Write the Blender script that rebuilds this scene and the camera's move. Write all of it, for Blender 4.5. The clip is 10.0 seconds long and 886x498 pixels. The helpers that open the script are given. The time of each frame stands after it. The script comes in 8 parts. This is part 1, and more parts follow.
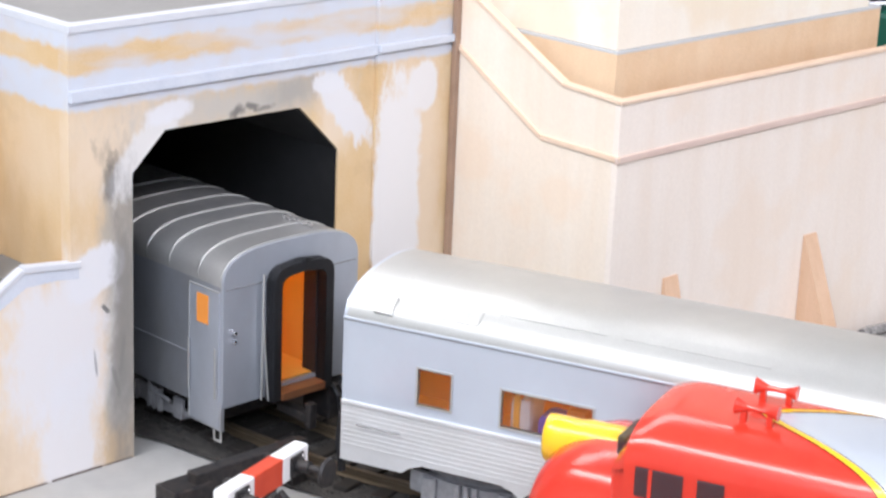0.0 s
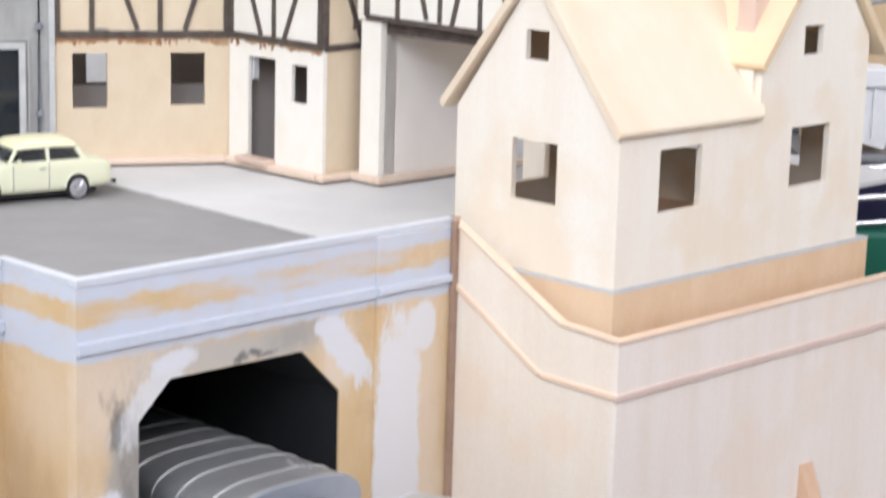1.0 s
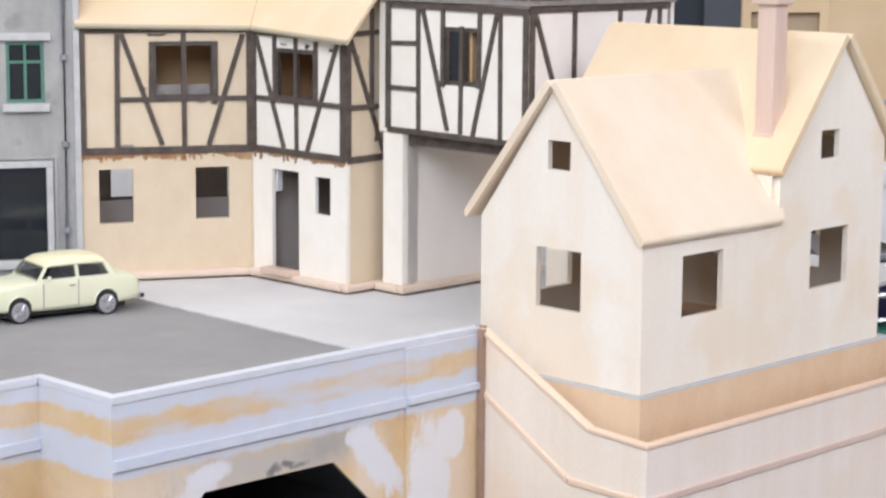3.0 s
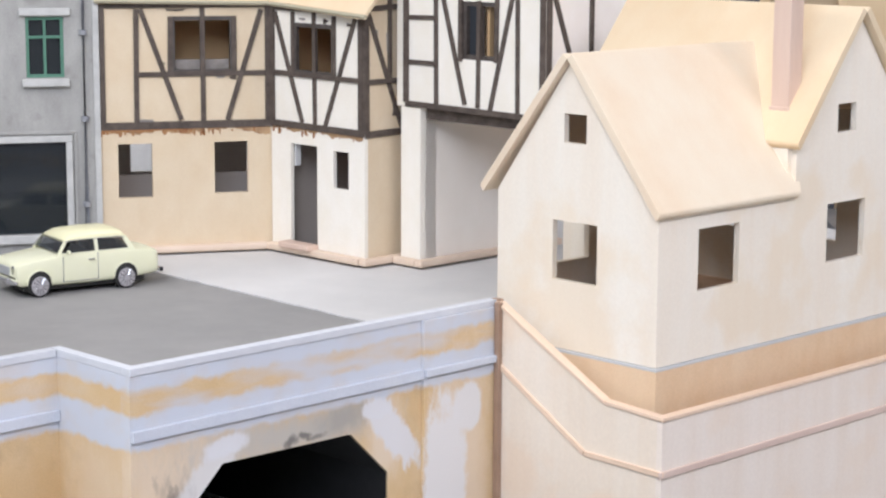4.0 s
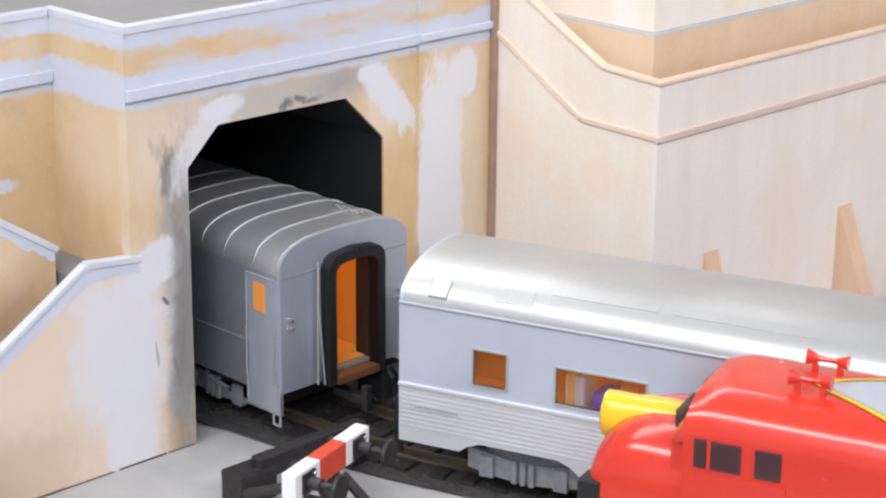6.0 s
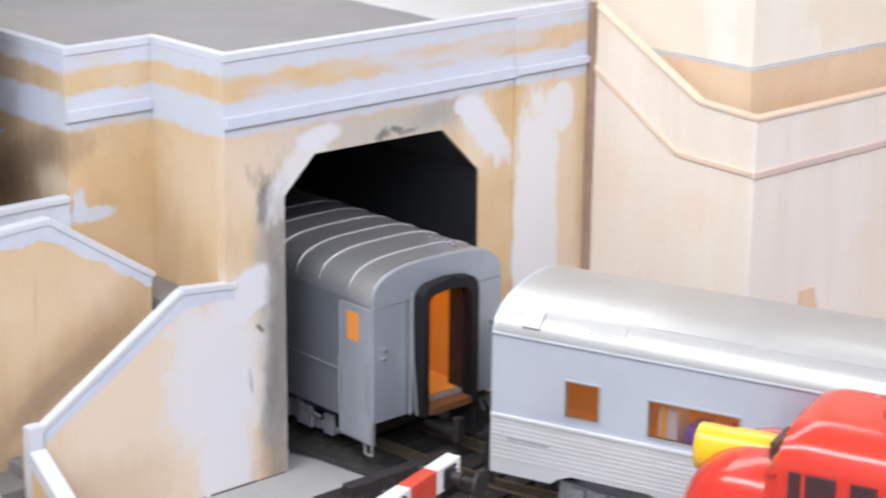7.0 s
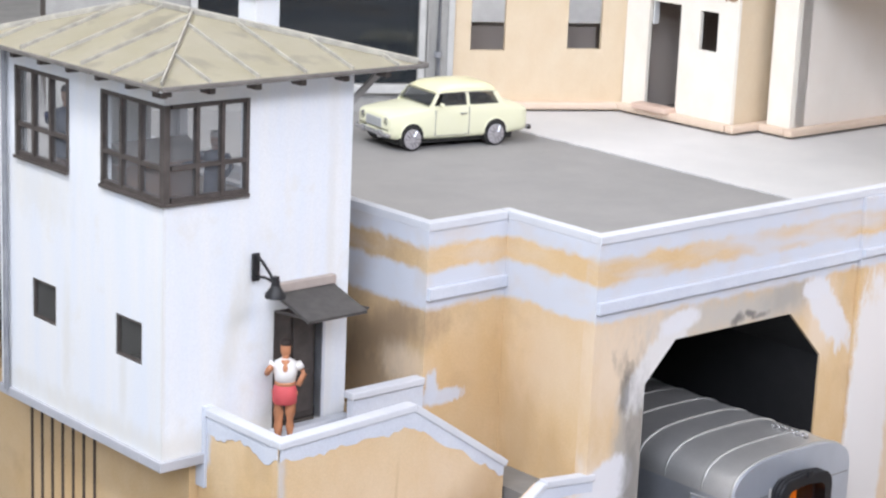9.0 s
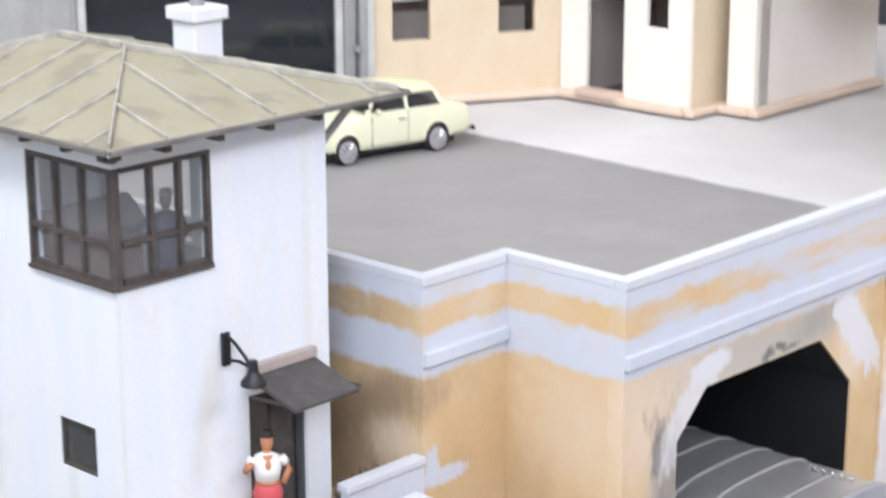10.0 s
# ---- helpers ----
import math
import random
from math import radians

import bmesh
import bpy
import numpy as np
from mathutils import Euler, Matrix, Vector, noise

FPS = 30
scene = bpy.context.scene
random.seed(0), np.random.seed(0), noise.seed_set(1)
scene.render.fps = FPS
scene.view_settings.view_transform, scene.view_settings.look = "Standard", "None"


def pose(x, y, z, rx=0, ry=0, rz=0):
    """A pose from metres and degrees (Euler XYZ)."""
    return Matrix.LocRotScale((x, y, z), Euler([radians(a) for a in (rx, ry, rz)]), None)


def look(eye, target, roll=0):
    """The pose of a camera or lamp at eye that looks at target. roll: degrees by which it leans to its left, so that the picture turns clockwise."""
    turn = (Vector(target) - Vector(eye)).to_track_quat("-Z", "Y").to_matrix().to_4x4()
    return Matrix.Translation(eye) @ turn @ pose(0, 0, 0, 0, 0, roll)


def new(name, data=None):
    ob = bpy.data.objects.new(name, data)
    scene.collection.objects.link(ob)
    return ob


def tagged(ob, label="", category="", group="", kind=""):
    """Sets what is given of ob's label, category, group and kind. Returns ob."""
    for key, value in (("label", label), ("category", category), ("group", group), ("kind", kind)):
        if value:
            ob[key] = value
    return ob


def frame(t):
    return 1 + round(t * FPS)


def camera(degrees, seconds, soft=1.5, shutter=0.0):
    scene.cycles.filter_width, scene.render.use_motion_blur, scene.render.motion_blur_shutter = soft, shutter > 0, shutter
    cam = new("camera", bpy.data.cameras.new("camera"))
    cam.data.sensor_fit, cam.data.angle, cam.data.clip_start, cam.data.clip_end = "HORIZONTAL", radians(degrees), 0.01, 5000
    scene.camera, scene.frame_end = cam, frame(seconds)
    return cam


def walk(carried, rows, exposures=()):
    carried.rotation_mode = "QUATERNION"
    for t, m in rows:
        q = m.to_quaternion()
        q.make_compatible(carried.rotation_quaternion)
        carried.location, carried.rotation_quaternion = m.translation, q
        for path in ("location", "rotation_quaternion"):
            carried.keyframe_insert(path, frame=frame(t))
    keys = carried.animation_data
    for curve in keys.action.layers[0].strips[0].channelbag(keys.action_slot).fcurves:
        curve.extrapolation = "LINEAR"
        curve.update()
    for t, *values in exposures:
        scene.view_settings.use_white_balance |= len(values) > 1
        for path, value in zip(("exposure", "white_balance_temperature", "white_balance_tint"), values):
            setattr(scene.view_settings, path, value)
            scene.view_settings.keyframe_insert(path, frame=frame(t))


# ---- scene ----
from mathutils.geometry import tessellate_polygon

LENS = 24.82
PATH = [
    (0.0, (-0.6902, -1.0179, 0.5465), (0.1889, -0.1428, 0.1574), 2.40),
    (0.5, (-0.6964, -1.0050, 0.5635), (0.1892, -0.1206, 0.2119), 2.19),
    (1.0, (-0.7096, -1.0104, 0.5835), (0.2002, -0.1217, 0.3145), 1.66),
    (1.5, (-0.7189, -1.0207, 0.5992), (0.2036, -0.1262, 0.4021), 1.39),
    (2.0, (-0.7205, -1.0248, 0.6056), (0.2040, -0.1211, 0.4696), 1.00),
    (2.3, (-0.7275, -1.0242, 0.6046), (0.1995, -0.1201, 0.4905), 0.87),
    (2.5, (-0.7306, -1.0234, 0.6026), (0.1992, -0.1226, 0.4834), 0.79),
    (2.6, (-0.7306, -1.0229, 0.6011), (0.1954, -0.1216, 0.4588), 0.72),
    (2.7, (-0.7306, -1.0221, 0.5994), (0.1928, -0.1218, 0.4358), 0.64),
    (2.8, (-0.7305, -1.0211, 0.5977), (0.1890, -0.1202, 0.4157), 0.57),
    (2.9, (-0.7303, -1.0196, 0.5961), (0.1847, -0.1178, 0.3976), 0.49),
    (3.0, (-0.7300, -1.0176, 0.5949), (0.1811, -0.1135, 0.3885), 0.42),
    (3.2, (-0.7275, -1.0140, 0.5937), (0.1739, -0.1032, 0.3749), 0.42),
    (4.5, (-0.7337, -1.0300, 0.5914), (0.1644, -0.1169, 0.3689), 0.22),
    (4.8, (-0.7340, -1.0282, 0.5882), (0.1648, -0.1232, 0.3367), 0.26),
    (5.0, (-0.7340, -1.0262, 0.5844), (0.1620, -0.1244, 0.3123), 0.29),
    (5.5, (-0.7286, -1.0223, 0.5720), (0.1500, -0.1396, 0.1993), 0.29),
    (5.7, (-0.7308, -1.0207, 0.5672), (0.1426, -0.1476, 0.1613), 0.57),
    (6.8, (-0.7284, -1.0277, 0.5527), (0.1239, -0.1221, 0.1741), 0.78),
    (7.0, (-0.7339, -1.0240, 0.5509), (0.0998, -0.0998, 0.1757), 0.56),
    (7.2, (-0.7353, -1.0218, 0.5502), (0.0711, -0.0759, 0.1695), 0.33),
    (7.3, (-0.7354, -1.0205, 0.5501), (0.0548, -0.0628, 0.1650), 0.22),
    (7.4, (-0.7356, -1.0177, 0.5500), (0.0401, -0.0489, 0.1632), 0.10),
    (7.5, (-0.7361, -1.0124, 0.5500), (0.0266, -0.0346, 0.1599), -0.01),
    (7.6, (-0.7372, -1.0037, 0.5510), (0.0093, -0.0167, 0.1527), 0.24),
    (7.7, (-0.7394, -0.9919, 0.5534), (-0.0096, 0.0035, 0.1454), 0.50),
    (7.8, (-0.7431, -0.9779, 0.5568), (-0.0219, 0.0203, 0.1404), 0.75),
    (7.9, (-0.7488, -0.9623, 0.5604), (-0.0141, 0.0294, 0.1521), 1.01),
    (8.0, (-0.7570, -0.9459, 0.5638), (-0.0092, 0.0428, 0.1720), 1.26),
    (8.1, (-0.7679, -0.9293, 0.5664), (-0.0028, 0.0534, 0.1936), 1.58),
    (8.2, (-0.7807, -0.9130, 0.5683), (0.0015, 0.0597, 0.2049), 1.91),
    (8.3, (-0.7946, -0.8972, 0.5698), (0.0000, 0.0675, 0.2120), 2.23),
    (8.4, (-0.8084, -0.8822, 0.5713), (-0.0015, 0.0743, 0.2192), 2.56),
    (8.5, (-0.8213, -0.8685, 0.5728), (-0.0115, 0.0876, 0.2261), 2.88),
    (8.7, (-0.8413, -0.8446, 0.5766), (-0.0195, 0.1070, 0.2465), 2.71),
    (8.8, (-0.8480, -0.8334, 0.5783), (-0.0262, 0.1195, 0.2518), 2.63),
    (8.9, (-0.8521, -0.8218, 0.5796), (-0.0158, 0.1235, 0.2680), 2.54),
    (9.0, (-0.8535, -0.8091, 0.5801), (-0.0104, 0.1294, 0.2663), 2.46),
    (9.1, (-0.8520, -0.7949, 0.5796), (0.0001, 0.1335, 0.2602), 2.27),
    (9.2, (-0.8481, -0.7790, 0.5784), (0.0112, 0.1421, 0.2571), 2.08),
    (9.3, (-0.8421, -0.7615, 0.5770), (0.0251, 0.1517, 0.2544), 1.89),
    (9.4, (-0.8349, -0.7425, 0.5758), (0.0368, 0.1656, 0.2509), 1.70),
    (9.5, (-0.8269, -0.7219, 0.5753), (0.0519, 0.1794, 0.2505), 1.51),
    (9.6, (-0.8187, -0.6999, 0.5763), (0.0634, 0.1985, 0.2525), 1.19),
    (9.7, (-0.8103, -0.6767, 0.5790), (0.0786, 0.2170, 0.2610), 0.86),
    (9.8, (-0.8019, -0.6525, 0.5831), (0.0963, 0.2331, 0.2684), 0.54),
    (9.9, (-0.7933, -0.6278, 0.5880), (0.1128, 0.2452, 0.2612), 0.21),
    (10.0, (-0.7848, -0.6028, 0.5933), (0.1315, 0.2502, 0.2428), -0.11),
]
cam = camera(LENS, 10.0, soft=2.3, shutter=0.35)
walk(cam, [(t, look(e, g, r)) for t, e, g, r in PATH], exposures=[(0.0, 0.14, 6450, 10), (0.5, -0.07, 6450, 10), (1.0, -0.09, 6450, 10), (1.6, -0.21, 6400, 11), (2.4, -0.19, 6450, 11), (3.2, -0.22, 6450, 11), (4.5, -0.25, 6450, 10), (5.2, -0.18, 6450, 10), (6.0, -0.09, 6450, 10), (7.0, -0.01, 6450, 10), (8.0, 0.09, 6450, 10), (9.0, 0.02, 6450, 10), (10.0, 0.03, 6450, 10)])

# ---- light: a workshop room under fluorescent strips, plus one window-like fill lamp ----
world = bpy.data.worlds.new("room")
scene.world = world
world.use_nodes = True
world.node_tree.nodes["Background"].inputs[0].default_value = (0.80, 0.86, 1.0, 1)
world.node_tree.nodes["Background"].inputs[1].default_value = 0.10


def strip_lamp(x, y, z, sx, sy, watts, colour, target=None):
    d = bpy.data.lights.new("ceiling_strip", "AREA")
    d.shape, d.size, d.size_y, d.energy, d.color = "RECTANGLE", sx, sy, watts, colour
    ob = new("ceiling_strip", d)
    ob.matrix_world = look((x, y, z), target or (x, y + 0.001, 0))
    return ob


strip_lamp(-1.3, 0.1, 2.25, 0.5, 2.4, 57, (0.985, 0.97, 0.985))
strip_lamp(0.6, -2.6, 2.4, 2.4, 0.6, 56, (0.975, 0.938, 1.01), (0.5, 0.2, 0.4))
strip_lamp(0.9, 1.3, 2.25, 2.4, 0.5, 25, (0.985, 0.97, 0.99))
# added broad cool fill lamp, window-like, lower at the left front
strip_lamp(-2.3, -1.9, 2.0, 2.4, 1.2, 88, (0.80, 0.87, 1.03), (0.1, 0.2, 0.25))

# ---- mesh helpers ----


def part(name, bm, material, parent=None, label=""):
    bmesh.ops.recalc_face_normals(bm, faces=bm.faces)
    me = bpy.data.meshes.new(name)
    bm.to_mesh(me)
    bm.free()
    me.materials.append(material)
    ob = new(name, me)
    if parent is not None:
        ob.parent = parent
    if label:
        tagged(ob, label)
    return ob


def smooth(ob, angle=40):
    ob.data.shade_smooth()
    ob.data.set_sharp_from_angle(angle=radians(angle))
    return ob


def thing(name, label, category, m=None, group="", kind=""):
    ob = new(name)
    ob.empty_display_size = 0.02
    ob.matrix_world = m or Matrix()
    return tagged(ob, label, category, group, kind)


def box(bm, x0, x1, y0, y1, z0, z1, bevel=0.0, m=None):
    r = bmesh.ops.create_cube(bm, size=1)
    vs = r["verts"]
    for v in vs:
        v.co = Vector((x0 + (v.co.x + 0.5) * (x1 - x0), y0 + (v.co.y + 0.5) * (y1 - y0), z0 + (v.co.z + 0.5) * (z1 - z0)))
    if bevel:
        es = list({e for v in vs for e in v.link_edges})
        r = bmesh.ops.bevel(bm, geom=es, offset=bevel, segments=2, affect="EDGES", profile=0.6)
        vs = list({v for f in r["faces"] for v in f.verts} | {v for v in vs if v.is_valid})
    if m is not None:
        bmesh.ops.transform(bm, matrix=m, verts=vs)
    return vs


def boxm(*a, bevel=0.0, m=None):
    bm = bmesh.new()
    box(bm, *a, bevel=bevel, m=m)
    return bm


def panel(bm, outer, holes, m, t):
    """A sheet with openings: loops in local x, z; thickness t goes to local +y."""
    loops = [list(outer)] + [list(h) for h in holes]
    flat = [p for l in loops for p in l]
    tris = tessellate_polygon([[Vector((x, z, 0)) for x, z in l] for l in loops])
    front = [bm.verts.new(m @ Vector((x, 0, z))) for x, z in flat]
    back = [bm.verts.new(m @ Vector((x, t, z))) for x, z in flat]
    for a, b, c in tris:
        bm.faces.new((front[a], front[b], front[c]))
        bm.faces.new((back[c], back[b], back[a]))
    i = 0
    for l in loops:
        n = len(l)
        for k in range(n):
            a, b = i + k, i + (k + 1) % n
            bm.faces.new((front[a], back[a], back[b], front[b]))
        i += n


def panelm(outer, holes, m, t):
    bm = bmesh.new()
    panel(bm, outer, holes, m, t)
    return bm


def rect(a, b, c, d):
    """Opening from a to b along the sheet, c to d in height."""
    return [(a, c), (b, c), (b, d), (a, d)]


def face_m(origin, along):
    """Sheet frame: local x runs along, local y into the sheet, z up."""
    ax = Vector((along[0], along[1], 0)).normalized()
    ay = Vector((-ax.y, ax.x, 0))
    m = Matrix((ax, ay, Vector((0, 0, 1)))).transposed().to_4x4()
    m.translation = Vector(origin)
    return m


def beam(bm, m, u0, z0, u1, z1, w, proud=0.0015, deep=0.002):
    """A timber of width w laid on a sheet from one point to another."""
    a, b = Vector((u0, z0)), Vector((u1, z1))
    d = b - a
    ang = math.atan2(d.y, d.x)
    lm = m @ Matrix.Translation((u0, 0, z0)) @ Matrix.Rotation(-ang, 4, "Y")
    box(bm, 0, d.length, -proud, deep, -w / 2, w / 2, bevel=0.0004, m=lm)


def beams(parent, m, rows, w, material, proud=0.0015):
    for r in rows:
        bm = bmesh.new()
        beam(bm, m, *[v / 1000 for v in r[:4]], (r[4] if len(r) > 4 else w) / 1000, proud + 0.0006 * random.random())
        part("timber", bm, material, parent)


def tube(bm, pts, r, n=8, cap=True):
    """Round bar along a path."""
    rings = []
    for i, p in enumerate(pts):
        p = Vector(p)
        a = Vector(pts[max(i - 1, 0)])
        b = Vector(pts[min(i + 1, len(pts) - 1)])
        q = (b - a).to_track_quat("Z", "Y").to_matrix()
        rr = r[i] if isinstance(r, (list, tuple)) else r
        rings.append([bm.verts.new(p + q @ Vector((rr * math.cos(k * math.tau / n), rr * math.sin(k * math.tau / n), 0))) for k in range(n)])
    for a, b in zip(rings, rings[1:]):
        for k in range(n):
            bm.faces.new((a[k], a[(k + 1) % n], b[(k + 1) % n], b[k]))
    if cap:
        bm.faces.new(rings[0][::-1])
        bm.faces.new(rings[-1])


def tubem(pts, r, n=8):
    bm = bmesh.new()
    tube(bm, pts, r, n)
    return bm


def sweep(bm, section, xs, cap=True, scale=None):
    """Section points (y, z) carried along local x; closed section."""
    rings = []
    for i, x in enumerate(xs):
        s = scale[i] if scale else (1, 1, 0)
        rings.append([bm.verts.new((x, y * s[0], z * s[1] + s[2])) for y, z in section])
    n = len(section)
    for a, b in zip(rings, rings[1:]):
        for k in range(n):
            bm.faces.new((a[k], a[(k + 1) % n], b[(k + 1) % n], b[k]))
    if cap:
        bm.faces.new(rings[0][::-1])
        bm.faces.new(rings[-1])
    return rings


def ragged(u0, u1, top, low, amp, seed, step=0.004):
    """A painted strip with an uneven lower (and where amp < 0 also upper) edge."""
    rnd = random.Random(seed)
    n = max(3, int((u1 - u0) / step))
    lowpts, toppts = [], []
    for i in range(n + 1):
        u = u0 + (u1 - u0) * i / n
        q = noise.noise(Vector((u * 60, seed * 3.1, 0))) + 0.5 * noise.noise(Vector((u * 190, seed, 4)))
        lowpts.append((u, low + abs(amp) * (q + 0.15 * rnd.uniform(-1, 1))))
        q2 = noise.noise(Vector((u * 55, seed * 1.7, 9))) if amp < 0 else 0
        toppts.append((u, top + abs(amp) * 0.8 * q2))
    return lowpts + toppts[::-1]


def blob(cu, cz, w, h, seed, n=34, rough=0.28, lean=0.0):
    """An uneven smear outline."""
    pts = []
    for i in range(n):
        a = math.tau * i / n
        c, s = math.cos(a), math.sin(a)
        k = 1 + rough * noise.noise(Vector((c * 1.7, s * 1.7, seed * 2.3))) + 0.5 * rough * noise.noise(Vector((c * 5, s * 5, seed)))
        x = math.copysign(abs(c) ** 0.6, c) * w * k
        z = math.copysign(abs(s) ** 0.6, s) * h * k
        pts.append((cu + x + lean * z, cz + z))
    return pts


# ---- materials ----


def mat(name, colour, rough=0.6, metal=0.0, second=None, grain=(60, 60, 60), amount=0.5, fine=0.0, fine_scale=900, bump=0.0, coat=0.0, random_tint=0.0, spots=None):
    """Surface with slow stains (second colour) and fine grain, at real size."""
    m = bpy.data.materials.new(name)
    m.use_nodes = True
    nt = m.node_tree
    N, L = nt.nodes, nt.links
    b = N["Principled BSDF"]
    b.inputs["Roughness"].default_value = rough
    b.inputs["Metallic"].default_value = metal
    b.inputs["Coat Weight"].default_value = coat
    b.inputs["Coat Roughness"].default_value = 0.08
    geo = N.new("ShaderNodeNewGeometry")
    mp = N.new("ShaderNodeMapping")
    mp.inputs["Scale"].default_value = grain
    L.new(geo.outputs["Position"], mp.inputs[0])
    n1 = N.new("ShaderNodeTexNoise")
    n1.inputs["Scale"].default_value = 1.0
    n1.inputs["Detail"].default_value = 5
    n1.inputs["Roughness"].default_value = 0.6
    L.new(mp.outputs[0], n1.inputs["Vector"])
    ramp = N.new("ShaderNodeMapRange")
    ramp.inputs[1].default_value, ramp.inputs[2].default_value = 0.35, 0.68
    ramp.inputs[3].default_value, ramp.inputs[4].default_value = 0.0, amount
    L.new(n1.outputs[0], ramp.inputs[0])
    mix = N.new("ShaderNodeMix")
    mix.data_type = "RGBA"
    mix.inputs[6].default_value = (*colour, 1)
    mix.inputs[7].default_value = (*(second or [c * 0.8 for c in colour]), 1)
    L.new(ramp.outputs[0], mix.inputs[0])
    out = mix.outputs[2]
    n2 = N.new("ShaderNodeTexNoise")
    n2.inputs["Scale"].default_value = fine_scale
    n2.inputs["Detail"].default_value = 3
    L.new(geo.outputs["Position"], n2.inputs["Vector"])
    if fine:
        r2 = N.new("ShaderNodeMapRange")
        r2.inputs[1].default_value, r2.inputs[2].default_value = 0.3, 0.7
        r2.inputs[3].default_value, r2.inputs[4].default_value = 1 - fine, 1 + fine
        L.new(n2.outputs[0], r2.inputs[0])
        mul = N.new("ShaderNodeMix")
        mul.data_type, mul.blend_type = "RGBA", "MULTIPLY"
        mul.inputs[0].default_value = 1
        L.new(out, mul.inputs[6])
        L.new(r2.outputs[0], mul.inputs[7])
        out = mul.outputs[2]
    if spots:
        sp = N.new("ShaderNodeTexNoise")
        sp.inputs["Scale"].default_value = spots[1]
        sp.inputs["Detail"].default_value = 6
        L.new(geo.outputs["Position"], sp.inputs["Vector"])
        r3 = N.new("ShaderNodeMapRange")
        r3.inputs[1].default_value, r3.inputs[2].default_value = spots[2], spots[2] + 0.08
        r3.inputs[3].default_value, r3.inputs[4].default_value = 0, spots[3]
        L.new(sp.outputs[0], r3.inputs[0])
        mx = N.new("ShaderNodeMix")
        mx.data_type = "RGBA"
        L.new(r3.outputs[0], mx.inputs[0])
        L.new(out, mx.inputs[6])
        mx.inputs[7].default_value = (*spots[0], 1)
        out = mx.outputs[2]
    if random_tint:
        oi = N.new("ShaderNodeObjectInfo")
        r4 = N.new("ShaderNodeMapRange")
        r4.inputs[3].default_value, r4.inputs[4].default_value = 1 - random_tint, 1 + random_tint
        L.new(oi.outputs["Random"], r4.inputs[0])
        m2 = N.new("ShaderNodeMix")
        m2.data_type, m2.blend_type = "RGBA", "MULTIPLY"
        m2.inputs[0].default_value = 1
        L.new(out, m2.inputs[6])
        L.new(r4.outputs[0], m2.inputs[7])
        out = m2.outputs[2]
    L.new(out, b.inputs["Base Color"])
    rr = N.new("ShaderNodeMapRange")
    rr.inputs[3].default_value, rr.inputs[4].default_value = max(0, rough - 0.08), min(1, rough + 0.08)
    L.new(n1.outputs[0], rr.inputs[0])
    L.new(rr.outputs[0], b.inputs["Roughness"])
    if bump:
        bp = N.new("ShaderNodeBump")
        bp.inputs["Strength"].default_value = min(1, bump)
        bp.inputs["Distance"].default_value = 0.0006
        L.new(n2.outputs[0], bp.inputs["Height"])
        L.new(bp.outputs[0], b.inputs["Normal"])
    return m


def glass(name, tint, rough=0.05, alpha=0.3):
    m = bpy.data.materials.new(name)
    m.use_nodes = True
    b = m.node_tree.nodes["Principled BSDF"]
    b.inputs["Base Color"].default_value = (*tint, 1)
    b.inputs["Roughness"].default_value = rough
    b.inputs["Alpha"].default_value = alpha
    b.inputs["Specular IOR Level"].default_value = 0.6
    return m


def glow(name, colour, strength):
    m = bpy.data.materials.new(name)
    m.use_nodes = True
    b = m.node_tree.nodes["Principled BSDF"]
    b.inputs["Base Color"].default_value = (*colour, 1)
    b.inputs["Emission Color"].default_value = (*colour, 1)
    b.inputs["Emission Strength"].default_value = strength
    return m




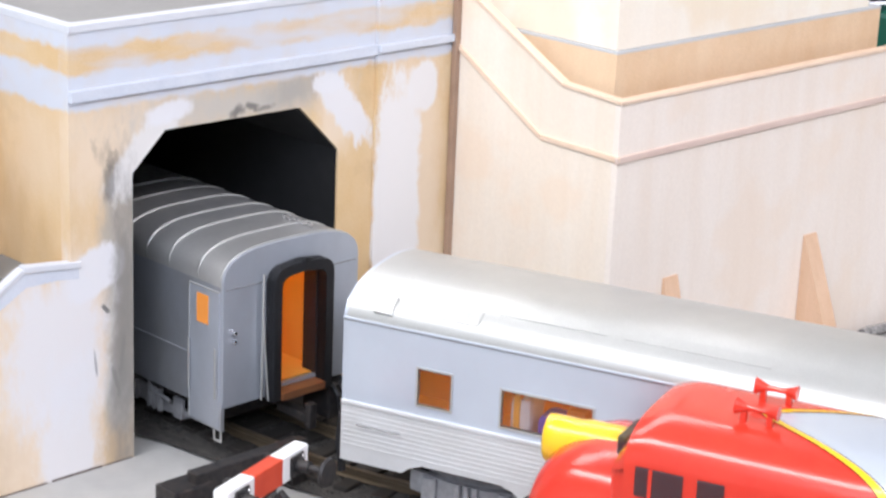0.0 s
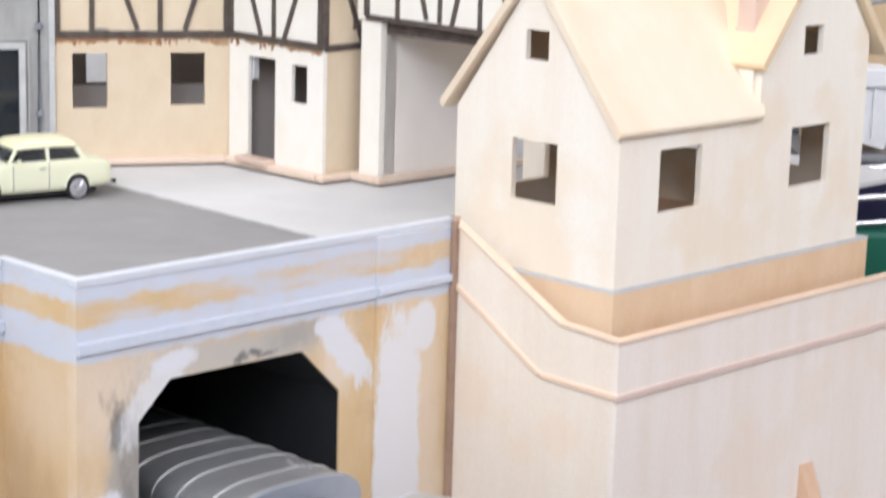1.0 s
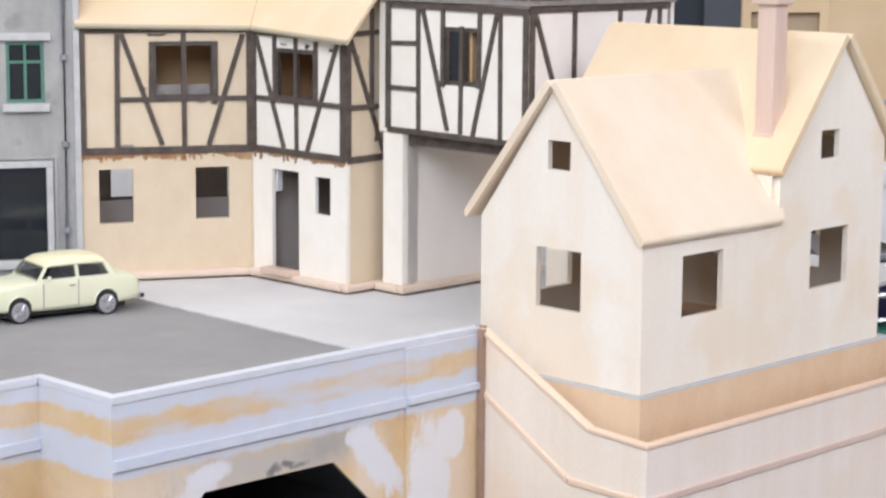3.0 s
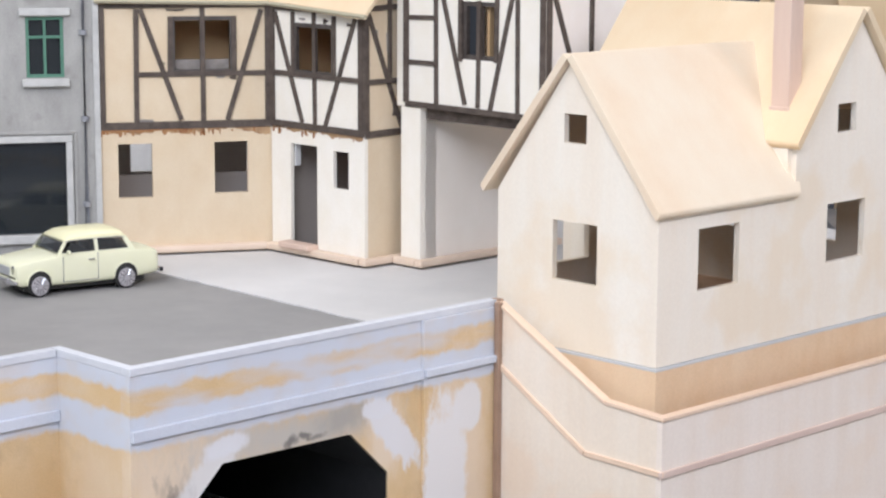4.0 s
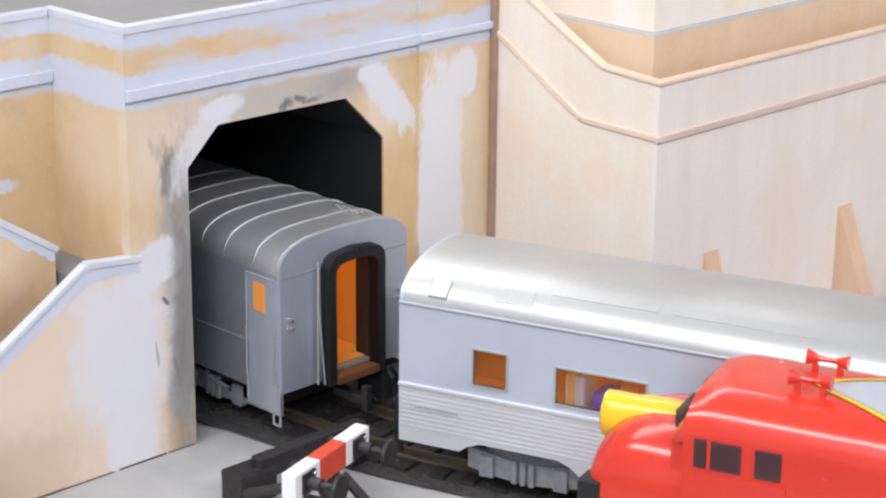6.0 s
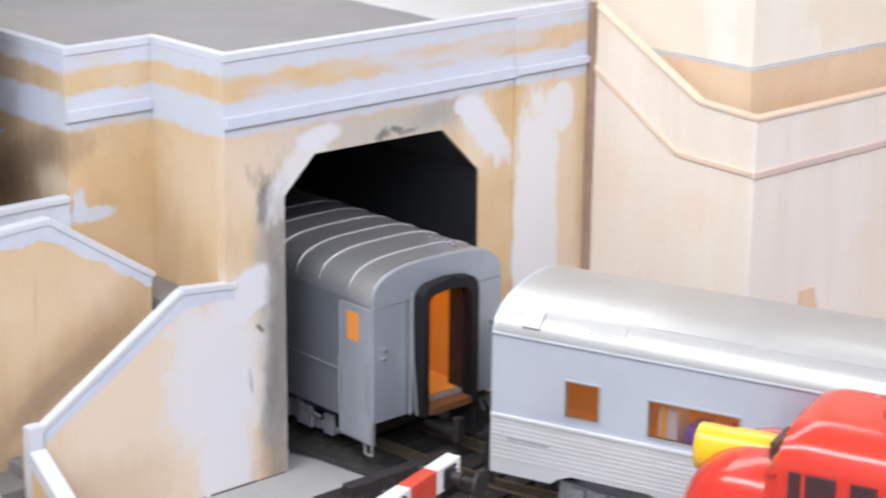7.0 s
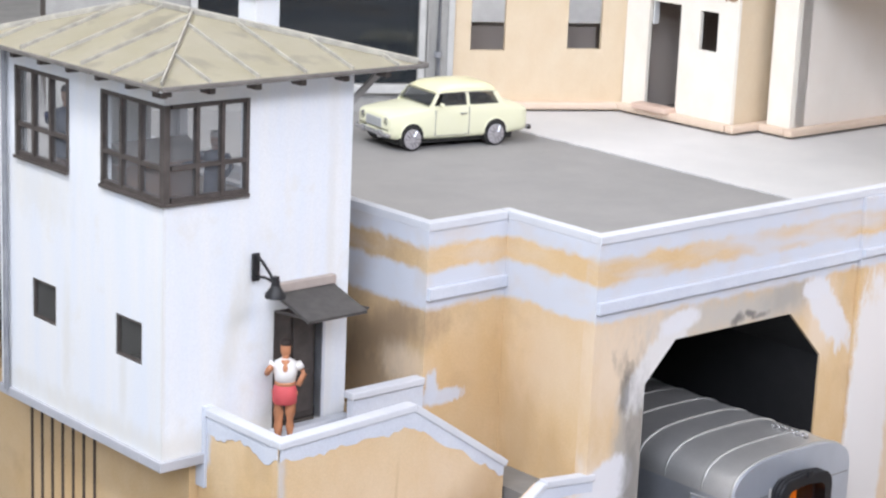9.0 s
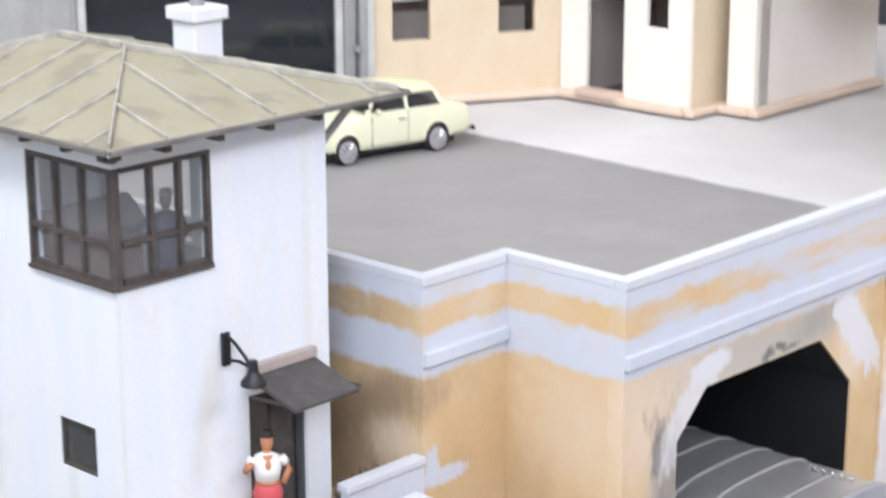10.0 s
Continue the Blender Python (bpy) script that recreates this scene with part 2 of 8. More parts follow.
def patched(base, patches, bands=()):
    """Adds brushed-on patches to a copy of a surface: (colour, place along the wall, z, half width, half height,
    raggedness, softness, strength, angle, fineness), and level bands of paint: (colour, z low, z high, unevenness, strength)."""
    m = base.copy()
    m.name = base.name + "_patched"
    nt = m.node_tree
    N, L = nt.nodes, nt.links
    b = N["Principled BSDF"]
    src = b.inputs["Base Color"].links[0].from_socket
    geo = N.new("ShaderNodeNewGeometry")
    sep = N.new("ShaderNodeSeparateXYZ")
    L.new(geo.outputs["Position"], sep.inputs[0])

    def math_node(op, a, c=None):
        n = N.new("ShaderNodeMath")
        n.operation = op
        for i, q in enumerate((a, c)):
            if q is None:
                continue
            if isinstance(q, (int, float)):
                n.inputs[i].default_value = q
            else:
                L.new(q, n.inputs[i])
        return n.outputs[0]

    along_wall = math_node("SUBTRACT", sep.outputs[0], sep.outputs[1])
    for k, (col, cx, cz, hw, hz, rag, soft, strong, *more) in enumerate(patches):
        mp = N.new("ShaderNodeMapping")
        ns = more[1] if len(more) > 1 else 1.0
        mp.inputs["Scale"].default_value = (95 * ns, 95 * ns, 48 * ns)
        mp.inputs["Location"].default_value = (k * 3.7, k * 1.3, k * 5.1)
        L.new(geo.outputs["Position"], mp.inputs[0])
        nz = N.new("ShaderNodeTexNoise")
        nz.inputs["Scale"].default_value = 1.0
        nz.inputs["Detail"].default_value = 7
        nz.inputs["Roughness"].default_value = 0.65
        L.new(mp.outputs[0], nz.inputs["Vector"])
        ca, sa = math.cos(radians(more[0] if more else 0)), math.sin(radians(more[0] if more else 0))
        px0, pz0 = math_node("SUBTRACT", along_wall, cx), math_node("SUBTRACT", sep.outputs[2], cz)
        px1 = math_node("ADD", math_node("MULTIPLY", px0, ca), math_node("MULTIPLY", pz0, sa))
        pz1 = math_node("SUBTRACT", math_node("MULTIPLY", pz0, ca), math_node("MULTIPLY", px0, sa))
        dx = math_node("POWER", math_node("ABSOLUTE", math_node("DIVIDE", px1, hw)), 3.0)
        dz = math_node("POWER", math_node("ABSOLUTE", math_node("DIVIDE", pz1, hz)), 3.0)
        d = math_node("POWER", math_node("ADD", dx, dz), 0.3333)
        d = math_node("ADD", d, math_node("MULTIPLY", math_node("SUBTRACT", nz.outputs[0], 0.5), rag))
        r = N.new("ShaderNodeMapRange")
        r.interpolation_type = "SMOOTHSTEP"
        r.inputs[1].default_value, r.inputs[2].default_value = 1 - soft, 1 + soft
        r.inputs[3].default_value, r.inputs[4].default_value = strong, 0.0
        L.new(d, r.inputs[0])
        mx = N.new("ShaderNodeMix")
        mx.data_type = "RGBA"
        L.new(r.outputs[0], mx.inputs[0])
        L.new(src, mx.inputs[6])
        mx.inputs[7].default_value = (*col, 1)
        src = mx.outputs[2]
    for k, (col, z0, z1, amp, strong, *thinned) in enumerate(bands):
        zz = sep.outputs[2]
        facs = []
        for e, (zed, sign) in enumerate(((z0, 1), (z1, -1))):
            nz = N.new("ShaderNodeTexNoise")
            nz.inputs["Scale"].default_value = 62
            nz.inputs["Detail"].default_value = 5
            nz.inputs["Roughness"].default_value = 0.62
            mp = N.new("ShaderNodeMapping")
            mp.inputs["Location"].default_value = (k * 2.7 + e, e * 5.3, k * 1.9)
            L.new(geo.outputs["Position"], mp.inputs[0])
            L.new(mp.outputs[0], nz.inputs["Vector"])
            q = math_node("ADD", zz, math_node("MULTIPLY", math_node("SUBTRACT", nz.outputs[0], 0.5), amp * 2))
            r = N.new("ShaderNodeMapRange")
            r.interpolation_type = "SMOOTHSTEP"
            r.inputs[1].default_value, r.inputs[2].default_value = zed - 0.0024, zed + 0.0024
            r.inputs[3].default_value, r.inputs[4].default_value = (0, 1) if sign > 0 else (1, 0)
            L.new(q, r.inputs[0])
            facs.append(r.outputs[0])
        thin = N.new("ShaderNodeTexNoise")
        thin.inputs["Scale"].default_value = 46 if thinned else 38
        thin.inputs["Detail"].default_value = 3
        stretch = N.new("ShaderNodeMapping")
        stretch.inputs["Scale"].default_value = (0.26, 0.26, 0.9) if thinned else (1, 1, 1)
        L.new(geo.outputs["Position"], stretch.inputs[0])
        L.new(stretch.outputs[0], thin.inputs["Vector"])
        tr = N.new("ShaderNodeMapRange")
        tr.inputs[1].default_value, tr.inputs[2].default_value = (thinned[1], thinned[1] + 0.20) if thinned else (0.30, 0.55)
        tr.inputs[3].default_value, tr.inputs[4].default_value = strong * (thinned[0] if thinned else 0.72), strong
        L.new(thin.outputs[0], tr.inputs[0])
        mx = N.new("ShaderNodeMix")
        mx.data_type = "RGBA"
        L.new(math_node("MULTIPLY", math_node("MULTIPLY", facs[0], facs[1]), tr.outputs[0]), mx.inputs[0])
        L.new(src, mx.inputs[6])
        mx.inputs[7].default_value = (*col, 1)
        src = mx.outputs[2]
    L.new(src, b.inputs["Base Color"])
    return m


PLY = mat("birch_plywood", (0.86, 0.80, 0.70), 0.62, second=(0.82, 0.71, 0.575), grain=(34, 34, 5), amount=0.6, fine=0.02, fine_scale=400, bump=0.06, spots=((0.80, 0.64, 0.44), 11, 0.50, 0.42))
PLY_WALL = mat("pale_plywood", (0.81, 0.72, 0.61), 0.62, second=(0.76, 0.63, 0.49), grain=(44, 44, 5), amount=0.65, fine=0.025, fine_scale=400, bump=0.06, spots=((0.80, 0.60, 0.43), 13, 0.52, 0.35))
# pale plywood again, tinted for the cooler light on the south sheet
PLY_ROSE = mat("rosy_plywood", (0.82, 0.735, 0.655), 0.62, second=(0.77, 0.655, 0.55), grain=(44, 44, 5), amount=0.65, fine=0.025, fine_scale=400, bump=0.06, spots=((0.79, 0.62, 0.47), 13, 0.52, 0.30))
PLY_ROOF = mat("maple_veneer", (0.75, 0.61, 0.42), 0.65, second=(0.72, 0.53, 0.325), grain=(8, 18, 14), amount=0.8, fine=0.02, bump=0.08)
PLY_PINK = mat("pink_veneer", (0.80, 0.695, 0.545), 0.65, second=(0.765, 0.605, 0.435), grain=(16, 7, 14), amount=0.8, fine=0.02, bump=0.08)
PLY_WARM = mat("warm_plywood", (0.75, 0.56, 0.375), 0.65, second=(0.67, 0.44, 0.25), grain=(30, 30, 14), amount=0.7, fine=0.06, bump=0.2)
PLY_EDGE = mat("raw_orange_plywood", (0.68, 0.46, 0.31), 0.65, second=(0.58, 0.36, 0.22), grain=(80, 80, 9), amount=0.7, fine=0.06, bump=0.2)
STRIP = mat("pine_strip", (0.79, 0.61, 0.46), 0.6, second=(0.71, 0.51, 0.37), grain=(20, 20, 20), amount=0.5)
STRIP_DARK = mat("stained_strip", (0.36, 0.24, 0.17), 0.6, second=(0.25, 0.16, 0.11), grain=(20, 20, 60))
TAN = mat("tan_render", (0.605, 0.42, 0.22), 0.8, second=(0.665, 0.51, 0.32), grain=(26, 26, 18), amount=0.75, fine=0.06, bump=0.3, spots=((0.46, 0.32, 0.18), 22, 0.60, 0.35))
WHITE_C, GREY_C, DARK_C, BROWN_C, PALE_C, FILL_C, DEEP_BROWN_C = (0.675, 0.675, 0.70), (0.33, 0.32, 0.30), (0.09, 0.09, 0.09), (0.42, 0.28, 0.15), (0.72, 0.60, 0.47), (0.66, 0.65, 0.64), (0.24, 0.17, 0.11)
PIER_C = (0.70, 0.685, 0.68)
WASH_C = (0.45, 0.44, 0.415)
SOOT_C = (0.20, 0.19, 0.175)
BAND_C = (0.545, 0.58, 0.65)
BANDS = [(BAND_C, 0.2450, 0.2690, 0.0060, 0.97), (BAND_C, 0.2850, 0.3050, 0.0065, 0.97), (BAND_C, 0.2600, 0.2960, 0.0040, 0.80, 0.0, 0.42)]
BANDS_SIDE = [(BAND_C, 0.2450, 0.2695, 0.0060, 0.97), (BAND_C, 0.2845, 0.3050, 0.0065, 0.97), (BAND_C, 0.2600, 0.2960, 0.0040, 0.30, 0.0, 0.56)]
TAN_FRONT = patched(TAN, [
    (PALE_C, -0.060, 0.070, 0.095, 0.090, 0.9, 0.5, 0.88),
    (PALE_C, 0.035, 0.218, 0.050, 0.032, 1.2, 0.7, 0.75),
    (GREY_C, 0.0385, 0.160, 0.0150, 0.050, 1.1, 0.45, 0.80),
    (GREY_C, 0.0400, 0.070, 0.0125, 0.080, 1.2, 0.45, 0.80),
    (BROWN_C, 0.0340, 0.020, 0.0120, 0.022, 1.6, 0.6, 0.55),
    (WASH_C, 0.130, 0.2330, 0.072, 0.0125, 1.8, 0.9, 0.85, 0, 1.6),
    (GREY_C, 0.185, 0.2360, 0.024, 0.0095, 1.8, 0.8, 0.75, 8, 1.6),
    (PALE_C, 0.222, 0.215, 0.016, 0.026, 1.2, 0.5, 0.8),
    (WHITE_C, -0.010, 0.092, 0.038, 0.050, 1.2, 0.34, 0.86),
    (WHITE_C, -0.003, 0.028, 0.023, 0.050, 1.3, 0.34, 0.84),
    (WHITE_C, 0.018, 0.138, 0.023, 0.0150, 0.8, 0.16, 0.95, 22),
    (GREY_C, 0.036, 0.047, 0.010, 0.022, 1.2, 0.4, 0.8),
    (FILL_C, 0.0565, 0.2100, 0.0345, 0.0125, 1.2, 0.26, 0.92, 47, 1.5),
    (WHITE_C, 0.0760, 0.2350, 0.0180, 0.0065, 1.1, 0.30, 0.92, 8, 1.5),
    (WHITE_C, 0.2290, 0.2170, 0.0350, 0.0115, 1.5, 0.22, 0.92, -50, 1.6),
    (WHITE_C, 0.2140, 0.2370, 0.0130, 0.0070, 1.3, 0.14, 0.92, 0, 1.8),
    (DARK_C, 0.0300, 0.1960, 0.0040, 0.0110, 2.2, 0.45, 0.62),
    (DARK_C, 0.0190, 0.2190, 0.0016, 0.0060, 2.6, 0.80, 0.28, 12, 5.0),
    (DARK_C, 0.0245, 0.2135, 0.0024, 0.0050, 2.6, 0.80, 0.28, 4, 5.0),
    (DARK_C, 0.0290, 0.2175, 0.0020, 0.0060, 2.6, 0.80, 0.28, 10, 5.0),
    (DARK_C, 0.0330, 0.2100, 0.0040, 0.0060, 3.2, 0.60, 0.45, -10, 4.0),
    (DARK_C, 0.1330, 0.2275, 0.0060, 0.0032, 2.6, 0.55, 0.75, 24, 2.6),
    (DARK_C, 0.1455, 0.2300, 0.0050, 0.0022, 2.6, 0.55, 0.75, -20, 3.0),
    (DARK_C, 0.1560, 0.2270, 0.0070, 0.0016, 2.4, 0.60, 0.60, 6, 2.4),
    (DARK_C, 0.0262, 0.1118, 0.0016, 0.0038, 1.2, 0.40, 0.85, 40, 4.0),
    (DARK_C, 0.0180, 0.0760, 0.0009, 0.0080, 1.4, 0.40, 0.55, 6, 3.0),
    (DARK_C, 0.0340, 0.0610, 0.0016, 0.0100, 1.8, 0.45, 0.55, 14, 3.0),
    (DARK_C, 0.0390, 0.0780, 0.0014, 0.0140, 2.0, 0.40, 0.55, -8, 3.0),
    (SOOT_C, 0.0420, 0.098, 0.0085, 0.086, 1.8, 0.65, 0.80, 0, 1.4),
    (SOOT_C, 0.0360, 0.075, 0.0050, 0.030, 2.4, 0.65, 0.55, -6, 1.8),
    (BROWN_C, -0.10, 0.020, 0.05, 0.03, 1.2, 0.5, 0.35),
], BANDS)
TAN_SIDE = patched(TAN, [
    (BROWN_C, -0.064, 0.160, 0.016, 0.034, 1.4, 0.7, 0.45),
    (BROWN_C, -0.030, 0.150, 0.010, 0.020, 1.4, 0.7, 0.30),
    (PALE_C, -0.035, 0.215, 0.030, 0.028, 1.2, 0.7, 0.40),
    (BROWN_C, -0.110, 0.190, 0.030, 0.045, 1.4, 0.7, 0.22),
    # stain patches, darkened to paint in the shade behind the tower
    (DEEP_BROWN_C, -0.190, 0.220, 0.055, 0.0140, 1.4, 0.7, 0.80, 22),
    (DEEP_BROWN_C, -0.205, 0.188, 0.036, 0.0200, 2.0, 0.6, 0.80, 0, 1.6),
    (DEEP_BROWN_C, -0.215, 0.262, 0.050, 0.0400, 1.6, 0.8, 0.45),
    (PALE_C, -0.165, 0.205, 0.020, 0.012, 1.4, 0.6, 0.5),
    (BAND_C, -0.140, 0.1940, 0.0050, 0.0100, 1.6, 0.30, 0.95, 0, 2.4),
    (BAND_C, -0.130, 0.1870, 0.0170, 0.0045, 1.8, 0.30, 0.90, 0, 2.4),
], BANDS_SIDE)
TAN_PIER = patched(TAN, [
    (PALE_C, 0.300, 0.12, 0.026, 0.14, 0.8, 0.4, 0.7),
    (PIER_C, 0.2815, 0.115, 0.0235, 0.120, 0.7, 0.12, 0.97),
    (PIER_C, 0.305, 0.224, 0.0150, 0.018, 0.8, 0.14, 0.97),
], BANDS)
BLUEWHITE = mat("lavender_primer", (0.525, 0.56, 0.635), 0.7, second=(0.60, 0.625, 0.675), grain=(30, 30, 30), amount=0.8, fine=0.05, bump=0.25)
COPING = mat("white_coping", (0.595, 0.61, 0.645), 0.65, second=(0.53, 0.55, 0.595), grain=(50, 50, 50), amount=0.6, bump=0.1)
WHITE_WALL = mat("whitewash", (0.69, 0.725, 0.78), 0.75, second=(0.75, 0.75, 0.745), grain=(60, 60, 7), amount=0.9, fine=0.03, bump=0.25, spots=((0.66, 0.625, 0.55), 30, 0.62, 0.30))
ROAD = mat("grey_road_paint", (0.258, 0.254, 0.249), 0.85, second=(0.300, 0.292, 0.285), grain=(25, 25, 25), amount=0.8, fine=0.07, fine_scale=1500, bump=0.3)
PAVE = mat("pale_grey_pavement", (0.585, 0.578, 0.572), 0.8, second=(0.645, 0.635, 0.625), grain=(20, 20, 20), amount=0.7, fine=0.05, fine_scale=1500, bump=0.25)
GROUND = mat("pale_concrete", (0.42, 0.41, 0.39), 0.8, second=(0.33, 0.325, 0.31), grain=(18, 18, 18), amount=0.8, fine=0.06, fine_scale=1500, bump=0.3)
BLACK = mat("deep_shade_black", (0.006, 0.006, 0.007), 0.9)
TIMBER = mat("dark_timber", (0.062, 0.046, 0.038), 0.75, second=(0.125, 0.098, 0.080), grain=(120, 120, 120), amount=0.9, bump=0.3)
INFILL_W = mat("white_infill", (0.87, 0.83, 0.755), 0.75, second=(0.82, 0.76, 0.645), grain=(45, 45, 30), amount=0.6, fine=0.03, bump=0.2)
INFILL_P = mat("rosy_white_infill", (0.88, 0.825, 0.77), 0.75, second=(0.84, 0.765, 0.69), grain=(45, 45, 30), amount=0.6, fine=0.03, bump=0.2)
INFILL_C = mat("cream_infill", (0.66, 0.53, 0.365), 0.75, second=(0.71, 0.60, 0.445), grain=(45, 45, 30), amount=0.7, fine=0.03, bump=0.2)
SKIRT = mat("skirting_wood", (0.70, 0.55, 0.43), 0.65, second=(0.74, 0.61, 0.49), grain=(40, 40, 40), amount=0.8)
# dark colour that stands for unlit interiors
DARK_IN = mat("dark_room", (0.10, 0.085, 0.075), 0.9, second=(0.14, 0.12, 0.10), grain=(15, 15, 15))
GREY_WALL = mat("weathered_grey_render", (0.405, 0.40, 0.38), 0.85, second=(0.30, 0.295, 0.28), grain=(42, 42, 16), amount=0.9, fine=0.08, bump=0.4, spots=((0.22, 0.21, 0.195), 26, 0.60, 0.55))
GREY_TRIM = mat("grey_trim", (0.55, 0.55, 0.53), 0.75, second=(0.42, 0.42, 0.41), grain=(80, 80, 80), amount=0.8, bump=0.2)
GREEN = mat("green_window_paint", (0.10, 0.24, 0.17), 0.5, second=(0.06, 0.16, 0.11), grain=(120, 120, 120))
ZINC = mat("zinc_pipe", (0.24, 0.25, 0.28), 0.5, 0.3, second=(0.36, 0.37, 0.39), grain=(200, 200, 90), amount=1.0)
TILE = mat("orange_tile", (0.40, 0.115, 0.055), 0.75, second=(0.29, 0.085, 0.05), grain=(60, 60, 60), amount=0.8, bump=0.2, random_tint=0.18)
SEAM_ROOF = mat("olive_sheet_roof", (0.56, 0.52, 0.38), 0.6, second=(0.62, 0.58, 0.46), grain=(30, 30, 30), amount=0.9, bump=0.1, spots=((0.36, 0.33, 0.26), 34, 0.56, 0.5))
SEAM = mat("roof_seam", (0.30, 0.285, 0.25), 0.7, second=(0.50, 0.475, 0.40), grain=(120, 120, 120), amount=0.9)
SEAM_GREY = mat("grey_eaves", (0.30, 0.295, 0.29), 0.6, second=(0.22, 0.215, 0.21), grain=(100, 100, 100))
BROWN = mat("brown_window_paint", (0.055, 0.045, 0.040), 0.6, second=(0.095, 0.080, 0.072), grain=(150, 150, 150), amount=0.9)
SILVER = mat("silver_lacquer", (0.60, 0.65, 0.725), 0.36, 0.48, second=(0.555, 0.60, 0.67), grain=(30, 30, 30), amount=0.6, coat=0.15)
# duller silver with tunnel shade in it, for the first coach
SILVER_SHADED = mat("dull_shaded_silver", (0.55, 0.58, 0.64), 0.34, 0.76, second=(0.47, 0.48, 0.50), grain=(26, 26, 14), amount=0.9, fine=0.04, coat=0.1)
# brighter copy for the lit end and front door of that coach
SILVER_END = mat("blue_grey_silver", (0.54, 0.58, 0.65), 0.36, 0.60, second=(0.48, 0.51, 0.565), grain=(30, 30, 18), amount=0.8, fine=0.03, coat=0.1)
SILVER_BARE = mat("bare_silver", (0.74, 0.745, 0.75), 0.42, 0.45, second=(0.62, 0.615, 0.60), grain=(14, 14, 40), amount=0.8, fine=0.03)
SILVER_ARCH = mat("grey_metal_roof", (0.68, 0.68, 0.675), 0.42, 0.78, second=(0.60, 0.60, 0.60), grain=(26, 26, 20), amount=0.9, fine=0.04, bump=0.1)
SILVER_ROOF = mat("silver_roof", (0.55, 0.555, 0.54), 0.38, 0.62, second=(0.49, 0.495, 0.48), grain=(22, 22, 22), amount=0.8, fine=0.03, bump=0.1)
RUBBER = mat("black_rubber", (0.012, 0.012, 0.014), 0.5)
STEEL_BLACK = mat("blackened_steel", (0.02, 0.02, 0.022), 0.5, 0.3, second=(0.06, 0.05, 0.045), grain=(200, 200, 200), amount=0.8)
TRUCK = mat("grey_bogie", (0.22, 0.22, 0.23), 0.45, 0.35, second=(0.34, 0.34, 0.35), grain=(150, 150, 150), amount=0.8)
RED = mat("red_plastic", (0.64, 0.040, 0.020), 0.25, coat=0.4, second=(0.58, 0.02, 0.012), grain=(30, 30, 30))
YELLOW = mat("yellow_plastic", (0.83, 0.50, 0.015), 0.3, coat=0.3, second=(0.80, 0.46, 0.012), grain=(30, 30, 30))
WHITE_P = mat("white_paint", (0.80, 0.80, 0.80), 0.5, second=(0.70, 0.70, 0.70), grain=(90, 90, 90))
RED_P = mat("red_paint", (0.62, 0.07, 0.03), 0.5, second=(0.52, 0.05, 0.025), grain=(90, 90, 90))
ORANGE_IN = mat("orange_interior", (0.80, 0.40, 0.08), 0.6, second=(0.72, 0.33, 0.06), grain=(40, 40, 15))
LAMP = glow("warm_lamp", (1.0, 0.55, 0.15), 5.0)
BALLAST = mat("dark_ballast", (0.030, 0.028, 0.026), 0.9, second=(0.075, 0.067, 0.060), grain=(160, 160, 160), amount=1.0, fine=0.3, fine_scale=700, bump=0.8)
SLEEPER = mat("tie_plastic", (0.020, 0.017, 0.015), 0.75, second=(0.045, 0.037, 0.031), grain=(90, 90, 90))
RAIL = mat("brass_rail", (0.16, 0.125, 0.085), 0.45, 0.7, second=(0.22, 0.17, 0.12), grain=(60, 60, 60))
CAR = mat("cream_car_paint", (0.78, 0.775, 0.585), 0.42, coat=0.25, second=(0.75, 0.75, 0.49), grain=(20, 20, 20))
CAR_ROOF = mat("yellow_car_paint", (0.80, 0.765, 0.50), 0.40, coat=0.25, second=(0.77, 0.735, 0.45), grain=(20, 20, 20))
CHROME = mat("chrome", (0.65, 0.65, 0.67), 0.22, 0.9)
GLASS_D = glass("tinted_pane", (0.03, 0.035, 0.04), 0.06, 0.75)
# grey film in this pane imitates hazy reflections
GLASS_C = glass("hazy_pane", (0.36, 0.38, 0.40), 0.08, 0.14)
GLASS_CAR = glass("smoked_car_pane", (0.05, 0.055, 0.06), 0.05, 0.42)
SLATE = mat("slate_board", (0.062, 0.068, 0.083), 0.7, second=(0.088, 0.093, 0.108), grain=(5, 5, 5), amount=0.8)
HALL = mat("blue_grey_hall", (0.46, 0.53, 0.66), 0.8, second=(0.56, 0.61, 0.70), grain=(25, 25, 20), amount=0.9, fine=0.05, bump=0.3)
ROOM = mat("room_wall", (0.76, 0.76, 0.745), 0.9)
BRUSH = mat("dark_brush", (0.06, 0.065, 0.06), 0.9, second=(0.12, 0.12, 0.11), grain=(200, 200, 200), amount=1.0)

# ---- the room and the ground ----
DECK, TOP = 0.260, 0.300          # platform surface and top of its parapet


def room():
    bm = bmesh.new()
    bmesh.ops.create_grid(bm, x_segments=1, y_segments=1, size=4)
    tagged(part("ground", bm, GROUND), "pale grey painted baseboard of the model layout", "ground", kind="structure")
    for name, a in (("wall_north", (-4, 4, 4, 4.1, 0, 2.6)), ("wall_south", (-4, 4, -4.1, -4, 0, 2.6)), ("wall_east", (4, 4.1, -4, 4, 0, 2.6)), ("wall_west", (-4.1, -4, -4, 4, 0, 2.6))):
        tagged(part(name, boxm(*a), ROOM), "plain grey workshop wall", "wall", kind="structure")
    tagged(part("ceiling", boxm(-4, 4, -4, 4, 2.6, 2.7), ROOM), "plain pale workshop ceiling", "ceiling", kind="structure")


room()

# platform deck: road and pavement
deck = thing("platform", "grey painted street deck above the tunnel", "platform", kind="structure")


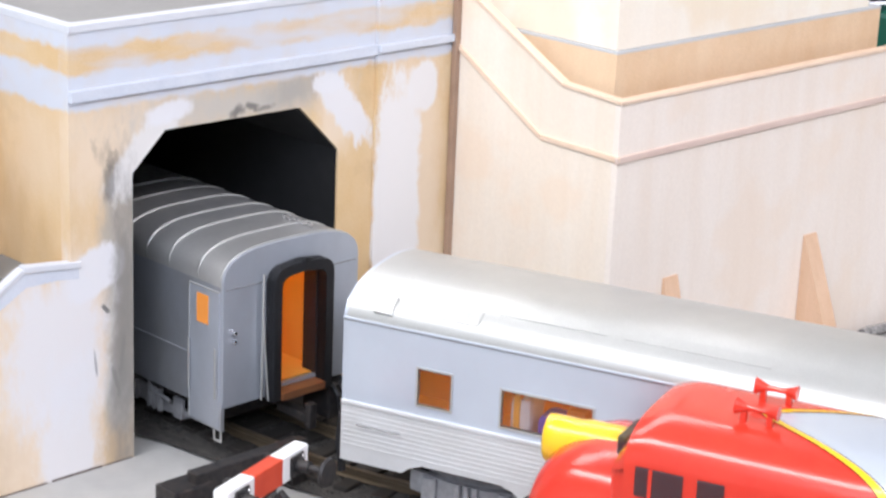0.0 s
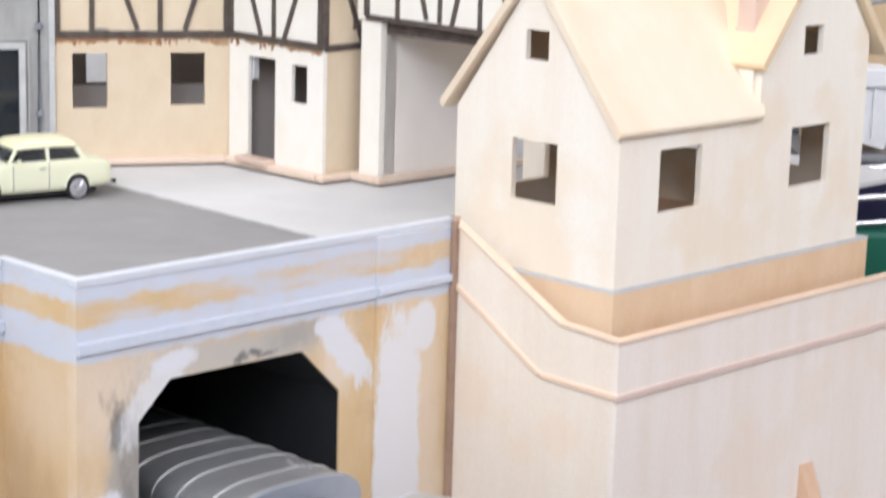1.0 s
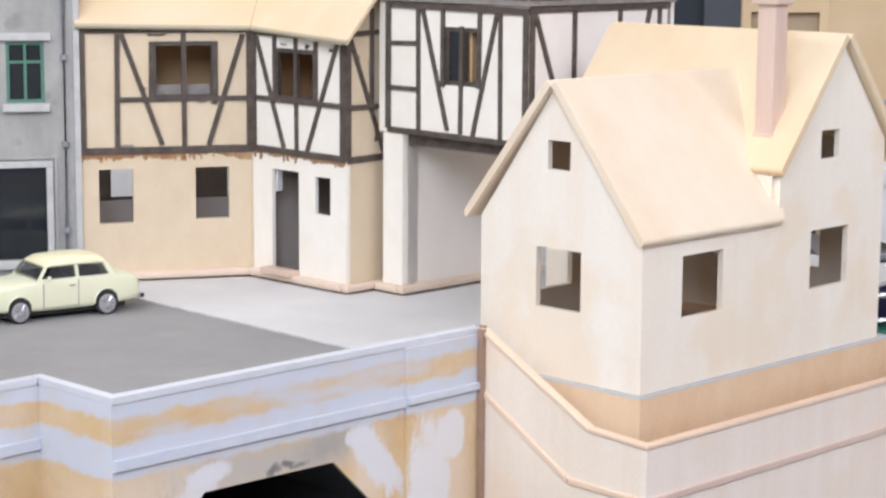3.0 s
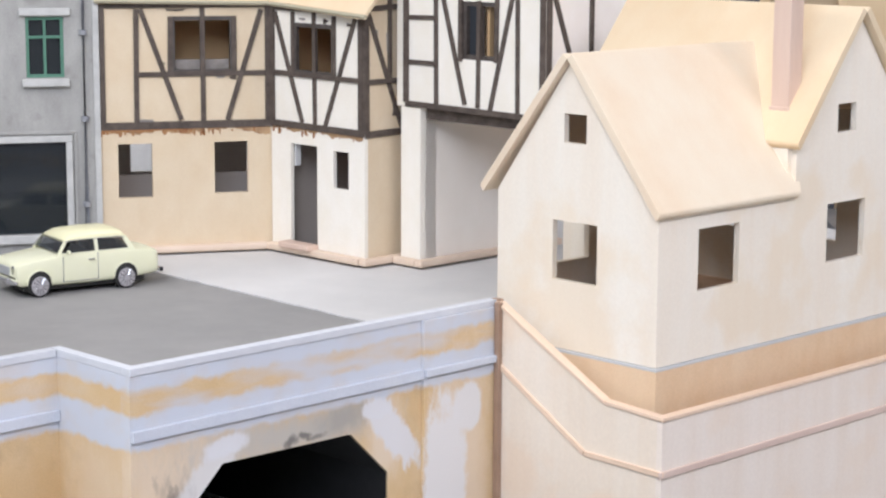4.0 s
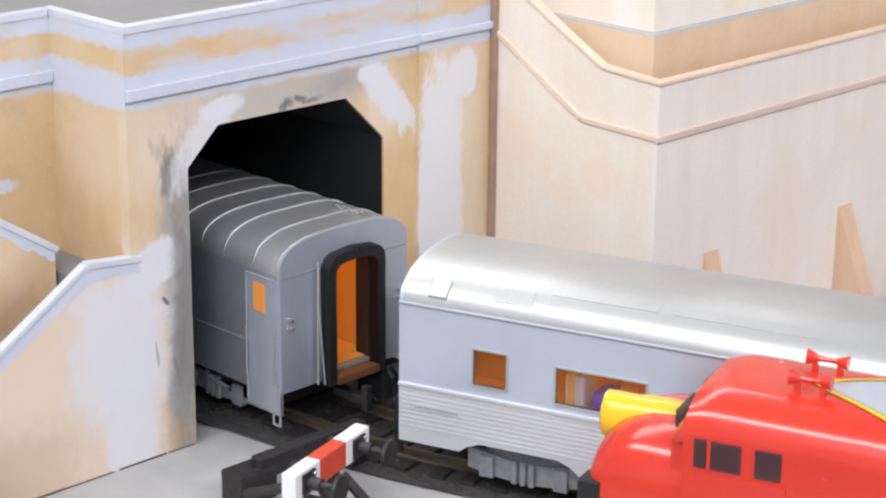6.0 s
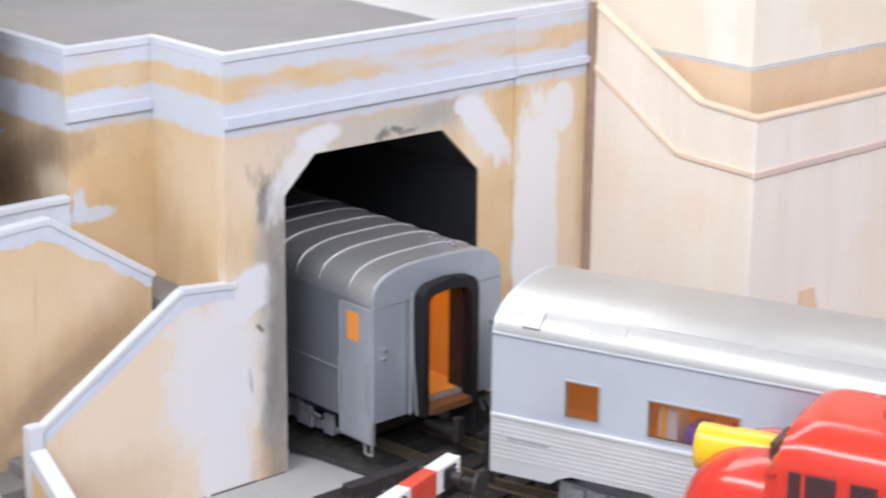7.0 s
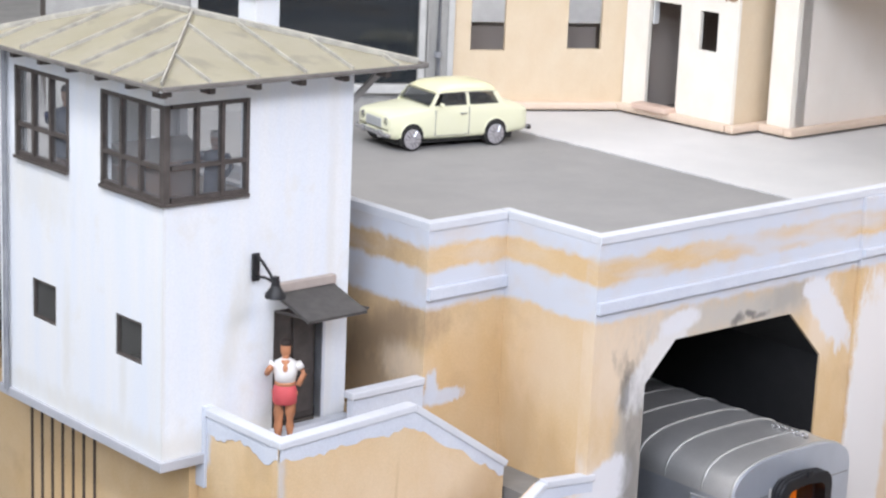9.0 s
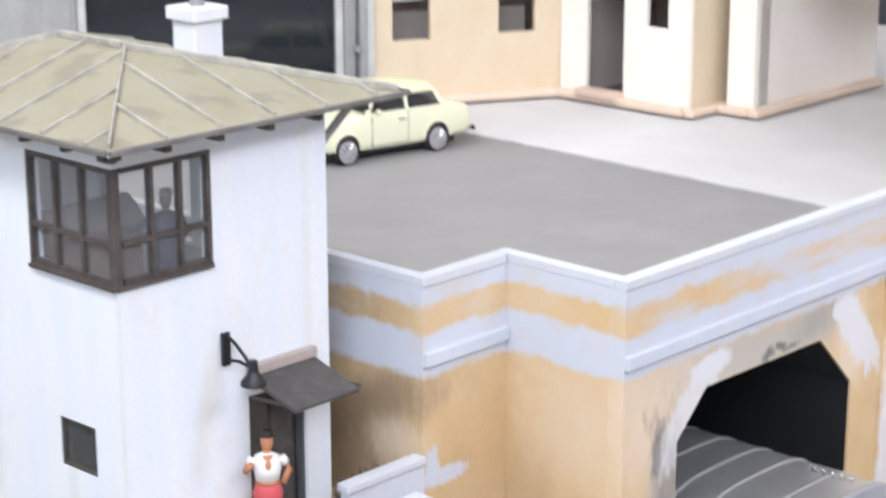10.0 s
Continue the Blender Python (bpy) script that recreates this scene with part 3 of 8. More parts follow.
def flat_sheet(outline, z, t):
    bm = bmesh.new()
    lo = [bm.verts.new((x, y, z - t)) for x, y in outline]
    hi = [bm.verts.new((x, y, z)) for x, y in outline]
    bm.faces.new(hi)
    bm.faces.new(lo[::-1])
    for i in range(len(outline)):
        j = (i + 1) % len(outline)
        bm.faces.new((lo[i], lo[j], hi[j], hi[i]))
    return bm


part("road_surface", flat_sheet([(0.006, 0.006), (0.345, 0.006), (0.345, 1.1), (-0.45, 1.1), (-0.45, 0.31), (-0.06, 0.31), (-0.06, 0.087), (0.006, 0.087)], DECK, 0.012), ROAD, deck, "dark grey road surface")
edge = [(0.331 + 0.012 * (y / 0.42) + 0.0030 * noise.noise(Vector((y * 60, 3, 0))) + 0.0016 * noise.noise(Vector((y * 210, 8, 0))), y) for y in np.arange(0.006, 0.64, 0.002)]
part("pavement", flat_sheet(edge + [(1.0, 0.636), (1.0, 0.02), (0.60, 0.02), (0.60, 0.006)], DECK + 0.0012, 0.004), PAVE, deck, "pale grey pavement with a hand-painted edge")

# ---- retaining wall with the tunnel mouth ----
wall = thing("retaining_wall", "tan rendered retaining wall with half-painted lavender cornice", "wall", kind="structure")
TUN = [(0.048, 0.0), (0.048, 0.199), (0.074, 0.224), (0.188, 0.223), (0.224, 0.188), (0.224, 0.0)]
F0 = face_m((0, 0, 0), (1, 0))
part("front_panel", panelm([(-0.1505, 0), (0.048, 0)] + TUN[1:5] + [(0.224, 0), (0.335, 0), (0.335, 0.2950), (0, 0.2950), (0, 0.1445), (-0.035, 0.1480), (-0.1485, 0.0770), (-0.1505, 0.0770)], [], F0, 0.010), TAN_FRONT, wall)
FA = face_m((0, 0.081, 0), (0, -1))           # faces west, from B forward to A
part("side_panel", panelm(rect(0, 0.071, 0.05, 0.2950), [], FA, 0.010), TAN_SIDE, wall)
FB = face_m((-0.066, 0.081, 0), (1, 0))
part("step_panel", panelm(rect(0.0, 0.076, 0.05, 0.2950), [], FB, 0.010), TAN_SIDE, wall)
FC = face_m((-0.066, 0.42, 0), (0, -1))
part("back_panel", panelm(rect(0, 0.329, 0.05, 0.2950), [], FC, 0.010), TAN_SIDE, wall)
for m, c0, c1, out in ((F0, 0.0, 0.335, 0.0010), (FA, -0.0076, 0.0733, 0.0), (FB, 0.0, 0.0650, 0.0010), (FC, 0.0, 0.3314, 0.0)):
    part("coping", boxm(c0, c1, -out, 0.0076, 0.2950, TOP, bevel=0.0005, m=m), COPING, wall, "white coping strip")
for m, c1 in ((F0, 0.257), (FB, 0.0658)):
    part("cornice", boxm(0.0004, c1, -0.0030, 0.002, 0.2515, 0.2590, bevel=0.0005, m=m), BLUEWHITE, wall, "lavender cornice moulding")

# pilaster beside the tunnel
part("pilaster", boxm(0.257, 0.3345, -0.0030, 0.001, 0, 0.2950, bevel=0.0005), TAN_PIER, wall)
part("cornice", boxm(0.257, 0.3345, -0.0064, -0.0028, 0.2535, 0.2590, bevel=0.0007), BLUEWHITE, wall)
# tunnel lining, coloured near-black for the deep shade inside
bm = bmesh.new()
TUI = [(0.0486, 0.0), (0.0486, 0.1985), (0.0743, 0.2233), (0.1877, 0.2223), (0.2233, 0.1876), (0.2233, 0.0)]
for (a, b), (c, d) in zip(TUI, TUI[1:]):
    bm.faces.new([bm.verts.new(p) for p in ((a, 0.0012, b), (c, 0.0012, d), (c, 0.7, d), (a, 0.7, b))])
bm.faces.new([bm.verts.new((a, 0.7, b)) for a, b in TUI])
part("tunnel_lining", bm, BLACK, wall, "near-black tunnel lining with the deep shade in its colour")

# ---- bare wooden enclosure ----
STRIP_ROSE = mat("rose_strip", (0.62, 0.47, 0.40), 0.7, second=(0.70, 0.56, 0.48), grain=(20, 20, 20), amount=0.6)
enc = thing("plywood_enclosure", "bare pale plywood enclosure wall with pine capping", "wall", kind="structure")
FW = face_m((0.3336, 0.0, 0), (0, -1))
FS = face_m((0.3336, -0.163, 0), (1, 0))
part("west_sheet", panelm([(0.004, 0), (0.158, 0), (0.158, 0.2365), (0.110, 0.2405), (0.004, 0.2965)], [], FW, 0.005), PLY_WALL, enc)
part("south_sheet", panelm([(0, 0), (0.95, 0), (0.95, 0.2365), (0, 0.2365)], [], FS, 0.005), PLY_ROSE, enc)


def rail_strip(m, rows, w, t0, t1, material, name):
    for a, b in zip(rows, rows[1:]):
        bm = bmesh.new()
        d = Vector((b[0] - a[0], 0, b[1] - a[1]))
        lm = m @ Matrix.Translation((a[0], 0, a[1])) @ Matrix.Rotation(-math.atan2(d.z, d.x), 4, "Y")
        box(bm, 0, d.length, t0, t1, -w, 0, bevel=0.0006, m=lm)
        part(name, bm, material, enc)


rail_strip(FW, [(0.003, 0.2995), (0.110, 0.2425), (0.1645, 0.2395)], 0.0028, -0.0015, 0.0062, STRIP, "capping")
rail_strip(FS, [(0.0, 0.2395), (0.95, 0.2395)], 0.0028, -0.0015, 0.0062, STRIP, "capping")
rail_strip(FW, [(0.004, 0.2540), (0.092, 0.2020), (0.165, 0.2005)], 0.0040, -0.0017, 0.0005, STRIP, "moulding")
rail_strip(FS, [(-0.003, 0.2005), (0.95, 0.2005)], 0.0048, -0.0019, 0.0005, STRIP_ROSE, "moulding")
part("corner_post", boxm(0.3292, 0.3338, -0.0080, -0.0034, 0, 0.299, bevel=0.0005), STRIP_DARK, enc, "dark brown corner batten")
part("corner_post", boxm(0.3342, 0.3390, -0.0040, 0.004, 0, 0.3005, bevel=0.0005), STRIP_DARK, enc, "dark brown corner batten")

for xw, h, dep in ((0.392, 0.1017, 0.028), (0.562, 0.102, 0.040)):
    br = thing("plywood_bracket", "small triangular plywood bracket propping the enclosure wall", "bracket", group="enclosure brackets")
    part("gusset", panelm([(0, 0), (dep, 0), (0.001, h), (0, h)], [], face_m((xw, -0.1632, 0), (0, -1)), 0.0160), PLY_EDGE, br)

MARBLE = mat("black_white_marble", (0.42, 0.40, 0.38), 0.7, second=(0.02, 0.02, 0.022), grain=(130, 130, 130), amount=1.0, bump=0.2)
bm = bmesh.new()
tube(bm, [(0.628 + 0.026 * i, -0.1745 + 0.0022 * math.sin(i * 1.9), 0.0064 + 0.0008 * math.sin(i * 2.7)) for i in range(10)], [0.0050 + 0.0009 * math.sin(i * 3.1) for i in range(10)], 14)
for v in bm.verts:
    v.co.z = 0.0012 + (v.co.z - 0.0012) * 0.8
tagged(smooth(part("marbled_offcut", bm, MARBLE), 60), "black and white marbled strip lying along the enclosure wall", "offcut")

# ---- bare plywood house ----


def plain_house():
    h = thing("plywood_house", "unpainted plywood model house with cross gable on a plinth", "house")
    x0, x1, xc = 0.352, 0.6535, 0.4975
    y0, y1, yb = -0.1405, 0.0155, 0.080
    zb, ze = 0.268, 0.377
    W = face_m((x0, y1, 0), (0, -1))
    part("wall", panelm([(0, zb), (0.156, zb), (0.156, ze), (0.073, 0.482), (0, 0.381)], [rect(0.0657, 0.0874, 0.421, 0.4424), rect(0.0559, 0.0991, 0.319, 0.3635)], W, 0.005), PLY, h, "gable wall with two window openings")
    S = face_m((x0 + 0.005, y0, 0), (1, 0))
    o = -0.357
    part("wall", panelm([(0, zb), (x1 + o, zb), (x1 + o, 0.430), (0.589 + o, 0.5095), (0.5125 + o, 0.4160), (0.5125 + o, ze), (0, ze)],
                        [rect(0.397 + o, 0.445 + o, 0.3175, 0.363), rect(0.5555 + o, 0.606 + o, 0.3190, 0.365), rect(0.565 + o, 0.5895 + o, 0.4195, 0.4417)], S, 0.005), PLY, h, "front wall with three window openings")
    Nn = face_m((x1, yb, 0), (-1, 0))
    part("wall", panelm([(0, zb), (0.156, zb), (0.156, 0.392), (0.0645, 0.5095), (0, 0.430)], [rect(0.05, 0.10, 0.319, 0.365)], Nn, 0.005), PLY, h)
    N2 = face_m((xc, y1, 0), (-1, 0))
    part("wall", panelm([(0, zb), (xc - x0 - 0.005, zb), (xc - x0 - 0.005, 0.381), (0, 0.381)], [rect(0.047, 0.093, 0.317, 0.365)], N2, 0.005), PLY, h)
    E = face_m((x1, y0 + 0.005, 0), (0, 1))
    part("wall", panelm([(0, zb), (0.2105, zb), (0.2105, 0.428), (0, 0.428)], [rect(0.05, 0.10, 0.319, 0.365), rect(0.145, 0.195, 0.319, 0.365)], E, 0.005), PLY, h)
    W2 = face_m((xc, yb - 0.005, 0), (0, -1))
    part("wall", panelm([(0, zb), (0.055, zb), (0.055, 0.392), (0, 0.392)], [], W2, 0.005), PLY, h)
    part("wall", panelm(rect(0, 0.0355, 0.36, 0.4125), [], face_m((0.5085, -0.100, 0), (0, -1)), 0.004), PLY, h)
    part("floor", boxm(x0 + 0.005, x1 - 0.005, y0 + 0.005, y1 - 0.005, zb, zb + 0.004), PLY_EDGE, h)
    part("floor", boxm(xc + 0.005, x1 - 0.005, y1 - 0.005, yb - 0.005, zb, zb + 0.004), PLY_EDGE, h)
    # roofs: thick sheets with rounded lower edges

    def slope(p0, p1, p2, p3, t, veneer=PLY_ROOF):
        a, b, c, d = [Vector(p) for p in (p0, p1, p2, p3)]
        n = (b - a).cross(d - a).normalized()
        if n.z < 0:
            n = -n
        bm = bmesh.new()
        lo = [bm.verts.new(p) for p in (a, b, c, d)]
        hi = [bm.verts.new(p + n * t) for p in (a, b, c, d)]
        for q in (hi, lo[::-1], *[(lo[i], lo[(i + 1) % 4], hi[(i + 1) % 4], hi[i]) for i in range(4)]):
            bm.faces.new(q)
        e = [x for x in bm.edges if (x.verts[0] in hi[:2] and x.verts[1] in hi[:2])]
        bmesh.ops.bevel(bm, geom=e, offset=t * 0.6, segments=4, affect="EDGES", profile=0.5)
        return part("roof_sheet", bm, veneer, h)

    yr, zr = -0.0575, 0.4825
    slope((0.3455, -0.1430, 0.3745), (0.5110, -0.1430, 0.3745), (0.590, yr, zr), (0.3455, yr, zr), 0.0055, PLY_PINK)
    slope((0.3455, 0.0250, 0.3785), (0.4975, 0.0250, 0.3785), (0.590, yr, zr), (0.3455, yr, zr), 0.0055, PLY_PINK)
    xr, zc = 0.5890, 0.5115
    slope((0.5080, -0.1470, 0.4115), (0.5080, 0.0880, 0.4115), (xr, 0.0880, zc), (xr, -0.1470, zc), 0.0055)
    slope((0.6700, -0.1470, 0.4130), (0.6700, 0.0880, 0.4130), (xr, 0.0880, zc), (xr, -0.1470, zc), 0.0055)
    # chimney with cap and pot
    ch = part("chimney", boxm(0.5235, 0.5395, -0.1235, -0.1075, 0.405, 0.5395, bevel=0.0006), STRIP_PINK, h, "tall square beech chimney")
    part("chimney_foot", boxm(0.5222, 0.5400, -0.1248, -0.1062, 0.4300, 0.4405, bevel=0.0008), STRIP_PINK, ch)
    part("cap", boxm(0.5200, 0.5430, -0.1270, -0.1040, 0.5380, 0.5440, bevel=0.0010), STRIP_PINK, ch)
    part("pot", tubem([(0.5315, -0.1155, 0.5435), (0.5315, -0.1155, 0.5795)], 0.0033, 12), STRIP_PINK, ch)
    # plinth
    pl = thing("house_plinth", "raw warm plywood plinth under the unpainted house", "plinth")
    part("front_board", boxm(0.350, 0.668, -0.1425, -0.1375, 0.12, 0.2655), PLY_WARM, pl)
    part("side_board", boxm(0.350, 0.355, -0.1375, 0.014, 0.12, 0.2655), PLY_WARM, pl)
    part("end_board", boxm(0.663, 0.668, -0.1375, 0.08, 0.12, 0.2655), PLY_WARM, pl)
    part("damp_sheet", boxm(0.3500, 0.669, -0.1425, 0.016, 0.2655, 0.2675, bevel=0.0003), ZINC_PALE, pl, "thin grey sheet under the walls")
    # thin grey strip drawn in place of the shadow line below the walls
    part("contact_shade", boxm(0.3525, 0.6535, -0.1398, 0.0150, 0.2675, 0.2681), SEAM_GREY, pl, "dark strip imitating the shadow line under the walls")
    part("damp_sheet", boxm(0.496, 0.669, 0.016, 0.082, 0.2655, 0.2675, bevel=0.0003), ZINC_PALE, pl)


STRIP_PINK = mat("beech", (0.68, 0.52, 0.43), 0.6, second=(0.60, 0.44, 0.355), grain=(60, 60, 12), amount=0.7, bump=0.1)
ZINC_PALE = mat("pale_sheet", (0.52, 0.53, 0.535), 0.6, second=(0.62, 0.62, 0.615), grain=(60, 60, 60))
plain_house()

# ---- half-timbered inn ----
LV = Vector((0.499, 0.456, 0))
DL = Vector((-0.877, 0.481, 0)).normalized()


def inn():
    h = thing("half_timbered_inn", "half-timbered model inn with cream and white infill and bare wooden roof", "house")
    L = face_m(LV + DL * 0.168, -DL)             # local x from the grey house to the inner corner
    LEN = 0.168

    def fl(rows):
        return [(LEN * 1000 - a, b, LEN * 1000 - c, d, *w) for a, b, c, d, *w in rows]

    def flr(a, b, c, d):
        return rect(LEN - a / 1000, LEN - b / 1000, c / 1000, d / 1000)

    lw = part("wall", panelm([(0, 0.24), (LEN, 0.24), (LEN, 0.500), (0, 0.500)], [flr(96, 38, 433, 486), flr(148, 116, 316, 367), flr(57, 25, 318, 367)], L, 0.004), INFILL_C, h, "cream rendered wall")
    part("render_coat", panelm([(0, 0.262), (LEN - 0.004, 0.262), (LEN - 0.004, 0.384), (0, 0.384)], [flr(148, 116, 316, 367), flr(57, 25, 318, 367)], L @ Matrix.Translation((0, -0.0006, 0)), 0.0012), INFILL_C, h)
    beams(lw, L, fl([(129, 493, 130, 387), (161, 496, 161, 383), (97, 486, 98, 432), (37, 486, 37, 434), (67, 495, 67, 386), (125, 493, 88, 389), (11, 492, 44, 388), (128, 432, 3, 432), (166, 384, 0, 384, 7), (166, 496, 0, 496, 4)]), 4.6, TIMBER)
    beams(lw, L, fl([(4, 497, 4, 386)]), 7, TIMBER, 0.0022)
    # rust-coloured runs under the beam
    rr = random.Random(9)
    part("varnish_stain", panelm(ragged(0.001, LEN - 0.003, 0.3815, 0.3772, 0.0045, 4.4, 0.0015), [], L @ Matrix.Translation((0, -0.0009, 0)), 0.0006), RUST_SOFT, lw, "soaked brown varnish edge")
    part("varnish_stain", panelm(ragged(0.004, 0.082, 0.3815, 0.3785, 0.0030, 7.4, 0.0012), [], L @ Matrix.Translation((0, -0.0012, 0)), 0.0006), RUST, lw)

    def slips(m, owner, places):
        """Dark paint that ran past the edge of a timber."""
        for k, (u, z, w, hh) in enumerate(places):
            part("paint_slip", panelm(blob(u / 1000, z / 1000, w / 1000, hh / 1000, k + 1.3, 12, 0.9), [], m @ Matrix.Translation((0, -0.0009, 0)), 0.0008), TIMBER_L if k % 3 == 0 else TIMBER, owner)

    slips(L, lw, [(46, 389, 9, 1.1), (62, 442, 3.0, 1.8), (1.5, 465, 1.4, 4), (118, 429, 5, 1.0), (77, 492, 8, 1.0), (130, 428, 3, 1.2)])
    for k in range(46):
        u = rr.choice([rr.uniform(0.0, 0.035), rr.uniform(0.07, 0.12), rr.uniform(0.0, LEN)])
        part("varnish_run", panelm(blob(u, 0.3795 - rr.uniform(0, 0.003), rr.uniform(0.0005, 0.0016), rr.uniform(0.0010, 0.0042), k, 8, 0.7), [], L @ Matrix.Translation((0, -0.0010, 0)), 0.0008), RUST, lw)
    WW = face_m((0.497, 0.456, 0), (0, -1))      # wing, west face; local x from the inner corner forward
    K = 456

    def fw(rows):
        return [(K - a, b, K - c, d, *w) for a, b, c, d, *w in rows]

    def fwr(a, b, c, d):
        return rect((K - a) / 1000, (K - b) / 1000, c / 1000, d / 1000)

    ww = part("wall", panelm(rect(0, 0.132, 0.24, 0.496), [fwr(421, 366, 434, 481), fwr(428, 390, 268, 367), fwr(367, 346, 330, 365)], WW, 0.004), INFILL_W, h, "white wall with doorway")
    beams(ww, WW, fw([(423, 491, 423, 433), (393, 491, 392, 385), (365, 489, 365, 434), (449, 490, 410, 388), (336, 488, 378, 386), (455, 433, 327, 432), (455, 385, 324, 384, 6), (455, 494, 324, 492, 4)]), 4.6, TIMBER)
    beams(ww, WW, fw([(453, 494, 453, 386), (328, 492, 328, 383)]), 6, TIMBER, 0.0022)
    part("varnish_stain", panelm(ragged(0.002, 0.130, 0.3815, 0.3790, 0.0030, 2.4, 0.0015), [], WW @ Matrix.Translation((0, -0.0007, 0)), 0.0006), RUST_SOFT, ww)
    slips(WW, ww, [(46, 485, 5, 1.0), (79, 484, 3, 2.0), (112, 482, 3, 1.4), (4.5, 405, 1.6, 7), (88, 410, 1.4, 6), (2.5, 390, 2.6, 2.6)])
    for k in range(12):
        u = rr.uniform(0.0, 0.13)
        part("varnish_run", panelm(blob(u, 0.3800 - rr.uniform(0, 0.003), rr.uniform(0.0006, 0.002), rr.uniform(0.001, 0.004), k + 50, 8, 0.6), [], WW @ Matrix.Translation((0, -0.0006, 0)), 0.0008), RUST, ww)
    WS = face_m((0.4975, 0.324, 0), (1, 0))
    ws = part("wall", panelm([(0.0036, 0.24), (0.052, 0.24), (0.052, 0.37), (0.050, 0.37), (0.050, 0.553), (0.0036, 0.499)], [], WS, 0.004), INFILL_C, h, "cream end wall")
    beams(ws, WS, [(0, 383, 47, 384, 6), (0, 431, 46, 431), (0, 497, 48, 499), (30, 520, 30, 430), (2, 497, 46, 386), (47, 545, 47, 384, 6), (1, 496, 1, 384, 6)], 4.6, TIMBER)
    slips(WS, ws, [(28, 468, 1.8, 9), (30, 485, 1.4, 6), (36, 404, 2.0, 6), (14, 470, 1.2, 8)])
    # interior floors keep the rooms dark

    def room_box(m, u0, u1, dep, z0, z1, mt):
        rb = part("room_back", boxm(u0, u1, dep, dep + 0.002, z0, z1, m=m), mt, h)
        for q in ((u0, u1, 0.0042, dep, z0 - 0.002, z0), (u0, u1, 0.0042, dep, z1, z1 + 0.002), (u0 - 0.002, u0, 0.0042, dep, z0, z1), (u1, u1 + 0.002, 0.0042, dep, z0, z1)):
            part("room_side", boxm(*q, m=m), mt, rb)

    rb = part("room_back", panelm(rect(0.012, 0.250, 0.262, 0.383), [rect(0.0660, 0.138, 0.303, 0.365), rect(0.1930, 0.240, 0.303, 0.365)], L @ Matrix.Translation((0, 0.283, 0)), 0.003), ROOM_G, h)
    for q in ((0.012, 0.250, 0.0042, 0.282, 0.260, 0.262), (0.012, 0.250, 0.0042, 0.282, 0.383, 0.385), (0.010, 0.012, 0.0042, 0.282, 0.262, 0.383), (0.250, 0.252, 0.130, 0.282, 0.262, 0.383)):
        part("room_side", boxm(*q, m=L), ROOM_G, rb)
    # added low board that catches light and brightens the lower part of the windows
    part("light_catch_board", boxm(0.012, LEN - 0.012, 0.058, 0.061, 0.262, 0.3300, m=L), ROOM_MID, rb)
    # added board, tilted to catch lamp light and show bright through the windows
    part("bright_backing", boxm(0.02, 0.40, 0.0, 0.003, 0.0, 0.16, m=L @ Matrix.Translation((0, 0.400, 0.2625)) @ Matrix.Rotation(radians(-48), 4, "X")), CARD, h, "added white board that gives the inn windows a bright background")
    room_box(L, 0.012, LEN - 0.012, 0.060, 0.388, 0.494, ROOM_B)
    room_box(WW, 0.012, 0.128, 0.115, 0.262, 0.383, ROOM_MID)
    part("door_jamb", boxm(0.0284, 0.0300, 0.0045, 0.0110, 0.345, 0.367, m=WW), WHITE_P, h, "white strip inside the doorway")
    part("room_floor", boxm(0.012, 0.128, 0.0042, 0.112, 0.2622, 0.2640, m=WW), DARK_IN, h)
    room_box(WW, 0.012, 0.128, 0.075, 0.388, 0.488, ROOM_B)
    part("window_parapet", boxm(LEN - 0.093, LEN - 0.041, 0.0065, 0.0085, 0.4335, 0.4450, m=L), TIMBER_L, h, "grey board across the foot of the window")
    # window frames
    for m, a, b, c, d in ((L, LEN - 0.096, LEN - 0.038, 0.433, 0.486), (WW, 0.035, 0.090, 0.434, 0.481)):
        wf = part("window_frame", boxm(a, a + 0.003, -0.001, 0.003, c, d, m=m), BROWN, h)
        for q in ((b - 0.003, b, c, d), (a + 0.003, b - 0.003, d - 0.004, d), (a + 0.003, b - 0.003, c, c + 0.003)):
            part("bar", boxm(q[0], q[1], -0.001, 0.003, q[2], q[3], m=m), BROWN, wf)
    # skirting plinth
    def skirt(m, u0, u1):
        part("skirting", boxm(u0, u1, -0.010, 0.0, 0.2632, 0.2700, bevel=0.0022, m=m), SKIRT, h, "bare wooden skirting step")
    skirt(L, 0, LEN - 0.008)
    skirt(WW, 0.0, 0.1322)
    part("skirting", boxm(0.4885, 0.5450, 0.3140, 0.3236, 0.2631, 0.2698, bevel=0.0024), SKIRT, h)
    part("door_step", boxm(0.482, 0.4965, 0.388, 0.430, 0.2690, 0.2745, bevel=0.0012), STRIP_PINK, h, "small wooden door step")
    # roof over the long wall and the wing
    rl = LV + DL * 0.168
    ev = Vector((0.4935, 0.4540, 0.4955))
    bm = bmesh.new()
    back = Vector((-DL.y, DL.x, 0)) * -1
    eL = rl + Vector((0, 0, 0.499)) - back * 0.007
    rdg = 0.617
    rL = rl + back * 0.115
    rL.z = rdg
    rV = rL - DL * 0.222
    eC = Vector((0.4840, 0.3180, 0.4890))
    rC = Vector((rV.x, 0.3180, rdg))
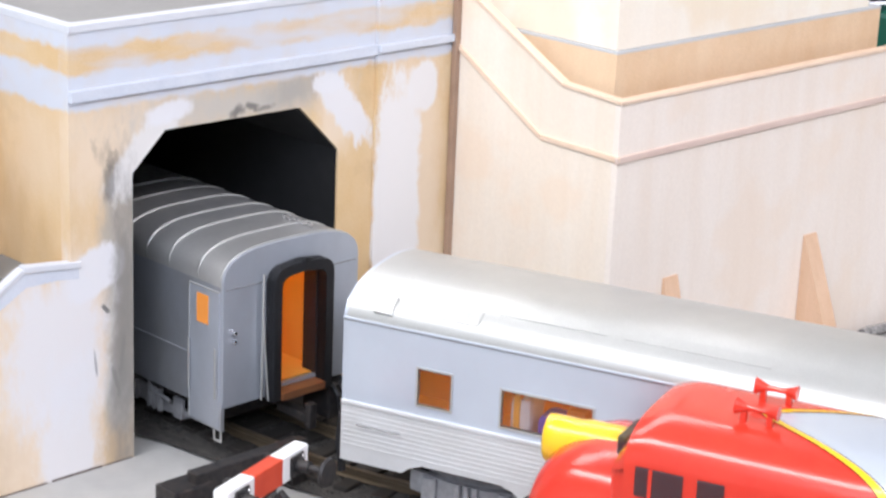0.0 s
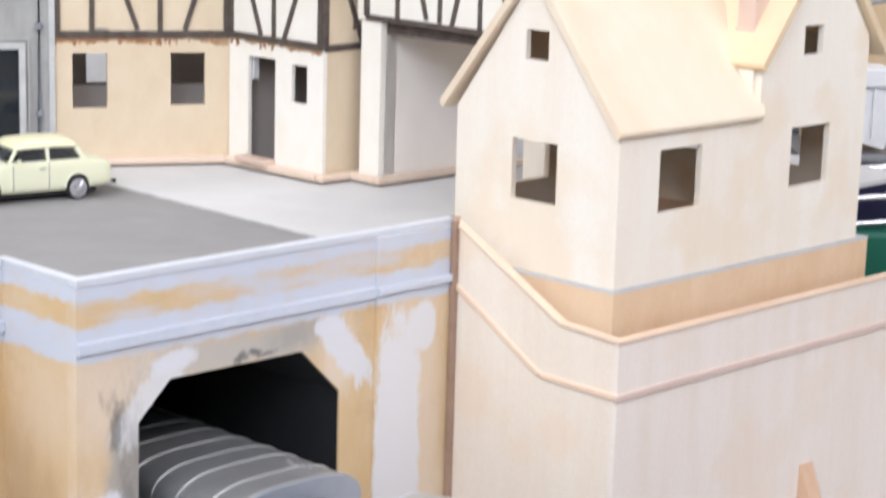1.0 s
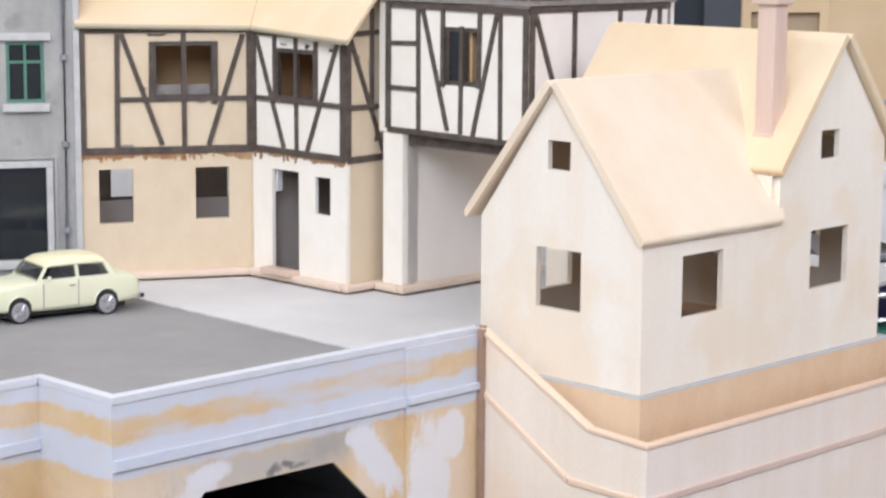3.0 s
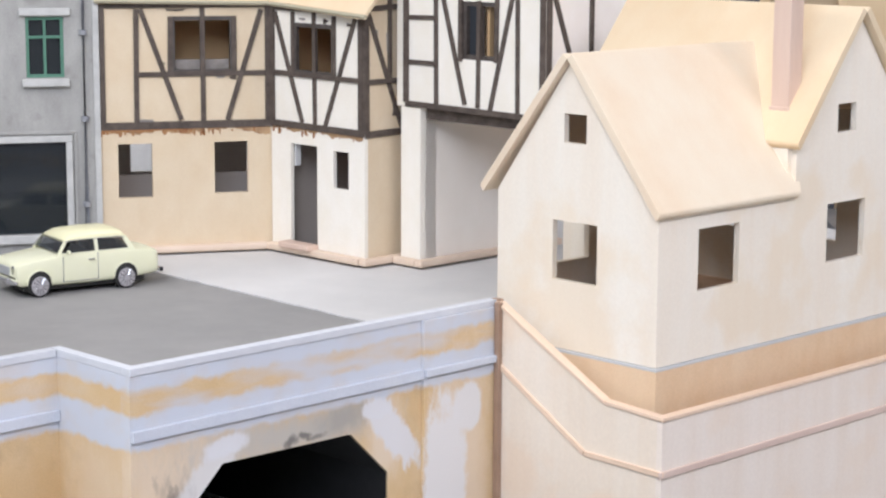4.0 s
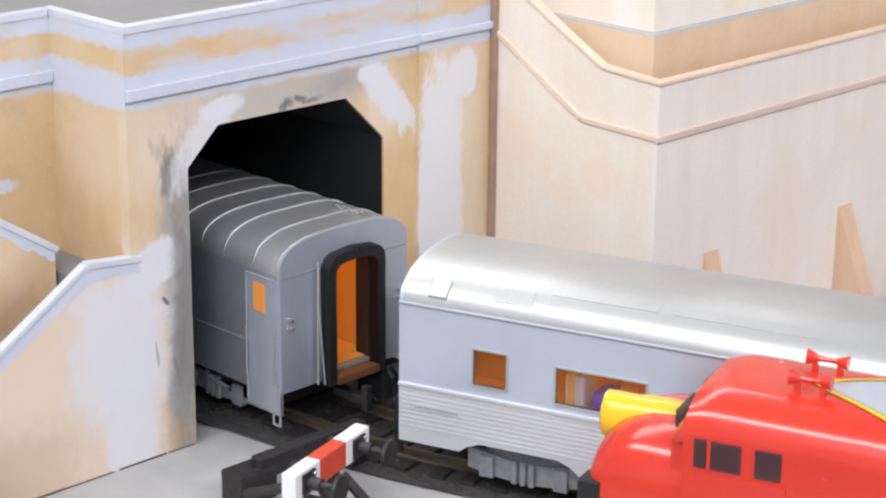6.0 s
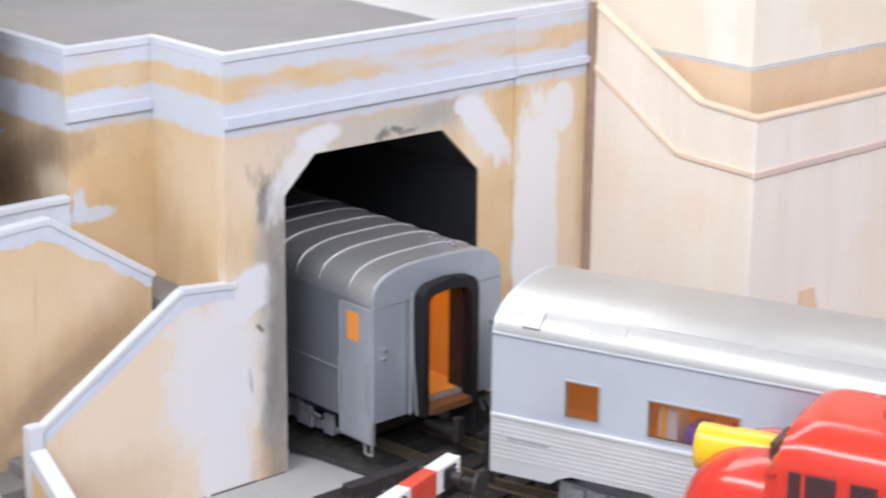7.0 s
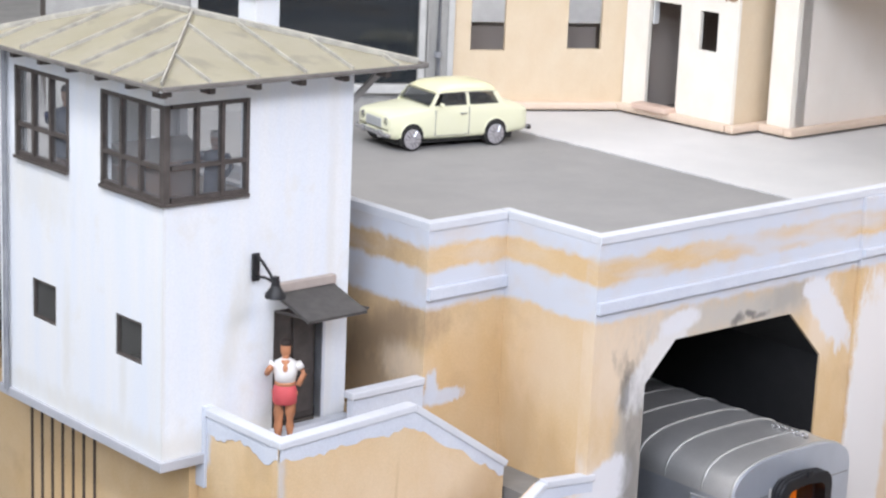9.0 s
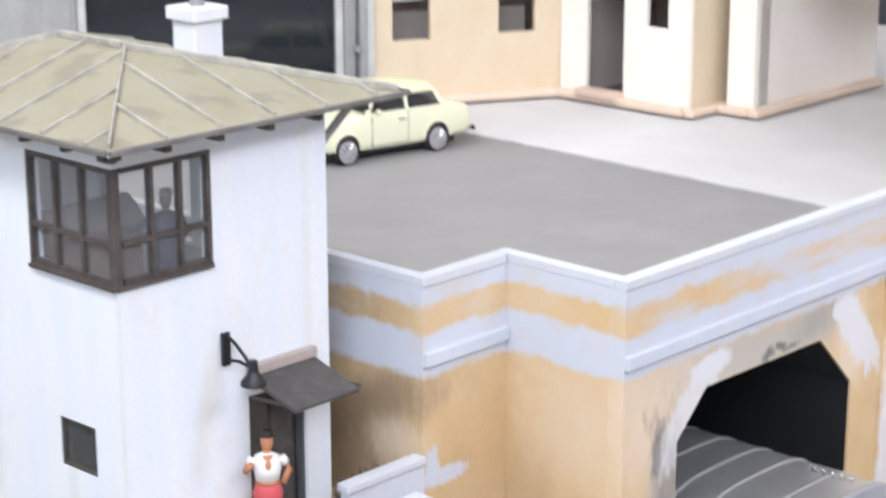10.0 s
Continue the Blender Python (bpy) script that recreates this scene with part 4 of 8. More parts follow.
    vs = (eC, Vector((eC.x, 0.3085, eC.z)), Vector((0.5262, 0.3085, eC.z + (0.5262 - eC.x) / (rV.x - eC.x) * (rdg - eC.z))), Vector((0.5262, 0.3180, eC.z + (0.5262 - eC.x) / (rV.x - eC.x) * (rdg - eC.z))))
    t = Vector((0, 0, 0.005))
    for quad in ((eL, ev, rV, rL), (ev, eC, rC, rV), vs):
        bm = bmesh.new()
        lo = [bm.verts.new(p) for p in quad]
        hi = [bm.verts.new(p + t) for p in quad]
        for q in (hi, lo[::-1], *[(lo[i], lo[(i + 1) % 4], hi[(i + 1) % 4], hi[i]) for i in range(4)]):
            bm.faces.new(q)
        part("roof_sheet", bm, PLY_ROOF, h, "bare veneer roof")
    for quad in ((rL, rV, rV + Vector((0.15, 0.2, -0.12)), rL + Vector((0.15, 0.2, -0.12))), (rV, rC, rC + Vector((0.12, 0, -0.10)), rV + Vector((0.12, 0, -0.10)))):
        bm = bmesh.new()
        bm.faces.new([bm.verts.new(p) for p in quad])
        part("roof_sheet", bm, PLY_ROOF, h)
    part("valley_joint", tubem([ev + Vector((0, 0, 0.0046)), rV + Vector((0, 0, 0.0046))], 0.0007, 5), VALLEY, h, "brown valley joint of the roof")
    for p, q in ((eL, ev), (ev, vs[1])):
        part("eave_edge", tubem([p + Vector((0, 0, 0.0022)), q + Vector((0, 0, 0.0022))], 0.0021, 6), EAVE_EDGE, h, "greyed raw edge of the roof sheet")
    fx = rl + (rV - rL).normalized() * 0.098 + back * 0.0855
    fm = Matrix.Translation((fx.x, fx.y, 0)) @ Matrix.Rotation(math.atan2(DL.y, DL.x) + 0.12, 4, "Z")
    ch = part("chimney", boxm(-0.008, 0.008, -0.008, 0.008, 0.570, 0.700, bevel=0.0006, m=fm), STRIP_PINK, h, "square beech chimney")
    part("chimney_foot", boxm(-0.0092, 0.0092, -0.0092, 0.0092, 0.590, 0.5975, bevel=0.0006, m=fm), STRIP_PINK, ch)
    # ---- tower block with overhanging upper storeys
    g = thing("half_timbered_tower_house", "tall white half-timbered model house with overhanging upper storeys", "house")
    T = face_m((0.530, 0.316, 0), (0, -1))
    part("wall", panelm(rect(0.0055, 0.031, 0.24, 0.4085), [], T, 0.020), INFILL_W, g, "white pier")
    B = face_m((0.5365, 0.285, 0), (1, 0))
    part("wall", panelm(rect(0, 0.176, 0.24, 0.412), [], B, 0.004), INFILL_G, g, "pale wall under the overhang")
    part("skirting", boxm(0.5215, 0.5295, 0.2850, 0.3135, 0.2632, 0.2700, bevel=0.0022), SKIRT, g)
    part("skirting", boxm(0.5215, 0.7145, 0.2755, 0.2848, 0.2632, 0.2700, bevel=0.0022), SKIRT, g)
    part("beam", boxm(0.537, 0.60, 0.1345, 0.2845, 0.398, 0.4095, bevel=0.0006), TIMBER, g, "dark sill beam of the overhang")
    Q = 316

    def ft(rows):
        return [(Q - a, b, Q - c, d, *w) for a, b, c, d, *w in rows]

    t1 = part("wall", panelm(rect(0.0, 0.1838, 0.409, 0.528), [rect((Q - 232) / 1000, (Q - 190) / 1000, 0.456, 0.507)], face_m((0.530, 0.316, 0), (0, -1)), 0.005), INFILL_W, g, "white infill")
    beams(t1, T, ft([(265, 524, 264, 412), (234, 524, 234, 454), (211, 508, 212, 414), (189, 524, 190, 455), (165, 524, 164, 411), (260, 524, 228, 416), (168, 524, 197, 413), (303, 490, 264, 491, 4), (303, 450, 264, 450, 4), (304, 412, 132, 410, 5), (305, 525, 132, 523, 6)]), 4.2, TIMBER)
    beams(t1, T, ft([(303, 526, 303, 413), (135, 524, 135, 411)]), 5.5, TIMBER, 0.0022)
    S1 = face_m((0.5302, 0.1322, 0), (1, 0))
    s1 = part("wall", panelm(rect(0.005, 0.185, 0.409, 0.528), [], S1, 0.005), INFILL_P, g)
    beams(s1, S1, [(5, 526, 30, 462), (57, 526, 57, 412), (118, 526, 118, 412), (173, 526, 173, 412), (160, 526, 145, 470), (0, 525, 184, 525, 6), (3, 524, 3, 412, 6), (0, 412, 184, 412, 5)], 4.6, TIMBER)
    # floor ledge between the storeys
    part("beam", boxm(0.5262, 0.7255, 0.1290, 0.318, 0.5280, 0.5330, bevel=0.0006), TIMBER_L, g, "grey floor beam")
    T2 = face_m((0.5272, 0.3175, 0), (0, -1))
    Q2 = 317.5

    def ft2(rows):
        return [(Q2 - a, b, Q2 - c, d, *w) for a, b, c, d, *w in rows]

    t2 = part("wall", panelm(rect(0, 0.1875, 0.533, 0.648), [rect((Q2 - 282) / 1000, (Q2 - 226) / 1000, 0.584, 0.633), rect((Q2 - 192) / 1000, (Q2 - 167) / 1000, 0.579, 0.630)], T2, 0.005), INFILL_W, g, "white infill")
    beams(t2, T2, ft2([(316, 646, 316, 536), (259, 638, 258, 536), (196, 640, 196, 536), (312, 641, 281, 536), (199, 636, 231, 536), (144, 636, 173, 536), (316, 584, 132, 577), (317, 537, 132, 536, 6), (284, 636, 284, 582), (224, 636, 224, 582), (165, 634, 165, 579)]), 4.2, TIMBER)
    beams(t2, T2, ft2([(133, 644, 133, 534)]), 6, TIMBER, 0.0022)
    S2 = face_m((0.5274, 0.130, 0), (1, 0))
    s2 = part("wall", panelm([(0.005, 0.533), (0.1972, 0.533), (0.1972, 0.648), (0.099, 0.765), (0.005, 0.652)], [rect(0.039, 0.075, 0.573, 0.627), rect(0.1175, 0.1585, 0.573, 0.628)], S2, 0.005), INFILL_P, g, "white gable wall")
    beams(s2, S2, [(5, 638, 45, 537), (37, 720, 37, 573), (75, 740, 75, 536), (115, 740, 115, 536), (158, 700, 158, 572), (194, 650, 196, 536), (69, 572, 50, 537), (120, 571, 143, 537), (191, 642, 150, 537), (0, 647, 197, 648, 5), (79, 601, 115, 601), (0, 536, 198, 536, 6), (34, 572, 78, 572, 3), (113, 572, 161, 572, 3), (34, 629, 78, 629, 3), (113, 629, 161, 629, 3)], 4.2, TIMBER)
    beams(s2, S2, [(3, 648, 3, 534)], 6, TIMBER, 0.0022)
    slips(S2, s2, [(6.5, 598, 1.5, 8), (7, 583, 1.1, 5)])
    for m, a, b, c, d in ((T2, (Q2 - 282) / 1000, (Q2 - 226) / 1000, 0.584, 0.633), (T2, (Q2 - 192) / 1000, (Q2 - 167) / 1000, 0.579, 0.630), (S2, 0.039, 0.075, 0.573, 0.627), (S2, 0.1175, 0.1585, 0.573, 0.628), (T, (Q - 232) / 1000, (Q - 190) / 1000, 0.456, 0.507)):
        wf = part("window_frame", boxm(a, a + 0.004, 0.001, 0.005, c, d, m=m), BROWN, g)
        for q in ((b - 0.004, b, c, d), (a + 0.004, b - 0.004, d - 0.004, d), (a + 0.004, b - 0.004, c, c + 0.004), ((a + b) / 2 - 0.002, (a + b) / 2 + 0.002, c + 0.004, d - 0.004)):
            part("bar", boxm(q[0], q[1], 0.001, 0.005, q[2], q[3], m=m), BROWN, wf)
    part("back_wall", panelm(rect(0.0, 0.263, 0.409, 0.648), [rect(0.026, 0.086, 0.572, 0.632)], face_m((0.731, 0.137, 0), (0, 1)), 0.005), INFILL_W, g)
    part("back_wall", panelm(rect(0.0, 0.190, 0.553, 0.70), [rect(0.082, 0.160, 0.572, 0.636)], face_m((0.536, 0.318, 0), (1, 0)), 0.005), INFILL_W, g)
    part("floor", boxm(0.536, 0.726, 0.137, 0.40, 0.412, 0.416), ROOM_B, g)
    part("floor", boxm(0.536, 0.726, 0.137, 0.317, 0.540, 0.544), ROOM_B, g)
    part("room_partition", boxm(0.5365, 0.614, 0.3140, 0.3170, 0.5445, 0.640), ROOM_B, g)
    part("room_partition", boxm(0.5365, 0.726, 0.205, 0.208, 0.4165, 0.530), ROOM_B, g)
    for sgn in (-1, 1):
        cx = 0.6260
        bm = bmesh.new()
        e, r = Vector((cx + sgn * 0.1105, 0, 0.6395)), Vector((cx, 0, 0.775))
        q = [Vector((p.x, y, p.z)) for p, y in ((e, 0.1235), (e, 0.335), (r, 0.335), (r, 0.1235))]
        lo = [bm.verts.new(p) for p in q]
        hi = [bm.verts.new(p + Vector((0, 0, 0.010))) for p in q]
        for f in (hi, lo[::-1], *[(lo[i], lo[(i + 1) % 4], hi[(i + 1) % 4], hi[i]) for i in range(4)]):
            bm.faces.new(f)
        part("roof_sheet", bm, PLY_CREAM, g, "pale cream bare roof")


VALLEY = mat("valley_line", (0.46, 0.30, 0.17), 0.7, second=(0.60, 0.44, 0.28), grain=(60, 60, 60))
EAVE_EDGE = mat("greyed_edge", (0.40, 0.37, 0.27), 0.7, second=(0.52, 0.47, 0.34), grain=(60, 60, 60))
CARD = mat("white_card", (0.86, 0.86, 0.86), 0.7)
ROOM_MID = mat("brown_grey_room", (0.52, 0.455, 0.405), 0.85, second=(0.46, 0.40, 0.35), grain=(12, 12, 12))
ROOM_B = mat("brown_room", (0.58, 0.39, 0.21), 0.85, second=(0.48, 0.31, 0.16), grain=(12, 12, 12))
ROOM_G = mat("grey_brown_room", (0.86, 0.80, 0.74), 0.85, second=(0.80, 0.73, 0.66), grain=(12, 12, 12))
RUST_SOFT = mat("soaked_varnish", (0.47, 0.31, 0.17), 0.7, second=(0.30, 0.17, 0.09), grain=(130, 130, 60), amount=1.0)
RUST = mat("varnish_stain", (0.28, 0.11, 0.04), 0.6, second=(0.42, 0.22, 0.09), grain=(150, 150, 150), amount=1.0)
INFILL_G = mat("pale_board", (0.88, 0.82, 0.75), 0.8, second=(0.84, 0.77, 0.69), grain=(25, 25, 14), amount=0.8)
TIMBER_L = mat("greyed_timber", (0.30, 0.27, 0.25), 0.75, second=(0.20, 0.18, 0.16), grain=(120, 120, 120), amount=0.9)
PLY_CREAM = mat("cream_veneer", (0.82, 0.74, 0.54), 0.6, second=(0.78, 0.68, 0.46), grain=(14, 14, 14), amount=0.6)
inn()

# ---- grey town house with tiled roof ----


def town_house():
    h = thing("grey_town_house", "weathered grey model town house with green windows and orange tiles", "house")
    m = face_m(LV + DL * 0.167 + DL * 0.36 + Vector((0.004, 0.002, 0)), -DL)
    W = 0.36                                    # local x 0..W, the inn begins at W
    wins = [(W - 0.066, 0.431, 0.487), (W - 0.066, 0.545, 0.595)]
    holes = [rect(a, a + 0.0345, c, d) for a, c, d in wins] + [rect(W - 0.23, W - 0.032, 0.285, 0.371)]
    wins2 = [(W - 0.20, 0.431, 0.487), (W - 0.20, 0.545, 0.595)]
    holes += [rect(a, a + 0.0345, c, d) for a, c, d in wins2]
    part("wall", panelm(rect(0, W, 0.24, 0.618), holes, m @ Matrix.Translation((0, -0.006, 0)), 0.008), GREY_WALL, h, "stained grey rendered front")
    part("corner_strip", boxm(W - 0.0052, W + 0.0006, -0.0075, -0.0055, 0.262, 0.600, bevel=0.0006, m=m), GREY_TRIM, h, "pale strip at the corner of the front")
    part("side_wall", boxm(W - 0.006, W, 0.0025, 0.25, 0.24, 0.618, m=m), GREY_WALL, h)
    # dark linings put the shade of the rooms into their colour
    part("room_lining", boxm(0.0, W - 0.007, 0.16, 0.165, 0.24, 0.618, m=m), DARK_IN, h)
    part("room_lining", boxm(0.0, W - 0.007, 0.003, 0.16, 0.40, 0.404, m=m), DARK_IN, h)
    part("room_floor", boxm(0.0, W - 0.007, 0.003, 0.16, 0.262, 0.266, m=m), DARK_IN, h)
    part("shelf", boxm(W - 0.20, W - 0.04, 0.09, 0.14, 0.300, 0.304, m=m), BROWN, h)
    part("shelf", boxm(W - 0.20, W - 0.04, 0.09, 0.14, 0.335, 0.338, m=m), BROWN, h)
    for a, c, d in wins + wins2:
        w = part("window", boxm(a, a + 0.003, -0.0045, -0.001, c, d, m=m), GREEN, h, "green casement window")
        for q in ((a + 0.0315, a + 0.0345, c, d), (a + 0.003, a + 0.0315, d - 0.003, d), (a + 0.003, a + 0.0315, c, c + 0.003), (a + 0.016, a + 0.0185, c + 0.003, d - 0.003), (a + 0.003, a + 0.016, c + 0.036, c + 0.0385), (a + 0.0185, a + 0.0315, c + 0.036, c + 0.0385)):
            part("glazing_bar", boxm(q[0], q[1], -0.0045, -0.001, q[2], q[3], m=m), GREEN, w)
        part("pane", boxm(a + 0.003, a + 0.0315, -0.002, -0.0015, c + 0.003, d - 0.003, m=m), GLASS_D, w)
        part("sill", boxm(a - 0.004, a + 0.0385, -0.012, -0.006, c - 0.008, c - 0.001, bevel=0.001, m=m), GREY_TRIM, w)
        part("lintel", boxm(a - 0.006, a + 0.0405, -0.010, -0.006, d + 0.001, d + 0.008, bevel=0.001, m=m), GREY_TRIM, w)
    a, b, c, d = W - 0.23, W - 0.032, 0.285, 0.371
    sw = part("shop_window", boxm(a - 0.006, b + 0.006, -0.009, -0.004, d, d + 0.006, bevel=0.0008, m=m), GREY_TRIM, h, "wide dark shop window")
    for q in ((b, b + 0.006, c, d), (a - 0.006, a, c, d)):
        part("frame", boxm(q[0], q[1], -0.009, -0.004, q[2], q[3], bevel=0.0008, m=m), GREY_TRIM, sw)
    for q in ((b + 0.0075, b + 0.0105, c, d + 0.0075), (a - 0.0105, a - 0.0075, c, d + 0.0075), (a - 0.0105, b + 0.0105, d + 0.0075, d + 0.0105)):
        part("outer_moulding", boxm(q[0], q[1], -0.0078, -0.0055, q[2], q[3], bevel=0.0006, m=m), GREY_WALL, sw)
    part("sill", boxm(a - 0.010, b + 0.010, -0.012, -0.004, c - 0.008, c, bevel=0.001, m=m), GREY_TRIM, sw)
    part("pane", boxm(a, b, -0.003, -0.002, c, d, m=m), GLASS_D, sw)
    dp = part("downpipe", tubem([m @ Vector((W - 0.014, -0.009, 0.262)), m @ Vector((W - 0.014, -0.009, 0.575)), m @ Vector((W - 0.008, -0.012, 0.592)), m @ Vector((W - 0.006, -0.016, 0.615))], 0.0026, 10), ZINC, h, "dark grey rain pipe")
    smooth(dp)
    for z in (0.31, 0.39, 0.47, 0.55):
        part("bracket", tubem([m @ Vector((W - 0.014, -0.009, z)), m @ Vector((W - 0.014, -0.009, z + 0.005))], 0.0036, 10), ZINC, dp)
    part("fascia", boxm(-0.01, W + 0.018, -0.020, -0.006, 0.6090, 0.6185, bevel=0.0015, m=m), ZINC, h, "dark eaves gutter")
    roof = part("roof", panelm([(-0.01, 0), (W + 0.02, 0), (W + 0.02, 0.16), (-0.01, 0.16)], [], m @ Matrix.Translation((0, -0.019, 0.6185)) @ Matrix.Rotation(radians(-50), 4, "X"), 0.004), TILE_BACK, h)
    tm = m @ Matrix.Translation((0, -0.021, 0.6205)) @ Matrix.Rotation(radians(-50), 4, "X")
    bmt = bmesh.new()
    sweep(bmt, [(-0.0030, 0.0), (0.0, 0.0), (0.0, 0.0125), (-0.0012, 0.0125)], [0, 0.0094])
    bmesh.ops.recalc_face_normals(bmt, faces=bmt.faces)
    me = bpy.data.meshes.new("roof_tile")
    bmt.to_mesh(me)
    bmt.free()
    me.materials.append(TILE)
    part("verge_board", panelm([(W + 0.0140, 0), (W + 0.0205, 0), (W + 0.0205, 0.112), (W + 0.0140, 0.112)], [], tm @ Matrix.Translation((0, -0.0036, 0)), 0.004), TILE, roof)
    for r in range(9):
        for k in range(30):
            o = new("roof_tile", me)
            o.parent = roof
            o.matrix_world = tm @ Matrix.Translation((W + 0.019 - 0.0098 * (k + 1) - (0.0049 if r % 2 else 0), 0.0002 * ((k * 7 + r) % 3), 0.0108 * r))


TILE_BACK = mat("tile_underlay", (0.30, 0.09, 0.05), 0.8)
town_house()

# ---- white signal box on its base ----
TX0, TX1, TY0, TY1 = -0.2345, -0.0995, 0.116, 0.300


def signal_box():
    h = thing("signal_box", "whitewashed model signal box with brown corner windows and seamed roof", "house")
    zb, zt = 0.1715, 0.392
    W = face_m((TX0, TY1, 0), (0, -1))
    k = TY1

    def r(a, b, c, d):
        return rect(k - a, k - b, c, d)

    west = part("wall", panelm([(0, zb), (k - TY0, zb), (k - TY0, 0.3245), (k - 0.180, 0.3245), (k - 0.180, 0.381), (k - TY0, 0.381), (k - TY0, zt), (0, zt)], [r(0.2785, 0.218, 0.3245, 0.381), r(0.1655, 0.1375, 0.2245, 0.2500), r(0.2610, 0.2330, 0.2245, 0.2500)], W, 0.006), WHITE_STAINED, h, "whitewashed wall with windows")
    S = face_m((TX0 + 0.006, TY0, 0), (1, 0))
    o = -TX0 - 0.006
    part("wall", panelm([(0, zb), (-0.1555 + o, zb), (-0.1555 + o, 0.2505), (-0.1185 + o, 0.2505), (-0.1185 + o, zb), (TX1 + o, zb), (TX1 + o, zt), (0, zt), (0, 0.381), (-0.1775 + o, 0.381), (-0.1775 + o, 0.3245), (0, 0.3245)], [], S, 0.006), WHITE_STAINED, h, "whitewashed wall with doorway")
    part("wall", panelm(rect(0, TY1 - TY0 - 0.006, zb, zt), [rect(0.004, 0.082, 0.302, 0.387), rect(0.094, 0.168, 0.302, 0.387)], face_m((TX1, TY0 + 0.006, 0), (0, 1)), 0.006), WHITE_WALL, h, "whitewashed wall with wide back opening")
    part("wall", panelm(rect(0, TX1 - TX0 - 0.012, zb, zt), [rect(0.010, 0.058, 0.302, 0.387), rect(0.066, 0.113, 0.302, 0.387)], face_m((TX0 + 0.006, TY1 - 0.006, 0), (1, 0)), 0.006), WHITE_WALL, h)
    part("floor", boxm(TX0 + 0.006, TX1 - 0.006, TY0 + 0.006, TY1 - 0.006, 0.296, 0.300), DESK_GREY, h)
    part("cabin_ceiling", boxm(TX0 + 0.0065, TX1 - 0.0065, TY0 + 0.0065, TY1 - 0.0065, 0.388, 0.390), CABIN_W, h)
    part("cabin_wall", boxm(TX0 + 0.0065, TX0 + 0.050, 0.205, 0.207, 0.3005, 0.3878), CABIN_W, h)
    part("floor", boxm(TX0 + 0.006, TX1 - 0.006, TY0 + 0.006, TY1 - 0.006, zb, zb + 0.004), DARK_IN, h)
    # corner window: frames on both faces
    cw = part("corner_window", boxm(TX0 - 0.0008, TX0 + 0.0036, TY0 - 0.0008, TY0 + 0.0036, 0.3245, 0.381, bevel=0.0004), BROWN, h, "brown glazed corner window")

    def glazing(m, a, b, c, d, n, owner, rail):
        w = (b - a)
        for i in range(n + 1):
            u = a + w * i / n
            if owner.name.startswith("corner") and ((m is W and i == n) or (m is S and i == 0)):
                continue
            part("mullion", boxm(u - 0.0012, u + 0.0012, -0.0008, 0.003, c, d, m=m), BROWN, owner)
        for z, t in ((d - 0.0026, 0.0026), (c, 0.0030), (rail, 0.0024)):
            part("rail", boxm(a, b, -0.0004, 0.0036, z, z + t, m=m), BROWN, owner)
        part("sill", boxm(a - (0.0052 if m is S else 0.001), b + (0.0052 if m is W and owner is cw else 0.001), -0.0024 if m is W else -0.0022, 0.002, c - 0.0014, c + 0.0005, m=m), BROWN, owner)
        part("pane", boxm(a, b, 0.0016, 0.0020, c + 0.003, d - 0.003, m=m), GLASS_C, owner).visible_shadow = False

    glazing(W, k - 0.180, k - TY0 - 0.004, 0.3245, 0.381, 3, cw, 0.3435)
    glazing(S, -0.001, -0.1775 + o, 0.3245, 0.381, 3, cw, 0.3435)
    w2 = part("side_window", boxm(k - 0.2785, k - 0.2765, -0.0012, 0.004, 0.3245, 0.381, m=W), BROWN, h, "brown three-light window")
    glazing(W, k - 0.2785, k - 0.218, 0.3245, 0.381, 3, w2, 0.3435)
    for a, b in ((0.1655, 0.1375), (0.2610, 0.2330)):
        sw = part("small_window", boxm(k - a, k - a + 0.0018, 0.0006, 0.0030, 0.2245, 0.2500, m=W), BROWN, h, "small brown window")
        for q in ((k - b - 0.0018, k - b, 0.2245, 0.2500), (k - a + 0.0018, k - b - 0.0018, 0.2482, 0.2500), (k - a + 0.0018, k - b - 0.0018, 0.2245, 0.2263)):
            part("bar", boxm(q[0], q[1], 0.0006, 0.0030, q[2], q[3], m=W), BROWN, sw)
        part("pane", boxm(k - a + 0.0018, k - b - 0.0018, 0.0022, 0.0026, 0.2263, 0.2482, m=W), GLASS_S, sw)
    # door with reveal, awning, lamp
    dr = part("door", boxm(-0.1555, -0.1185, TY0 + 0.007, TY0 + 0.010, 0.1765, 0.2505), BROWN, h, "dark brown panelled door")
    for a in (-0.1525, -0.1360):
        for c, d in ((0.180, 0.208), (0.213, 0.247)):
            part("door_panel", boxm(a, a + 0.0145, TY0 + 0.0058, TY0 + 0.0072, c, d, bevel=0.0005), BROWN, dr)
    part("door_step", boxm(-0.158, -0.100, TY0 - 0.008, TY0 - 0.0005, 0.1700, 0.1770, bevel=0.0008), COPING, h, "white door step")
    part("reveal", boxm(-0.1185, -0.1165, TY0 - 0.0006, TY0 + 0.006, 0.1765, 0.2525), COPING, h)
    aw = part("awning", panelm([(-0.1575, 0), (-0.1135, 0), (-0.1135, 0.0365), (-0.1575, 0.0365)], [], Matrix.Translation((0, TY0 - 0.0365, 0.2530)) @ Matrix.Rotation(radians(-74), 4, "X"), 0.002), AWNING, h, "dark sheet awning over the door")
    part("awning_flashing", boxm(-0.1575, -0.1125, TY0 - 0.005, TY0 - 0.0006, 0.2625, 0.2680, bevel=0.0006), SEAM_BROWN, aw, "pale flashing strip")
